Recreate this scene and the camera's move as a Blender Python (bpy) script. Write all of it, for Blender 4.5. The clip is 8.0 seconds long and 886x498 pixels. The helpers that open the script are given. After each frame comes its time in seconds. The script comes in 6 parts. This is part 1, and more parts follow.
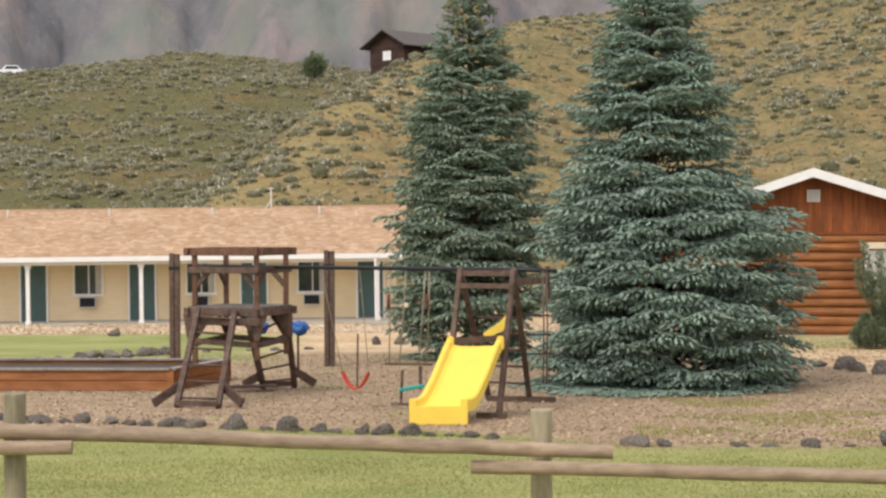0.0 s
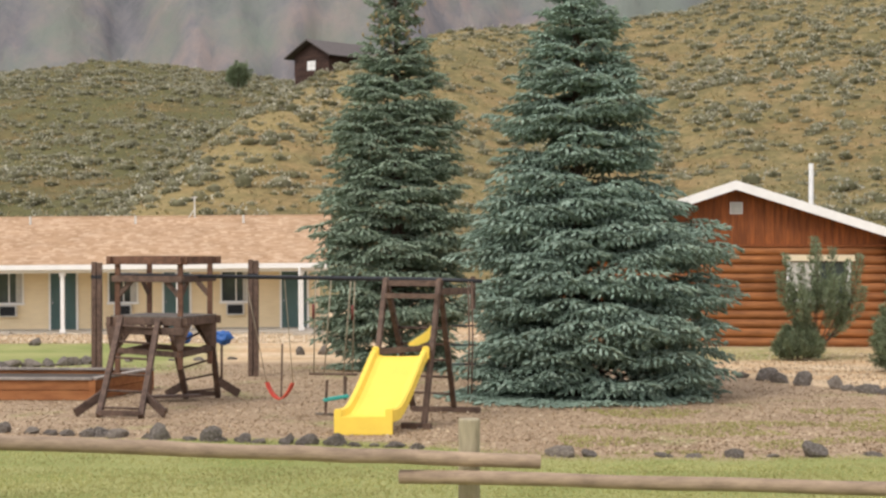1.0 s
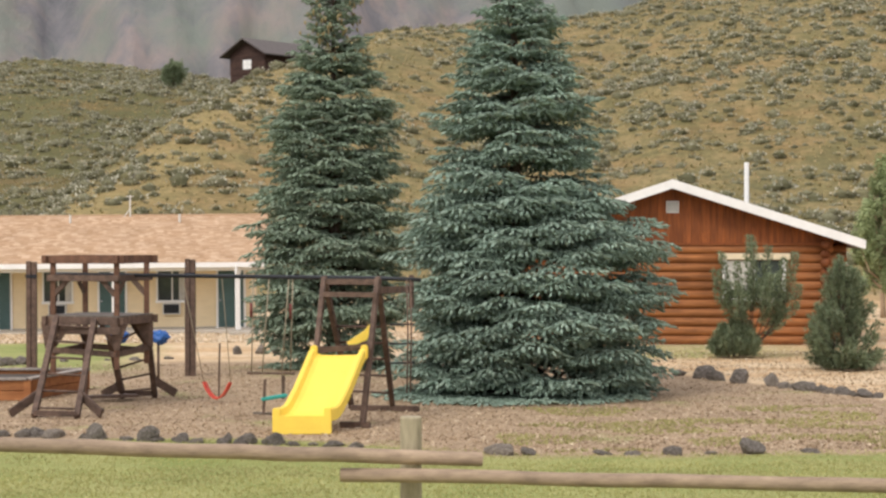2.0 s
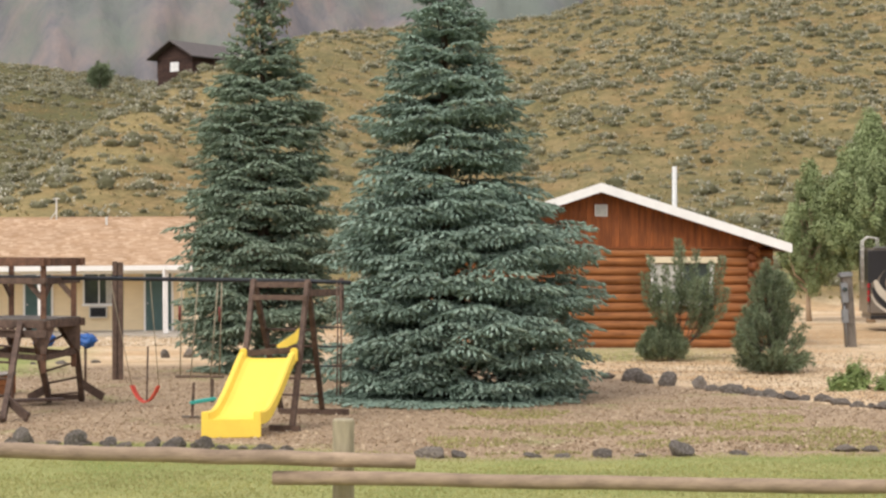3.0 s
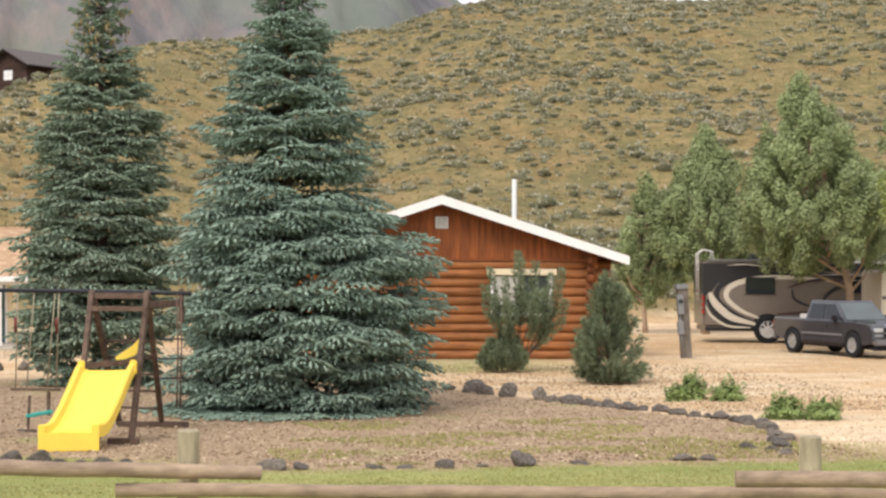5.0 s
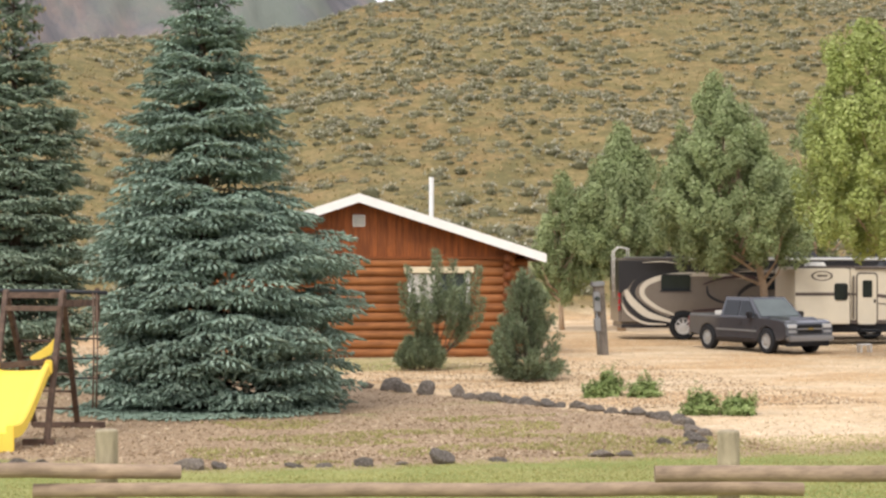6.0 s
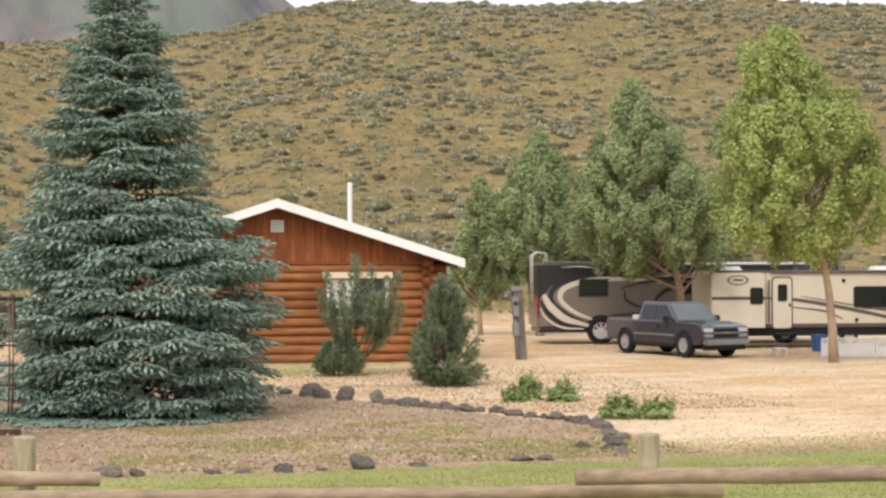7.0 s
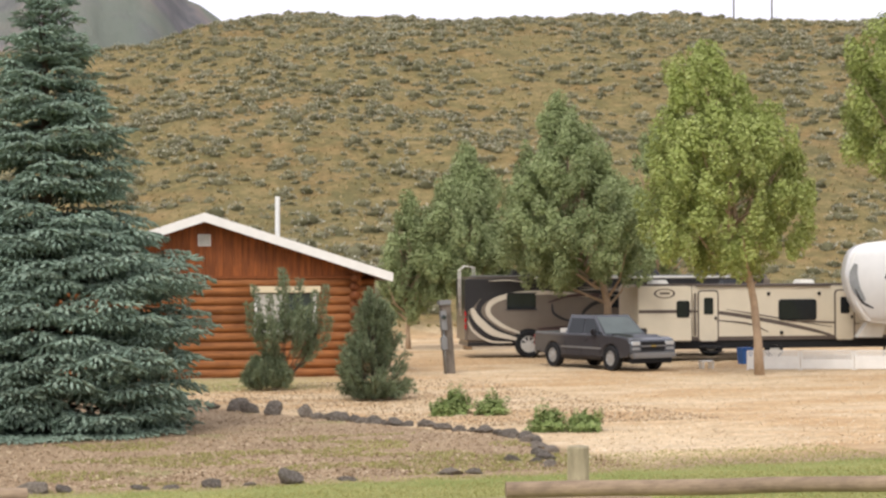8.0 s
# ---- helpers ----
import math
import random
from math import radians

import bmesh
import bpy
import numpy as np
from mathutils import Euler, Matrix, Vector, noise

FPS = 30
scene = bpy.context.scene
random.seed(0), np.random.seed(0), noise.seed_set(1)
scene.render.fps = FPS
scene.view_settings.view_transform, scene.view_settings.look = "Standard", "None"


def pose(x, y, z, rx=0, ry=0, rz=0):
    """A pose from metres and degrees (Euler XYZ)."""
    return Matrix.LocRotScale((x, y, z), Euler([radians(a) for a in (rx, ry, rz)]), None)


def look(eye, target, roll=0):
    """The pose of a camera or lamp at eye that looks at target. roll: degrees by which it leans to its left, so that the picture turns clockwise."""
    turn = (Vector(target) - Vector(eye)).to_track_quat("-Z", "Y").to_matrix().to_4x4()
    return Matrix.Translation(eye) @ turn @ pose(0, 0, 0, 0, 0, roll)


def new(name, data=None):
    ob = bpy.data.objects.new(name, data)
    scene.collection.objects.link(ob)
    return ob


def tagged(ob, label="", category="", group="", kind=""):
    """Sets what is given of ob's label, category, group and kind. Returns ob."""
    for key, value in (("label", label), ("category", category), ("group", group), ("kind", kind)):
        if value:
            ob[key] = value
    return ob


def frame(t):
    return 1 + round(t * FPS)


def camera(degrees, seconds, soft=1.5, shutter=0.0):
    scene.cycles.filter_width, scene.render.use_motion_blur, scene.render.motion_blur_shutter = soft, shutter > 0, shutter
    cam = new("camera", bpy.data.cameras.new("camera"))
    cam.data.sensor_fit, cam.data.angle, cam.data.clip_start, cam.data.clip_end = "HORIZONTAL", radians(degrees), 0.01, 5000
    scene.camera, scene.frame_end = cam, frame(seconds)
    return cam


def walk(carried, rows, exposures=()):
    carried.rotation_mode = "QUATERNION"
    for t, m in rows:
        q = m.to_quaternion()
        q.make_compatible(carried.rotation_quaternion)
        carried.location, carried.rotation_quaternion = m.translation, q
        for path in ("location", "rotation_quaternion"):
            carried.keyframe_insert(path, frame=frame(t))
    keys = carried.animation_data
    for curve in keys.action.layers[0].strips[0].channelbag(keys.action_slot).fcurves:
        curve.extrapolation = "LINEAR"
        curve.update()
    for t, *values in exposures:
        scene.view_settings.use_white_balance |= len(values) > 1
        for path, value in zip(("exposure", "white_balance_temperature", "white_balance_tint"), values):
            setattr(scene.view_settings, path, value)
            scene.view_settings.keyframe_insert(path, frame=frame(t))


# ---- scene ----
# The camera: nearly a pure pan, long lens
cam = camera(27.44, 8.0, soft=2.5)
ROWS = [
    (0.0, 0.000, 0.000, 3.200, -0.00, -0.66, 0.29),
    (0.5, -0.021, 0.028, 3.191, -1.23, -0.52, 0.13),
    (1.0, -0.041, 0.055, 3.182, -2.42, -0.32, -0.03),
    (1.5, -0.061, 0.079, 3.173, -3.42, -0.32, -0.04),
    (2.8, -0.108, 0.133, 3.153, -6.23, -0.28, -0.00),
    (3.0, -0.115, 0.140, 3.150, -6.71, -0.22, -0.06),
    (3.5, -0.131, 0.156, 3.144, -7.95, -0.04, -0.14),
    (4.0, -0.147, 0.171, 3.138, -9.21, 0.12, -0.30),
    (4.5, -0.162, 0.183, 3.132, -10.50, 0.20, -0.30),
    (5.8, -0.197, 0.205, 3.120, -13.92, 0.13, -0.05),
    (6.0, -0.202, 0.207, 3.118, -14.45, 0.14, -0.02),
    (6.5, -0.214, 0.211, 3.114, -15.78, 0.20, 0.02),
    (7.0, -0.225, 0.213, 3.111, -17.04, 0.31, 0.11),
    (7.5, -0.235, 0.213, 3.108, -18.23, 0.51, 0.20),
    (8.0, -0.245, 0.211, 3.106, -19.33, 0.75, 0.22),
]
walk(cam, [(t, pose(x, y, z, 90 + pitch, roll, yaw)) for t, x, y, z, yaw, pitch, roll in ROWS],
     [(0.0, 0.06), (1.5, 0.09), (3.0, 0.12), (4.0, 0.2), (5.8, 0.25), (6.5, 0.24), (7.0, 0.2), (8.0, 0.07)])

# Overcast daylight
world = bpy.data.worlds.new("overcast_sky")
scene.world = world
world.use_nodes = True
wn, wl = world.node_tree.nodes, world.node_tree.links
wn.clear()
sky = wn.new("ShaderNodeTexSky")
sky.sky_type, sky.sun_disc = "NISHITA", False
sky.sun_elevation, sky.sun_rotation = radians(48), radians(220)
sky.air_density, sky.dust_density, sky.ozone_density = 1.0, 4.0, 1.0
pale = wn.new("ShaderNodeHueSaturation")
pale.inputs["Saturation"].default_value = 0.22
cloud = wn.new("ShaderNodeMixRGB")
cloud.inputs[0].default_value = 0.55
cloud.inputs[2].default_value = (10.8, 10.5, 11.9, 1)
bg = wn.new("ShaderNodeBackground")
bg.inputs["Strength"].default_value = 0.142
out = wn.new("ShaderNodeOutputWorld")
wl.new(sky.outputs[0], pale.inputs["Color"])
wl.new(pale.outputs[0], cloud.inputs[1])
wl.new(cloud.outputs[0], bg.inputs["Color"])
wl.new(bg.outputs[0], out.inputs["Surface"])
sun = new("sun", bpy.data.lights.new("sun", "SUN"))
sun.data.energy, sun.data.angle, sun.data.color = 1.5, radians(16), (1.0, 0.95, 0.91)
sun.matrix_world = look((-35, -22, 60), (0, 20, 0))


# ---- materials ----
def srgb(h):
    c = [int(h[i:i + 2], 16) / 255 for i in (0, 2, 4)]
    return tuple(((v + 0.055) / 1.055) ** 2.4 if v > 0.04 else v / 12.92 for v in c) + (1,)


class Mat:
    """A small helper to wire a procedural material."""

    def __init__(self, name, rough=0.8, metal=0.0, spec=0.3):
        self.m = bpy.data.materials.new(name)
        self.m.use_nodes = True
        self.n, self.l = self.m.node_tree.nodes, self.m.node_tree.links
        self.b = self.n["Principled BSDF"]
        self.b.inputs["Roughness"].default_value = rough
        self.b.inputs["Metallic"].default_value = metal
        self.b.inputs["Specular IOR Level"].default_value = spec
        self.coord = self.n.new("ShaderNodeTexCoord")

    def pos(self, scale=(1, 1, 1), rot=(0, 0, 0)):
        mp = self.n.new("ShaderNodeMapping")
        mp.inputs["Scale"].default_value = scale
        mp.inputs["Rotation"].default_value = rot
        self.l.new(self.coord.outputs["Object"], mp.inputs["Vector"])
        return mp.outputs[0]

    def noise(self, scale, detail=4, rough=0.6, stretch=(1, 1, 1)):
        t = self.n.new("ShaderNodeTexNoise")
        t.inputs["Scale"].default_value = scale
        t.inputs["Detail"].default_value = detail
        t.inputs["Roughness"].default_value = rough
        self.l.new(self.pos(stretch), t.inputs["Vector"])
        return t.outputs["Fac"]

    def cells(self, scale, out="Color", stretch=(1, 1, 1), feature="F1"):
        t = self.n.new("ShaderNodeTexVoronoi")
        t.feature = feature
        t.inputs["Scale"].default_value = scale
        self.l.new(self.pos(stretch), t.inputs["Vector"])
        return t.outputs[out]

    def ramp(self, fac, *stops):
        r = self.n.new("ShaderNodeValToRGB")
        e = r.color_ramp.elements
        e[0].position, e[0].color = stops[0]
        e[1].position, e[1].color = stops[-1]
        for p, c in stops[1:-1]:
            e.new(p).color = c
        self.l.new(fac, r.inputs[0])
        return r.outputs[0]

    def mix(self, fac, a, b, kind="MIX"):
        x = self.n.new("ShaderNodeMixRGB")
        x.blend_type = kind
        for sock, v in zip(x.inputs, (fac, a, b)):
            if isinstance(v, bpy.types.NodeSocket):
                self.l.new(v, sock)
            else:
                sock.default_value = v
        return x.outputs[0]

    def math(self, op, a, b=0.0):
        x = self.n.new("ShaderNodeMath")
        x.operation = op
        for sock, v in zip(x.inputs, (a, b)):
            if isinstance(v, bpy.types.NodeSocket):
                self.l.new(v, sock)
            else:
                sock.default_value = v
        return x.outputs[0]

    def island(self):
        return self.n.new("ShaderNodeNewGeometry").outputs["Random Per Island"]

    def each(self):
        return self.n.new("ShaderNodeObjectInfo").outputs["Random"]

    def bump(self, height, strength=0.4, dist=0.02):
        x = self.n.new("ShaderNodeBump")
        x.inputs["Strength"].default_value = strength
        x.inputs["Distance"].default_value = dist
        self.l.new(height, x.inputs["Height"])
        self.l.new(x.outputs[0], self.b.inputs["Normal"])
        return self

    def base(self, colour):
        if isinstance(colour, bpy.types.NodeSocket):
            self.l.new(colour, self.b.inputs["Base Color"])
        else:
            self.b.inputs["Base Color"].default_value = colour
        return self


def grey(v):
    return (v, v, v, 1)


def plain(name, hex_, rough=0.6, metal=0.0, spec=0.4, vary=0.25, scale=3.0, grain=40.0):
    """Paint or plastic with faint blotches and fine grain."""
    k = Mat(name, rough, metal, spec)
    c = srgb(hex_)
    lo = tuple(v * (1 - vary) for v in c[:3]) + (1,)
    hi = tuple(min(1, v * (1 + vary * 0.5)) for v in c[:3]) + (1,)
    n = k.mix(0.35, k.noise(scale), k.noise(grain))
    k.base(k.ramp(n, (0.3, lo), (0.7, hi)))
    return k.m


def wood(name, dark, light, along=(1, 1, 12), rough=0.75, scale=2.0, vary=True):
    """Wood grain, stretched along the axis whose factor is smallest."""
    k = Mat(name, rough)
    g = k.noise(scale * 6, 6, 0.65, along)
    c = k.ramp(g, (0.28, srgb(dark)), (0.72, srgb(light)))
    st = k.ramp(k.noise(0.9, 3), (0.35, grey(0.62)), (0.65, grey(1.0)))
    c = k.mix(0.7, c, st, "MULTIPLY")
    if vary:
        c = k.mix(0.6, c, k.ramp(k.each(), (0.0, grey(0.7)), (1.0, grey(1.15))), "MULTIPLY")
    k.base(c).bump(g, 0.35, 0.01)
    return k.m


# Ground: one sheet, its cover told by place
def ground_material():
    k = Mat("ground_cover", 0.95, 0, 0.1)
    sep = k.n.new("ShaderNodeSeparateXYZ")
    k.l.new(k.coord.outputs["Object"], sep.inputs[0])
    wob = k.math("MULTIPLY", k.math("SUBTRACT", k.noise(0.9, 5), 0.5), 1.6)
    x, y = sep.outputs[0], k.math("ADD", sep.outputs[1], wob)
    xw = k.math("ADD", x, wob)

    def _step(v, at, soft):
        mr = k.n.new("ShaderNodeMapRange")
        mr.interpolation_type = "SMOOTHSTEP"
        mr.inputs["From Min"].default_value = at - soft
        mr.inputs["From Max"].default_value = at + soft
        k.l.new(v, mr.inputs["Value"])
        return mr.outputs[0]

    # lawn
    blades = k.noise(28, 4, 0.7, (1, 0.35, 1))
    lawn = k.ramp(blades, (0.3, srgb("5f6838")), (0.5, srgb("828a50")), (0.72, srgb("a3a56a")))
    lawn = k.mix(0.55, lawn, k.ramp(k.noise(0.45, 4), (0.35, srgb("7b8446")), (0.65, srgb("a9a36b"))))
    # wood chips and pea gravel of the playground
    chip = k.cells(16, "Color", (1, 1, 1))
    bw = k.n.new("ShaderNodeRGBToBW")
    k.l.new(chip, bw.inputs[0])
    chips = k.ramp(bw.outputs[0], (0.1, srgb("6d5a46")), (0.45, srgb("957f64")), (0.75, srgb("b39d80")), (0.95, srgb("cbb89c")))
    chips = k.mix(0.5, chips, k.ramp(k.noise(0.6, 5), (0.3, srgb("836f58")), (0.7, srgb("ab9577"))))
    # pale gravel of the yard
    peb = k.cells(9, "Color")
    bw2 = k.n.new("ShaderNodeRGBToBW")
    k.l.new(peb, bw2.inputs[0])
    yard = k.ramp(bw2.outputs[0], (0.1, srgb("9c8464")), (0.5, srgb("bba27f")), (0.95, srgb("d2bfa0")))
    yard = k.mix(0.6, yard, k.ramp(k.noise(0.35, 6, 0.6, (0.5, 1.4, 1)), (0.3, srgb("b99a72")), (0.52, srgb("ccb592")), (0.72, srgb("dac8aa"))))
    dirt = k.ramp(k.noise(0.16, 6, 0.65, (0.7, 1.5, 1)), (0.46, grey(0)), (0.58, grey(0.62)))
    yard = k.mix(dirt, yard, srgb("b08d62"))
    yard = k.mix(0.8, yard, k.ramp(k.noise(1.4, 5, 0.7, (0.6, 1.3, 1)), (0.36, grey(0.86)), (0.64, grey(1.18))), "MULTIPLY")
    yard = k.mix(0.7, yard, k.ramp(k.noise(7, 4, 0.75, (0.7, 1, 1)), (0.38, grey(0.8)), (0.6, grey(1.22))), "MULTIPLY")
    # hill: dry grass and bare soil
    tuft = k.noise(1.6, 6, 0.75)
    hill = k.ramp(tuft, (0.3, srgb("5c573a")), (0.46, srgb("736b49")), (0.6, srgb("837a53")), (0.75, srgb("938460")))
    hill = k.mix(0.5, hill, k.ramp(k.noise(0.05, 5, 0.6), (0.36, srgb("65633f")), (0.5, srgb("7a724a")), (0.7, srgb("8c7850"))))
    hill = k.mix(0.5, hill, k.ramp(k.noise(0.55, 5, 0.7), (0.4, srgb("666140")), (0.5, srgb("86784f")), (0.6, srgb("a08a60"))))
    lh = k.math("SUBTRACT", k.math("ADD", k.math("MULTIPLY", sep.outputs[1], 0.235), -37.5), xw)
    hill = k.mix(k.math("MULTIPLY", _step(lh, 0.0, 2.0), 0.9), hill, k.ramp(tuft, (0.3, srgb("4e4d33")), (0.7, srgb("6f6d45"))))
    band = k.math("MULTIPLY", _step(lh, -7.0, 3.5), k.math("SUBTRACT", 1.0, _step(lh, -1.0, 1.2)))
    hill = k.mix(k.math("MULTIPLY", band, 0.6), hill, k.ramp(tuft, (0.3, srgb("8e7e50")), (0.7, srgb("a89466"))))
    soil = k.ramp(k.noise(0.11, 5, 0.7), (0.5, grey(0)), (0.66, grey(0.35)))
    hill = k.mix(soil, hill, srgb("98734c"))
    fine = k.mix(0.5, k.noise(5.5, 5, 0.8), k.noise(2.2, 4, 0.7))
    hill = k.mix(0.85, hill, k.ramp(fine, (0.38, grey(0.58)), (0.5, grey(0.85)), (0.62, grey(1.06))), "MULTIPLY")
    # weeds that creep into the chips
    weeds = k.ramp(k.noise(0.5, 6, 0.65), (0.57, grey(0)), (0.68, grey(0.65)))

    # masks
    left = _step(x, 1.0, 2.5)
    # the lawn's far edge: y 29.4 on one side, 26.6 on the other
    lim = k.math("ADD", k.math("MULTIPLY", left, -2.9), 29.0)
    d = k.math("SUBTRACT", y, lim)
    on_chips = _step(d, 0.0, 0.35)
    # border: past this line lies the yard
    bx = k.math("SUBTRACT", xw, k.math("ADD", 12.4, k.math("MULTIPLY", k.math("MAXIMUM", k.math("SUBTRACT", y, 32.5), 0.0), -0.42)))
    on_yard = k.math("MULTIPLY", _step(bx, 0.0, 0.3), _step(y, 27.5, 1.0))
    behind = _step(y, 47.0, 1.2)
    on_yard = k.math("MAXIMUM", on_yard, behind)
    far_lawn = k.math("MULTIPLY", k.math("MULTIPLY", _step(y, 43.5, 0.8), k.math("SUBTRACT", 1.0, _step(y, 55.5, 0.8))), k.math("SUBTRACT", 1.0, _step(xw, -4.6, 1.2)))
    cabin_lawn = k.math("MULTIPLY", k.math("MULTIPLY", _step(y, 47.3, 1.0), k.math("SUBTRACT", 1.0, _step(y, 53.0, 0.5))), k.math("MULTIPLY", _step(x, 6.0, 1.0), k.math("SUBTRACT", 1.0, _step(xw, 13.5, 2.0))))
    on_hill = _step(sep.outputs[2], 0.45, 0.5)
    on_hill = k.math("MULTIPLY", on_hill, _step(sep.outputs[1], 40.0, 5.0))
    c = k.mix(on_chips, lawn, k.mix(weeds, chips, lawn))
    c = k.mix(on_yard, c, yard)
    c = k.mix(k.math("MULTIPLY", cabin_lawn, k.ramp(k.noise(0.8, 5, 0.7), (0.4, grey(0.35)), (0.58, grey(0.95)))), c, lawn)
    c = k.mix(far_lawn, c, lawn)
    c = k.mix(on_hill, c, hill)
    h = k.mix(on_chips, blades, bw.outputs[0])
    k.base(c).bump(h, 0.7, 0.03)
    return k.m


GROUND = ground_material()


# ---- shaping helpers ----
def part(name, bm, material, parent=None, label="", smooth=False):
    """Links a bmesh as one mesh object, under a thing or a part."""
    me = bpy.data.meshes.new(name)
    bm.to_mesh(me)
    bm.free()
    return mesh_part(name, me, material, parent, label, smooth)


def mesh_part(name, me, material, parent=None, label="", smooth=False):
    for m in material if isinstance(material, (list, tuple)) else [material]:
        me.materials.append(m)
    if smooth:
        me.polygons.foreach_set("use_smooth", [True] * len(me.polygons))
    ob = new(name, me)
    ob.parent = parent
    if label:
        tagged(ob, label)
    return ob


def thing(name, m, label, category, group="", kind=""):
    """An Empty at a thing's base, to parent its parts."""
    ob = new(name)
    ob.empty_display_size = 0.2
    ob.matrix_world = m
    return tagged(ob, label, category, group, kind)


def box(bm, x0, x1, y0, y1, z0, z1, bevel=0.0, m=None):
    m = m or Matrix()
    made = bmesh.ops.create_cube(bm, size=1)["verts"]
    for v in made:
        v.co = Vector((x0 + (v.co.x + 0.5) * (x1 - x0), y0 + (v.co.y + 0.5) * (y1 - y0), z0 + (v.co.z + 0.5) * (z1 - z0)))
    if bevel:
        es = list({e for v in made for e in v.link_edges})
        made = [v for v in bmesh.ops.bevel(bm, geom=es, offset=bevel, segments=2, affect="EDGES")["verts"]] + [v for v in made if v.is_valid]
        made = list({v for v in made if v.is_valid})
    for v in made:
        v.co = m @ v.co
    return bm


def boxes(*specs, bevel=0.0):
    bm = bmesh.new()
    for s in specs:
        box(bm, *s, bevel=bevel)
    return bm


def beam(bm, a, b, w, h, bevel=0.008, up=(0, 0, 1)):
    """A squared timber from a to b."""
    a, b = Vector(a), Vector(b)
    d = b - a
    q = d.to_track_quat("Y", "Z")
    m = Matrix.Translation(a) @ q.to_matrix().to_4x4()
    return box(bm, -w / 2, w / 2, 0, d.length, -h / 2, h / 2, bevel, m)


def tube(bm, pts, radii, sides=8, caps=True):
    """A round bar along pts."""
    pts = [Vector(p) for p in pts]
    if not isinstance(radii, (list, tuple)):
        radii = [radii] * len(pts)
    rings = []
    side = None
    for i, p in enumerate(pts):
        d = (pts[min(i + 1, len(pts) - 1)] - pts[max(i - 1, 0)]).normalized()
        if side is None:
            side = d.orthogonal().normalized()
        side = (side - d * side.dot(d)).normalized()
        up = d.cross(side)
        rings.append([bm.verts.new(p + (side * math.cos(a) + up * math.sin(a)) * radii[i]) for a in (2 * math.pi * j / sides for j in range(sides))])
    for r0, r1 in zip(rings, rings[1:]):
        for j in range(sides):
            bm.faces.new((r0[j], r0[(j + 1) % sides], r1[(j + 1) % sides], r1[j]))
    if caps:
        bm.faces.new(rings[0][::-1])
        bm.faces.new(rings[-1])
    return bm


def prism(bm, outline, y0, y1, m=None):
    """An outline in x, z pushed through from y0 to y1."""
    m = m or Matrix()
    a = [bm.verts.new(m @ Vector((x, y0, z))) for x, z in outline]
    b = [bm.verts.new(m @ Vector((x, y1, z))) for x, z in outline]
    n = len(a)
    bm.faces.new(a)
    bm.faces.new(b[::-1])
    for i in range(n):
        bm.faces.new((a[i], b[i], b[(i + 1) % n], a[(i + 1) % n]))
    bmesh.ops.recalc_face_normals(bm, faces=bm.faces)
    return bm


def from_arrays(name, verts, faces):
    me = bpy.data.meshes.new(name)
    me.from_pydata(verts, [], faces)
    return me


# ---- ground and hills ----
def interp(v, table):
    return np.interp(v, [a for a, _ in table], [b for _, b in table])


RIDGE = [(-16, -3), (-11, -0.6), (-8.6, 0.7), (-5.9, 2.5), (-4, 3.8), (-2.6, 4.7), (-0.6, 5.4), (2.1, 6.5), (5.4, 7.0), (9.9, 7.2), (11.3, 7.7), (14, 8.1), (22, 8.2), (27, 8.1), (33, 7.7), (45, 6.5), (60, 3)]
RIDGE_FAR = [(-16, 88), (-8.6, 98), (-4, 130), (0, 160), (5, 190), (10, 205), (60, 205)]
LEFT = [(-60, 3.5), (-30, 4.6), (-14, 4.95), (-10, 5.4), (-7.7, 5.55), (-5, 5.35), (-2, 5.12), (2, 5.0), (8, 4.0), (20, 2)]


def height(x, y):
    """The ground's height at arrays x, y."""
    d, az = np.hypot(x, y), np.degrees(np.arctan2(x, y))
    front = np.clip((y - 30) / 20, 0, 1)
    zc_d = interp(az, RIDGE_FAR)
    foot = 76 + 10 * np.clip((az - 12) / 8, 0, 1)
    u = np.clip((d - foot) / np.maximum(zc_d - foot, 4), 0, 2)
    e0 = -np.degrees(np.arctan(3.2 / foot))
    e1 = e0 + (interp(az, RIDGE) - 0.2 - e0) * np.sin(np.minimum(u, 1) * math.pi / 2) ** 0.95
    z1 = 3.2 + np.minimum(d, zc_d) * np.tan(np.radians(e1)) - 0.22 * np.maximum(d - zc_d, 0)
    z1 = np.where(d < foot, 0, z1)
    ld = 235.0
    v = np.clip((d - 84) / (ld - 84), 0, 2)
    e2 = -2.18 + (interp(az, LEFT) - 0.2 + 2.18) * np.sin(np.minimum(v, 1) * math.pi / 2) ** 0.95
    z2 = 3.2 + np.minimum(d, ld) * np.tan(np.radians(e2)) - 0.12 * np.maximum(d - ld, 0)
    z2 = np.where(d < 84, 0, z2)
    hill = np.maximum(np.maximum(z1, z2), 0) * front
    w = np.clip((d - 80) / 40, 0, 1) * front * np.clip((900 - d) / 300, 0, 1)
    hill = np.maximum(hill + w * (0.5 * np.sin(x * 0.11 + 2 * np.sin(y * 0.05)) * np.sin(y * 0.083 + 1.0) + 0.25 * np.sin(x * 0.41 + y * 0.3) * np.sin(y * 0.37 - x * 0.21)), 0)
    bank = np.clip(1.55 - 0.0608 * y, 0, 1.75) * np.clip((60 - np.abs(x)) / 20, 0, 1)
    soft = np.clip((y - 22) / 7, 0, 1)
    bank = bank * (1 - soft * soft * (3 - 2 * soft))
    return hill + bank


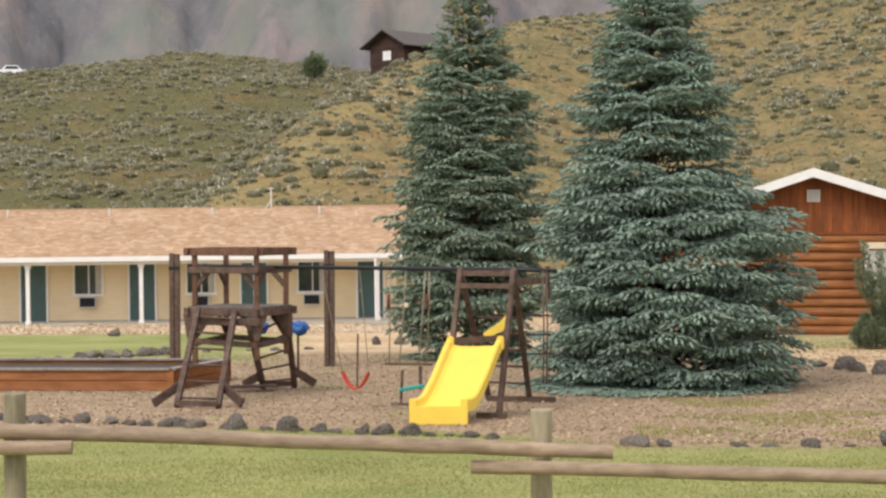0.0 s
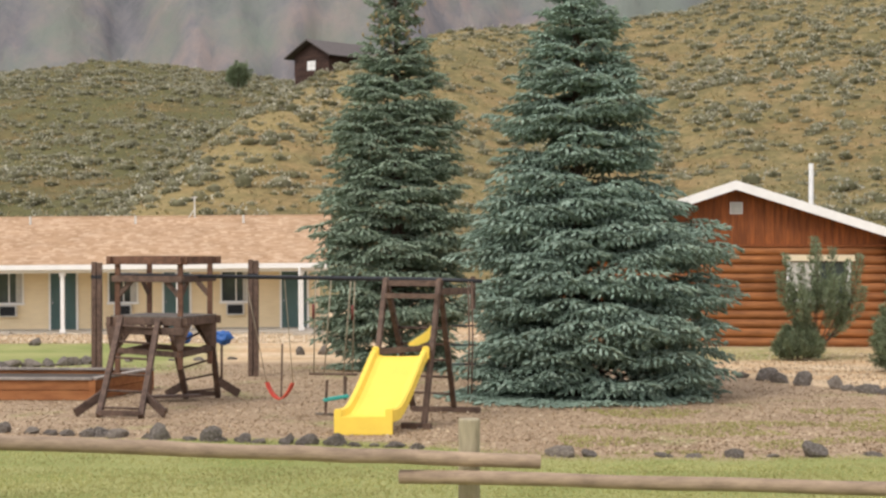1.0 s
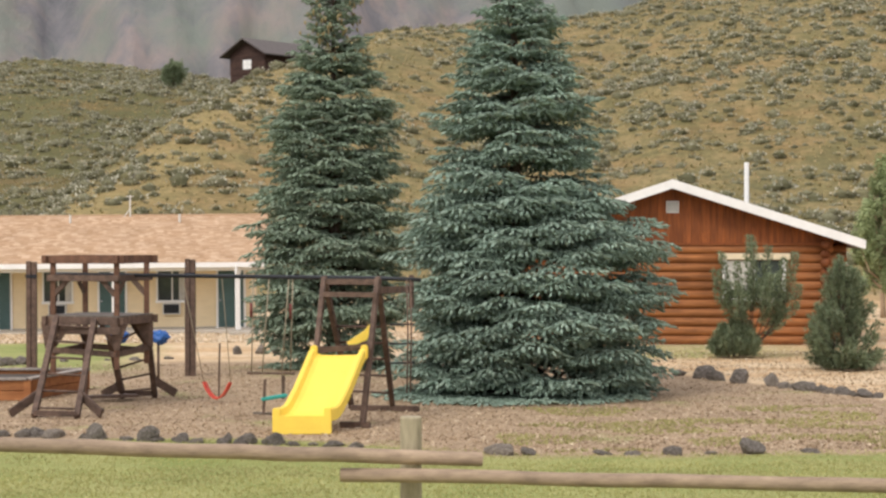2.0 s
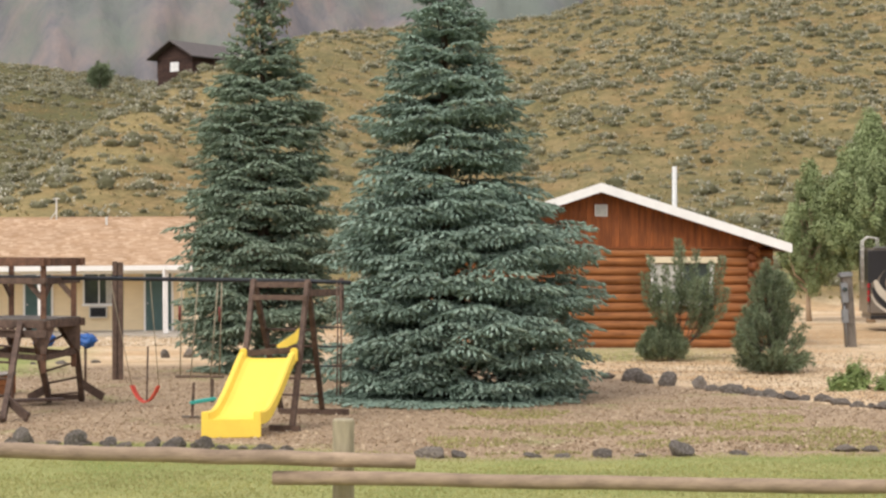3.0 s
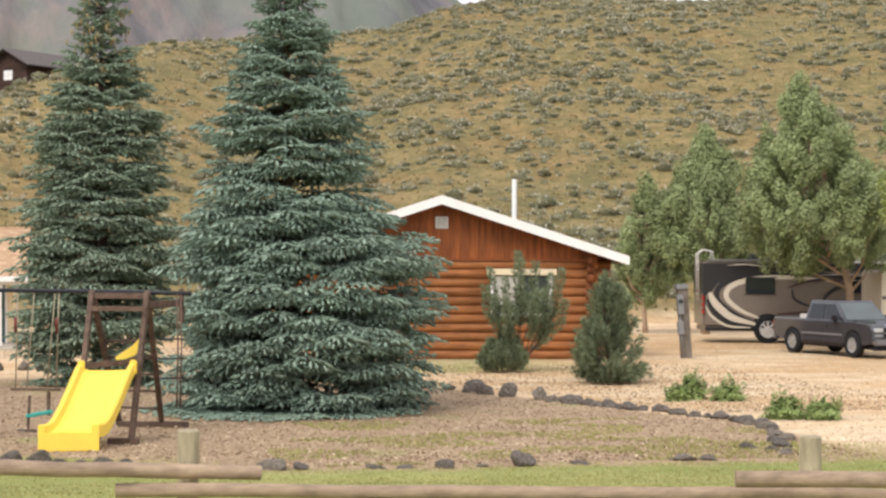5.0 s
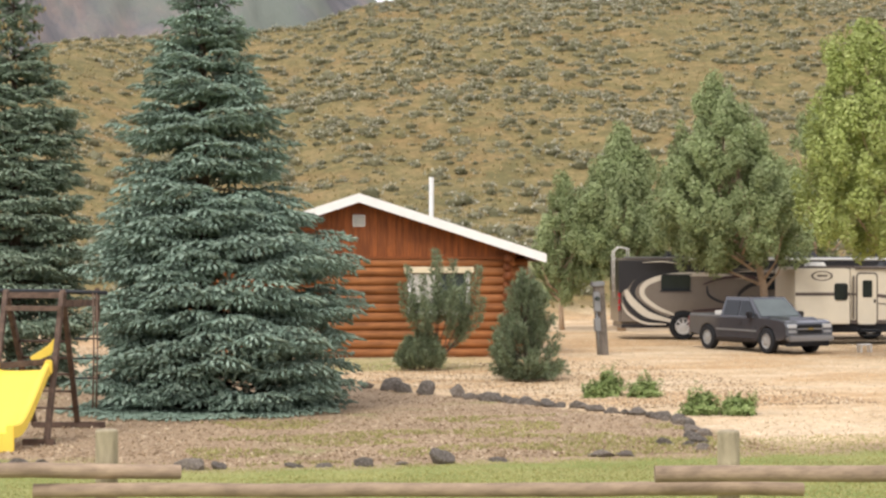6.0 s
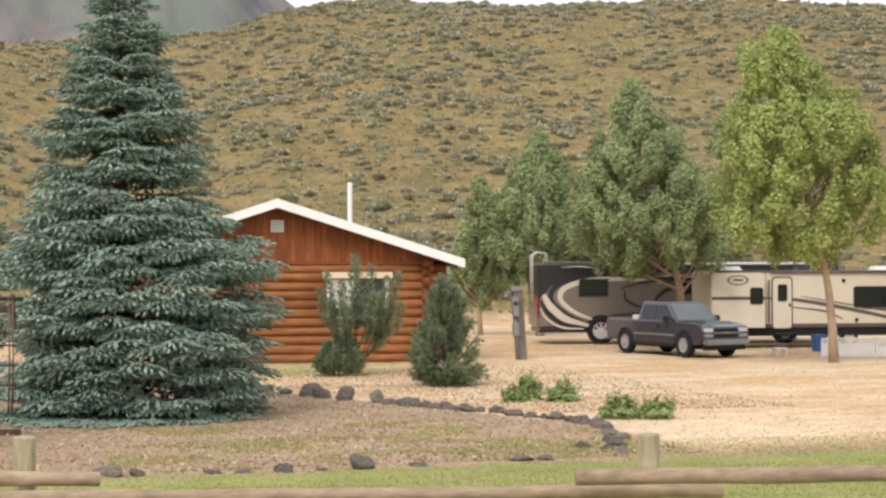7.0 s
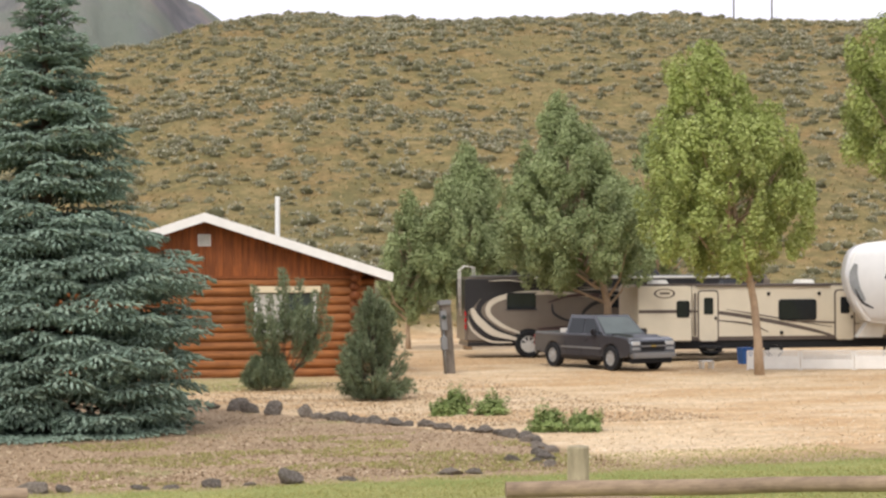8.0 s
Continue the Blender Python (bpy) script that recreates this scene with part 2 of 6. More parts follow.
def left_hill(x, y):
    """True where the farther, left-hand hill lies."""
    return x < 0.235 * y - 37.5


def axis(lo, hi, fine, far):
    a = list(np.arange(lo, hi + 0.01, fine))
    s, v = fine, a[-1]
    while v < far:
        s *= 1.35
        v += s
        a.append(v)
    s, v, b = fine, lo, []
    while v > -far:
        s *= 1.35
        v -= s
        b.append(v)
    return np.array(b[::-1] + a)


gx, gy = axis(-75, 135, 1.25, 4000), axis(-5, 245, 1.25, 4000)
GX, GY = np.meshgrid(gx, gy)
GZ = height(GX, GY)
nx, ny = len(gx), len(gy)
idx = np.arange(nx * ny).reshape(ny, nx)
quads = np.stack([idx[:-1, :-1], idx[:-1, 1:], idx[1:, 1:], idx[1:, :-1]], -1).reshape(-1, 4)
ground = mesh_part("ground", from_arrays("ground", np.stack([GX, GY, GZ], -1).reshape(-1, 3).tolist(), quads.tolist()), GROUND, smooth=True)
tagged(ground, "mown lawn, tan gravel and dry grassy hillsides", "ground", kind="structure")


def ground_z(x, y):
    return float(height(np.array([float(x)]), np.array([float(y)]))[0])


def tri_mesh(name, tris):
    """A mesh of loose triangles from an array (n, 3, 3)."""
    tris = np.asarray(tris, dtype=np.float32)
    n = len(tris)
    me = bpy.data.meshes.new(name)
    me.vertices.add(n * 3)
    me.vertices.foreach_set("co", tris.ravel())
    me.loops.add(n * 3)
    me.loops.foreach_set("vertex_index", np.arange(n * 3, dtype=np.int32))
    me.polygons.add(n)
    me.polygons.foreach_set("loop_start", np.arange(n, dtype=np.int32) * 3)
    me.polygons.foreach_set("loop_total", np.full(n, 3, dtype=np.int32))
    me.update(calc_edges=True)
    return me


def unit(v):
    return v / np.maximum(np.linalg.norm(v, axis=-1, keepdims=True), 1e-9)


def blades(rng, at, way, count, length, width, spread):
    """Around each place a tuft of narrow triangles that lean along way."""
    n = len(at)
    p = np.repeat(at, count, 0)
    w = np.repeat(unit(way), count, 0)
    ln = np.repeat(np.broadcast_to(length, (n,)), count) * rng.uniform(0.7, 1.25, n * count)
    d = unit(w + spread * unit(rng.normal(size=(n * count, 3))))
    s = unit(np.cross(d, unit(rng.normal(size=(n * count, 3)))))
    wd = np.repeat(np.broadcast_to(width, (n,)), count)[:, None]
    tip = p + d * ln[:, None]
    mid = p + d * ln[:, None] * 0.25
    return np.stack([mid - s * wd, mid + s * wd, tip], 1)


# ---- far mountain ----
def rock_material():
    k = Mat("hazed_cliff_rock", 1.0, 0, 0.0)
    # aerial haze is mixed into these greyed rock colours
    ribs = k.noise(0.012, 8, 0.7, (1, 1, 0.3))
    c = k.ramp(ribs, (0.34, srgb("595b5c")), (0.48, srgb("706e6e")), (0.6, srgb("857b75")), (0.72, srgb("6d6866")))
    # grey-green patches, haze painted in as well
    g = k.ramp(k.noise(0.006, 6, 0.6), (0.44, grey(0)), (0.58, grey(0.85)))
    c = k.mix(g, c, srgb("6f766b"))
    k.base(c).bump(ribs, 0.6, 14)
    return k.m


def mountain():
    top = [(-60, 7), (-35, 11), (-14, 15), (2, 15), (8, 12.5), (10.5, 10.6), (13.2, 8.5), (15, 6.6), (18, 4), (24, 1)]
    az = np.linspace(-60, 24, 240)
    ts = np.linspace(0, 1, 40)
    verts = []
    for i, t in enumerate(ts):
        for a in az:
            n1 = noise.fractal(Vector((a * 0.22, t * 1.1, 1.7)), 0.9, 2.1, 6)
            n2 = noise.fractal(Vector((a * 0.6, t * 0.8, 5.1)), 0.9, 2.0, 5)
            d = 1500 + 500 * t ** 1.4 + 55 * n1 + 25 * n2
            e = interp(a, top) + 0.35 * noise.fractal(Vector((a * 0.8, 3.3, 0)), 0.8, 2, 4) * t
            z = -20 + t * (1750 * math.tan(radians(e)) + 20)
            verts.append((d * math.sin(radians(a)), d * math.cos(radians(a)), z))
    n = len(az)
    faces = [(r * n + c, r * n + c + 1, (r + 1) * n + c + 1, (r + 1) * n + c) for r in range(len(ts) - 1) for c in range(n - 1)]
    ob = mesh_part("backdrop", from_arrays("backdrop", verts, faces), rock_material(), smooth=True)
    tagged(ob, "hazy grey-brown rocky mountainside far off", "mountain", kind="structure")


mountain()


# ---- sagebrush and dry tufts on the hillsides ----
def leaf_material(name, stops, rough=0.75, patch=0.6, translucent=0.0):
    k = Mat(name, rough, 0, 0.25)
    c = k.ramp(k.island(), *[(p, srgb(h)) for p, h in stops])
    c = k.mix(0.55, c, k.ramp(k.noise(patch, 3), (0.3, grey(0.55)), (0.7, grey(1.25))), "MULTIPLY")
    k.base(c)
    if translucent:
        k.b.inputs["Subsurface Weight"].default_value = 0.0
        tr = k.n.new("ShaderNodeBsdfTranslucent")
        mx = k.n.new("ShaderNodeMixShader")
        mx.inputs[0].default_value = translucent
        k.l.new(c, tr.inputs[0])
        k.l.new(k.b.outputs[0], mx.inputs[1])
        k.l.new(tr.outputs[0], mx.inputs[2])
        k.l.new(mx.outputs[0], k.n["Material Output"].inputs[0])
    return k.m


# Sprigs paler than the mass below: a highlight painted onto each mound
SAGE = leaf_material("sagebrush_lit_leaves", [(0.0, "929077"), (0.5, "a6a38c"), (1.0, "b8b4a0")], 0.95, 0.1)


def sage_core():
    k = Mat("sagebrush_mass", 0.95, 0, 0.1)
    c = k.ramp(k.island(), (0.0, srgb("55533c")), (0.35, srgb("66644a")), (0.75, srgb("77745a")), (1.0, srgb("6b6647")))
    n = k.noise(7, 3, 0.7)
    c = k.mix(0.7, c, k.ramp(n, (0.35, grey(0.7)), (0.65, grey(1.1))), "MULTIPLY")
    k.base(c).bump(n, 0.3, 0.08)
    return k.m


SAGE_CORE = sage_core()
TUFT = leaf_material("dry_grass", [(0.0, "7c7550"), (0.4, "958a5e"), (0.75, "ab996e"), (1.0, "bda880")], 0.9, 0.12, 0.3)


def scatter(rng, n, az0, az1, d0, d1):
    az = np.radians(rng.uniform(az0, az1, n))
    d = np.sqrt(rng.uniform(d0 ** 2, d1 ** 2, n))
    x, y = d * np.sin(az), d * np.cos(az)
    return x, y, height(x, y)


def sagebrush():
    rng = np.random.default_rng(3)
    x, y, z = scatter(rng, 25000, -15.5, 35, 84, 240)
    dense = np.array([noise.noise(Vector((a * 0.06, b * 0.06, 0.3))) + 0.6 * noise.noise(Vector((a * 0.3, b * 0.3, 4))) for a, b in zip(x, y)])
    keep = (z > 0.8) & (dense + 0.12 * left_hill(x, y) + 0.6 * np.exp(-((x - 0.235 * y + 40.5) / 2.2) ** 2) - 0.35 * np.exp(-((x - 0.235 * y + 32.0) / 4.0) ** 2) > rng.uniform(-0.75, 0.55, len(x)))
    x, y, z = x[keep], y[keep], z[keep]
    n = len(x)
    size = 0.23 + 0.48 * rng.random(n) ** 2
    # a lumpy dome for each bush: rings of jittered points under a crown point
    seg, rings = 6, [(0.7, 0.0), (0.85, 0.4)]
    ang = np.arange(seg) * 2 * math.pi / seg
    V = np.concatenate([np.stack([r * np.cos(ang + 0.4 * i), r * np.sin(ang + 0.4 * i), np.full(seg, h)], -1) for i, (r, h) in enumerate(rings)] + [np.array([[0, 0, 0.8]])])
    V = V[None] * (1 + rng.uniform(-0.3, 0.3, (n, len(V), 1))) * np.stack([size, size * rng.uniform(0.8, 1.2, n), size * rng.uniform(0.8, 1.15, n)], -1)[:, None]
    V = V + np.stack([x, y, z - 0.08], -1)[:, None]
    F = []
    for i in range(len(rings) - 1):
        for j in range(seg):
            p, q = i * seg + j, i * seg + (j + 1) % seg
            F += [(p, q, q + seg), (p, q + seg, p + seg)]
    F += [((len(rings) - 1) * seg + j, (len(rings) - 1) * seg + (j + 1) % seg, len(rings) * seg) for j in range(seg)]
    F = np.array(F)
    allf = (F[None] + (np.arange(n) * (len(rings) * seg + 1))[:, None, None]).reshape(-1, 3)
    body = mesh_part("sagebrush", from_arrays("sagebrush", V.reshape(-1, 3).tolist(), allf.tolist()), SAGE_CORE, smooth=True)
    tagged(body, "grey-green sagebrush mounds dotted over the hillsides", "shrubs", kind="stuff")
    cnt = 22
    u = unit(rng.normal(size=(n, cnt, 3)) * [1, 1, 0.6])
    u[..., 2] = np.abs(u[..., 2])
    at = np.stack([x, y, z], -1)[:, None] + u * size[:, None, None] * np.array([0.85, 0.85, 0.62])
    tr = blades(rng, at.reshape(-1, 3), (u + [0, 0, 0.5]).reshape(-1, 3), 1, np.repeat(size * 0.42, cnt), np.repeat(size * 0.12, cnt), 0.95)
    ob = mesh_part("sagebrush_sprigs", tri_mesh("sagebrush_sprigs", tr), SAGE)
    tagged(ob, "sagebrush sprigs coloured pale as the lit tops of the hillside mounds", "shrubs", kind="stuff")
    x, y, z = scatter(rng, 26000, -15.5, 35, 80, 238)
    keep = z > 0.5
    x, y, z = x[keep], y[keep], z[keep]
    tr = blades(rng, np.stack([x, y, z - 0.05], -1), np.tile([0, 0, 1.0], (len(x), 1)), 3, 0.27, 0.075, 0.75)
    ob = mesh_part("dry_grass", tri_mesh("dry_grass", tr), TUFT)
    tagged(ob, "dry yellow-green grass tufts on the hillsides", "grass", kind="stuff")


sagebrush()


# ---- spruces ----
def spruce_material(name, stops):
    k = Mat(name, 0.95, 0, 0.08)
    c = k.ramp(k.island(), *[(p, srgb(h)) for p, h in stops])
    c = k.mix(0.5, c, k.ramp(k.noise(0.8, 3), (0.3, grey(0.72)), (0.7, grey(1.15))), "MULTIPLY")
    c = k.mix(0.6, c, k.ramp(k.each(), (0.0, grey(0.78)), (1.0, grey(1.16))), "MULTIPLY")
    k.base(c).bump(k.noise(55, 3), 0.6, 0.02)
    return k.m


NEEDLES = spruce_material("blue_spruce_needles", [(0.0, "7b8f7e"), (0.5, "899d8b"), (1.0, "9cad9a")])
NEEDLES_2 = spruce_material("green_spruce_needles", [(0.0, "72836c"), (0.5, "85967f"), (1.0, "9caa93")])
CONES = plain("spruce_cones", "8f8059", 0.9, vary=0.4)
BARK = wood("grey_brown_bark", "3a2f27", "6a5a4c", (6, 6, 1), 0.95, vary=False)


def soup(name, verts, faces, smooth, slots):
    """A mesh from arrays of triangles, with smooth flags and material slots."""
    me = bpy.data.meshes.new(name)
    me.vertices.add(len(verts))
    me.vertices.foreach_set("co", np.asarray(verts, dtype=np.float32).ravel())
    me.loops.add(len(faces) * 3)
    me.loops.foreach_set("vertex_index", np.asarray(faces, dtype=np.int32).ravel())
    me.polygons.add(len(faces))
    me.polygons.foreach_set("loop_start", np.arange(len(faces), dtype=np.int32) * 3)
    me.polygons.foreach_set("loop_total", np.full(len(faces), 3, dtype=np.int32))
    me.polygons.foreach_set("use_smooth", np.asarray(smooth, dtype=bool))
    me.polygons.foreach_set("material_index", np.asarray(slots, dtype=np.int32))
    me.update(calc_edges=True)
    return me


def spindles(rng, at, way, length, radius, sides=4, sag=0.25):
    """Tapered, slightly drooping twigs clothed in needles: vertices and triangles."""
    n = len(at)
    d = unit(way)
    s = unit(np.cross(d, np.array([0.03, 0.02, 1.0])))
    u = np.cross(s, d)
    rows = ((0.0, 0.7), (0.5, 1.0))
    ang = np.arange(sides) * 2 * math.pi / sides + math.pi / 4
    V = []
    for f, r in rows:
        c = at + d * (length * f)[:, None] - np.array([0, 0, 1.0]) * (sag * length * f * f)[:, None]
        for a in ang:
            rr = (radius * r * rng.uniform(0.75, 1.3, n))[:, None]
            V.append(c + (s * math.cos(a) + u * math.sin(a) * 0.8) * rr)
    V.append(at + d * length[:, None] - np.array([0, 0, 1.0]) * (sag * length)[:, None])
    V = np.stack(V, 1)
    F = []
    for j in range(sides):
        p, q = j, (j + 1) % sides
        F += [(p, q, q + sides), (p, q + sides, p + sides)]
    F += [(sides + j, sides + (j + 1) % sides, 2 * sides) for j in range(sides)]
    F = np.array(F)[None] + (np.arange(n) * V.shape[1])[:, None, None]
    return V.reshape(-1, 3), F.reshape(-1, 3)


def bough(rng, parent, on, side, L, mats):
    """One bough: a woody limb that carries domed pads, each a fan of overlapping needle-clothed twigs."""
    bm = bmesh.new()
    tube(bm, [on(0), on(0.5), on(0.92)], [0.024, 0.015, 0.005], 4, False)
    bmesh.ops.triangulate(bm, faces=bm.faces[:])
    bm.verts.index_update()
    V = [np.array([v.co[:] for v in bm.verts])]
    F = [np.array([[v.index for v in f.verts] for f in bm.faces])]
    wood_n = len(F[0])
    bm.free()
    up = np.array([0, 0, 1.0])
    P = min(0.58, 0.22 + 0.17 * L)
    # pads: place along the limb, sideways shift, turn, size
    pads = [(1 - 0.55 * P / L, 0.0, 0.0, 1.0)]
    if L <= 1.6:
        pads.append((0.33, 0.0, 0.0, 0.95))
    if L > 0.9:
        for sg in (-1, 1):
            pads.append((1 - 1.0 * P / L - rng.uniform(0, 0.08), sg * 0.75 * P, sg * 0.6, rng.uniform(0.75, 1.0)))
    if L > 1.5:
        for sg in (-1, 1):
            pads.append((1 - 1.75 * P / L - rng.uniform(0, 0.06), sg * rng.uniform(0.5, 0.95) * P, sg * 0.8, rng.uniform(0.7, 0.95)))
    if L > 1.1:
        pads.append((1 - 1.5 * P / L, 0.0, 0.0, 0.9))
    if L > 2.0:
        pads.append((1 - 2.4 * P / L, rng.uniform(-0.4, 0.4), 0.0, 1.0))
    if L > 2.3:
        pads.append((1 - 3.2 * P / L, rng.uniform(-0.5, 0.5), 0.0, 1.1))
    at, way, ln = [], [], []
    for s, off, turn, k in pads:
        fwd = unit(on(s + 0.04) - on(s - 0.04))
        f2 = fwd * math.cos(turn) + side * math.sin(turn)
        s2 = side * math.cos(turn) - fwd * math.sin(turn)
        p = P * k
        sag = rng.uniform(0.5, 0.9) / p * 0.48
        c = on(s) + side * off + up * rng.uniform(-0.04, 0.05) - up * 0.25 * abs(off)
        for rho, m, wide in ((0.08, 4, 2.4), (0.28, 6, 2.2), (0.47, 8, 2.0), (0.66, 9, 1.8), (0.84, 11, 1.65)):
            for j in range(m):
                phi = wide * (2 * (j + rng.uniform(0.2, 0.8)) / m - 1)
                d = f2 * math.cos(phi) + s2 * math.sin(phi)
                q = p * rho * rng.uniform(0.9, 1.12) * (1 - 0.12 * abs(phi))
                at.append(c - f2 * 0.3 * p + d * q + up * (0.05 - sag * q * q + rng.uniform(-0.02, 0.02)))
                way.append(d + up * (0.12 - 2 * sag * q) + rng.normal(size=3) * 0.2)
                ln.append((0.06 + 0.13 * p) * rng.uniform(0.75, 1.3))
    at, way, ln = np.array(at), np.array(way), np.array(ln)
    at[:, 2] = np.maximum(at[:, 2], 0.05)
    way[at[:, 2] < 0.12, 2] = 0.0
    v, f = spindles(rng, at, way, ln, 0.2 * ln + 0.003, 3, 0.2)
    F.append(f + len(V[0]))
    V.append(v)
    tips = blades(rng, at + unit(way) * (ln * 0.35)[:, None] + up * 0.005, way, 1, 0.07, 0.012, 0.9).reshape(-1, 3)
    F.append(np.arange(len(tips)).reshape(-1, 3) + len(V[0]) + len(V[1]))
    V.append(tips)
    n1, n2 = len(f), len(tips) // 3
    me = soup("bough", np.concatenate(V), np.concatenate(F), [True] * (wood_n + n1) + [False] * n2, [1] * wood_n + [0] * (n1 + n2))
    mesh_part("bough", me, mats, parent)


def spruce(name, x, y, top, profile, lean, needles, label, seed, step, width, cones=False):
    """profile: rows of height, reach; lean: rows of height, extra reach towards +x."""
    rng = np.random.default_rng(seed)
    base = thing(name, pose(x, y, 0), label, "tree")
    bm = bmesh.new()
    tube(bm, [(0, 0, -0.1), (0.02, 0, top * 0.4), (0, 0.02, top * 0.8), (0, 0, top)], [0.2, 0.13, 0.05, 0.012], 10)
    part("trunk", bm, BARK, base, smooth=True)
    z, lev = 0.1, 0
    if cones:
        bm = bmesh.new()
        tube(bm, [(0, 0, 0), (0, 0, -0.03), (0, 0, -0.08), (0, 0, -0.13)], [0.012, 0.028, 0.026, 0.006], 6)
        cone_mesh = bpy.data.meshes.new("cone")
        bm.to_mesh(cone_mesh)
        bm.free()
        cone_mesh.materials.append(CONES)
    while z < top - 0.05:
        R = float(interp(z, profile))
        n = max(4, int(round(2 * math.pi * R / width)))
        a0 = rng.uniform(0, 7)
        f = z / top
        for i in range(n):
            a = a0 + 2 * math.pi * (i + rng.uniform(-0.3, 0.3)) / n
            L = (R + float(interp(z, lean)) * math.cos(a)) * rng.uniform(0.84, 1.05)
            L *= 1 + 0.06 * math.sin(2 * a + lev * 1.3)
            zz = z + rng.uniform(-0.45, 0.45) * step * (0.1 if lev == 0 else 1)
            slope = -0.05 + 1.1 * max(0, f - 0.4) ** 1.2 + rng.uniform(-0.05, 0.05)
            if z < 0.5:
                slope = -0.02
            L = max(L, 0.16)
            out = np.array([math.cos(a), math.sin(a), 0.0])
            side = np.array([-math.sin(a), math.cos(a), rng.uniform(-0.12, 0.12)])
            z0 = max(0.06, zz - slope * L * 0.5)

            def on(s):
                return np.array([0, 0, z0]) + out * (L * s) + np.array([0, 0, L * (slope * s + 0.03 * s ** 3 - 0.05 * math.sin(s * 3.1))])
            bough(rng, base, on, side, L, [needles, BARK])
            if cones and z > top * 0.72 and rng.random() < 0.7:
                for _ in range(6):
                    cone = mesh_part("cone", cone_mesh, [], base)
                    cone.location = on(rng.uniform(0.55, 1.05)) + rng.normal(size=3) * 0.07
                    cone.rotation_euler = (rng.normal() * 0.2, rng.normal() * 0.2, rng.uniform(0, 6.28))
        z += step * rng.uniform(0.85, 1.15) * (1.0 if f < 0.55 else 0.72 if f < 0.72 else 0.5)
        lev += 1
    return base


spruce("blue_spruce", 4.2, 36.6, 10.0, [(0, 2.9), (0.45, 2.8), (0.9, 2.78), (1.65, 2.95), (3.25, 2.85), (3.8, 2.45), (5.0, 1.75), (5.7, 1.85), (6.7, 1.25), (7.5, 1.0), (8.1, 0.74), (9.0, 0.52), (10.0, 0.12)],
       [(0, 0.15), (0.8, 0.35), (1.6, 0.55), (3.2, 0.45), (4.0, 0.05), (10, 0.05)],
       NEEDLES, "tall blue spruce with silvery blue-green layered boughs", 11, 0.49, 0.86)
spruce("green_spruce", 0.68, 44.6, 9.7, [(0, 1.5), (0.7, 1.8), (1.4, 2.2), (3.2, 2.1), (4.2, 2.05), (4.8, 1.8), (6.0, 1.8), (6.8, 1.4), (7.5, 1.08), (8.05, 0.85), (8.3, 0.6), (8.7, 0.78), (9.2, 0.65), (9.7, 0.2)],
       [(0, -0.1), (9, 0.0)],
       NEEDLES_2, "tall dark green spruce with tan cones in its top", 12, 0.5, 0.92, cones=True)


# ---- paints, woods and other surfaces ----
WHITE = plain("white_paint", "e6e4dd", 0.5, vary=0.1)
CREAM = plain("cream_trim", "d8c9a8", 0.6, vary=0.15)
TEAL_DOOR = plain("dark_teal_paint", "465f5b", 0.55, vary=0.2)
DARK = plain("black_rubber", "17181a", 0.8, vary=0.3)
DARK_METAL = plain("dark_metal", "2b2d2f", 0.5, 0.4, vary=0.3)
GREY_METAL = plain("grey_metal", "8b8d8c", 0.45, 0.5, vary=0.2)
CHROME = plain("chrome", "c4c6c8", 0.18, 1.0, vary=0.05)
DULL_WHITE = plain("old_white_plastic", "cfccc2", 0.6, vary=0.15)
CURTAIN = plain("pale_curtain", "b9b6ab", 0.9, vary=0.25, scale=6)
YELLOW = plain("yellow_plastic", "f2d150", 0.5, vary=0.12, spec=0.5)
GRIP = plain("dark_red_grip", "7a3a34", 0.6, vary=0.2)
RED = plain("red_rubber", "d1442c", 0.5, vary=0.15)
TEAL = plain("teal_plastic", "3fa595", 0.45, vary=0.15)
BLUE = plain("blue_tarp", "2f5f9e", 0.5, vary=0.35, scale=5)
ROPE = plain("pale_rope", "a79c84", 0.9, vary=0.3)
CHAIN = plain("galvanised_chain", "6d6f70", 0.5, 0.6, vary=0.3)
CONCRETE = plain("concrete", "b3aa9a", 0.9, vary=0.2)
LOG = wood("orange_stained_log", "6e4428", "b87845", (0.12, 1.8, 1.8), 0.72, 1.6)
# Darker brown for log ends; also stands in for shade under the eave
LOG_END_SHADE = wood("log_end_and_shade_brown", "5a3018", "8a5028", (1, 1, 1), 0.7, 2)
BOARD = wood("red_brown_board", "63351b", "a9612f", (1.8, 1.8, 0.14), 0.7, 1.6)
PLAY_WOOD = wood("dark_stained_timber", "44362d", "7a6353", (1, 1, 1), 0.75, 1.4)
PLAY_WOOD_RED = wood("red_stained_timber", "553c2e", "825f49", (1, 1, 1), 0.75, 1.4)
FENCE_WOOD = wood("weathered_peeled_log", "887460", "bda588", (0.35, 1.2, 1.2), 0.85, 2.2)
POST_WOOD = wood("green_treated_post", "82785f", "b1a587", (1.2, 1.2, 0.3), 0.85, 2.2)
BED_WOOD = wood("orange_bed_timber", "8a5430", "b77c4c", (0.2, 1, 1), 0.75, 1.6)
GREY_WOOD = wood("grey_weathered_timber", "5a5249", "8a8175", (1, 1, 0.25), 0.9, 1.8)
PALE_WOOD = wood("pale_weathered_board", "857b70", "b5aa9c", (1, 1, 0.25), 0.9, 1.8)
GREY_ROOF = plain("weathered_roofing", "5d5651", 0.9, vary=0.3)
DARK_LOG = wood("dark_brown_wall_timber", "33241c", "574036", (0.4, 1, 1), 0.8, 1.2)


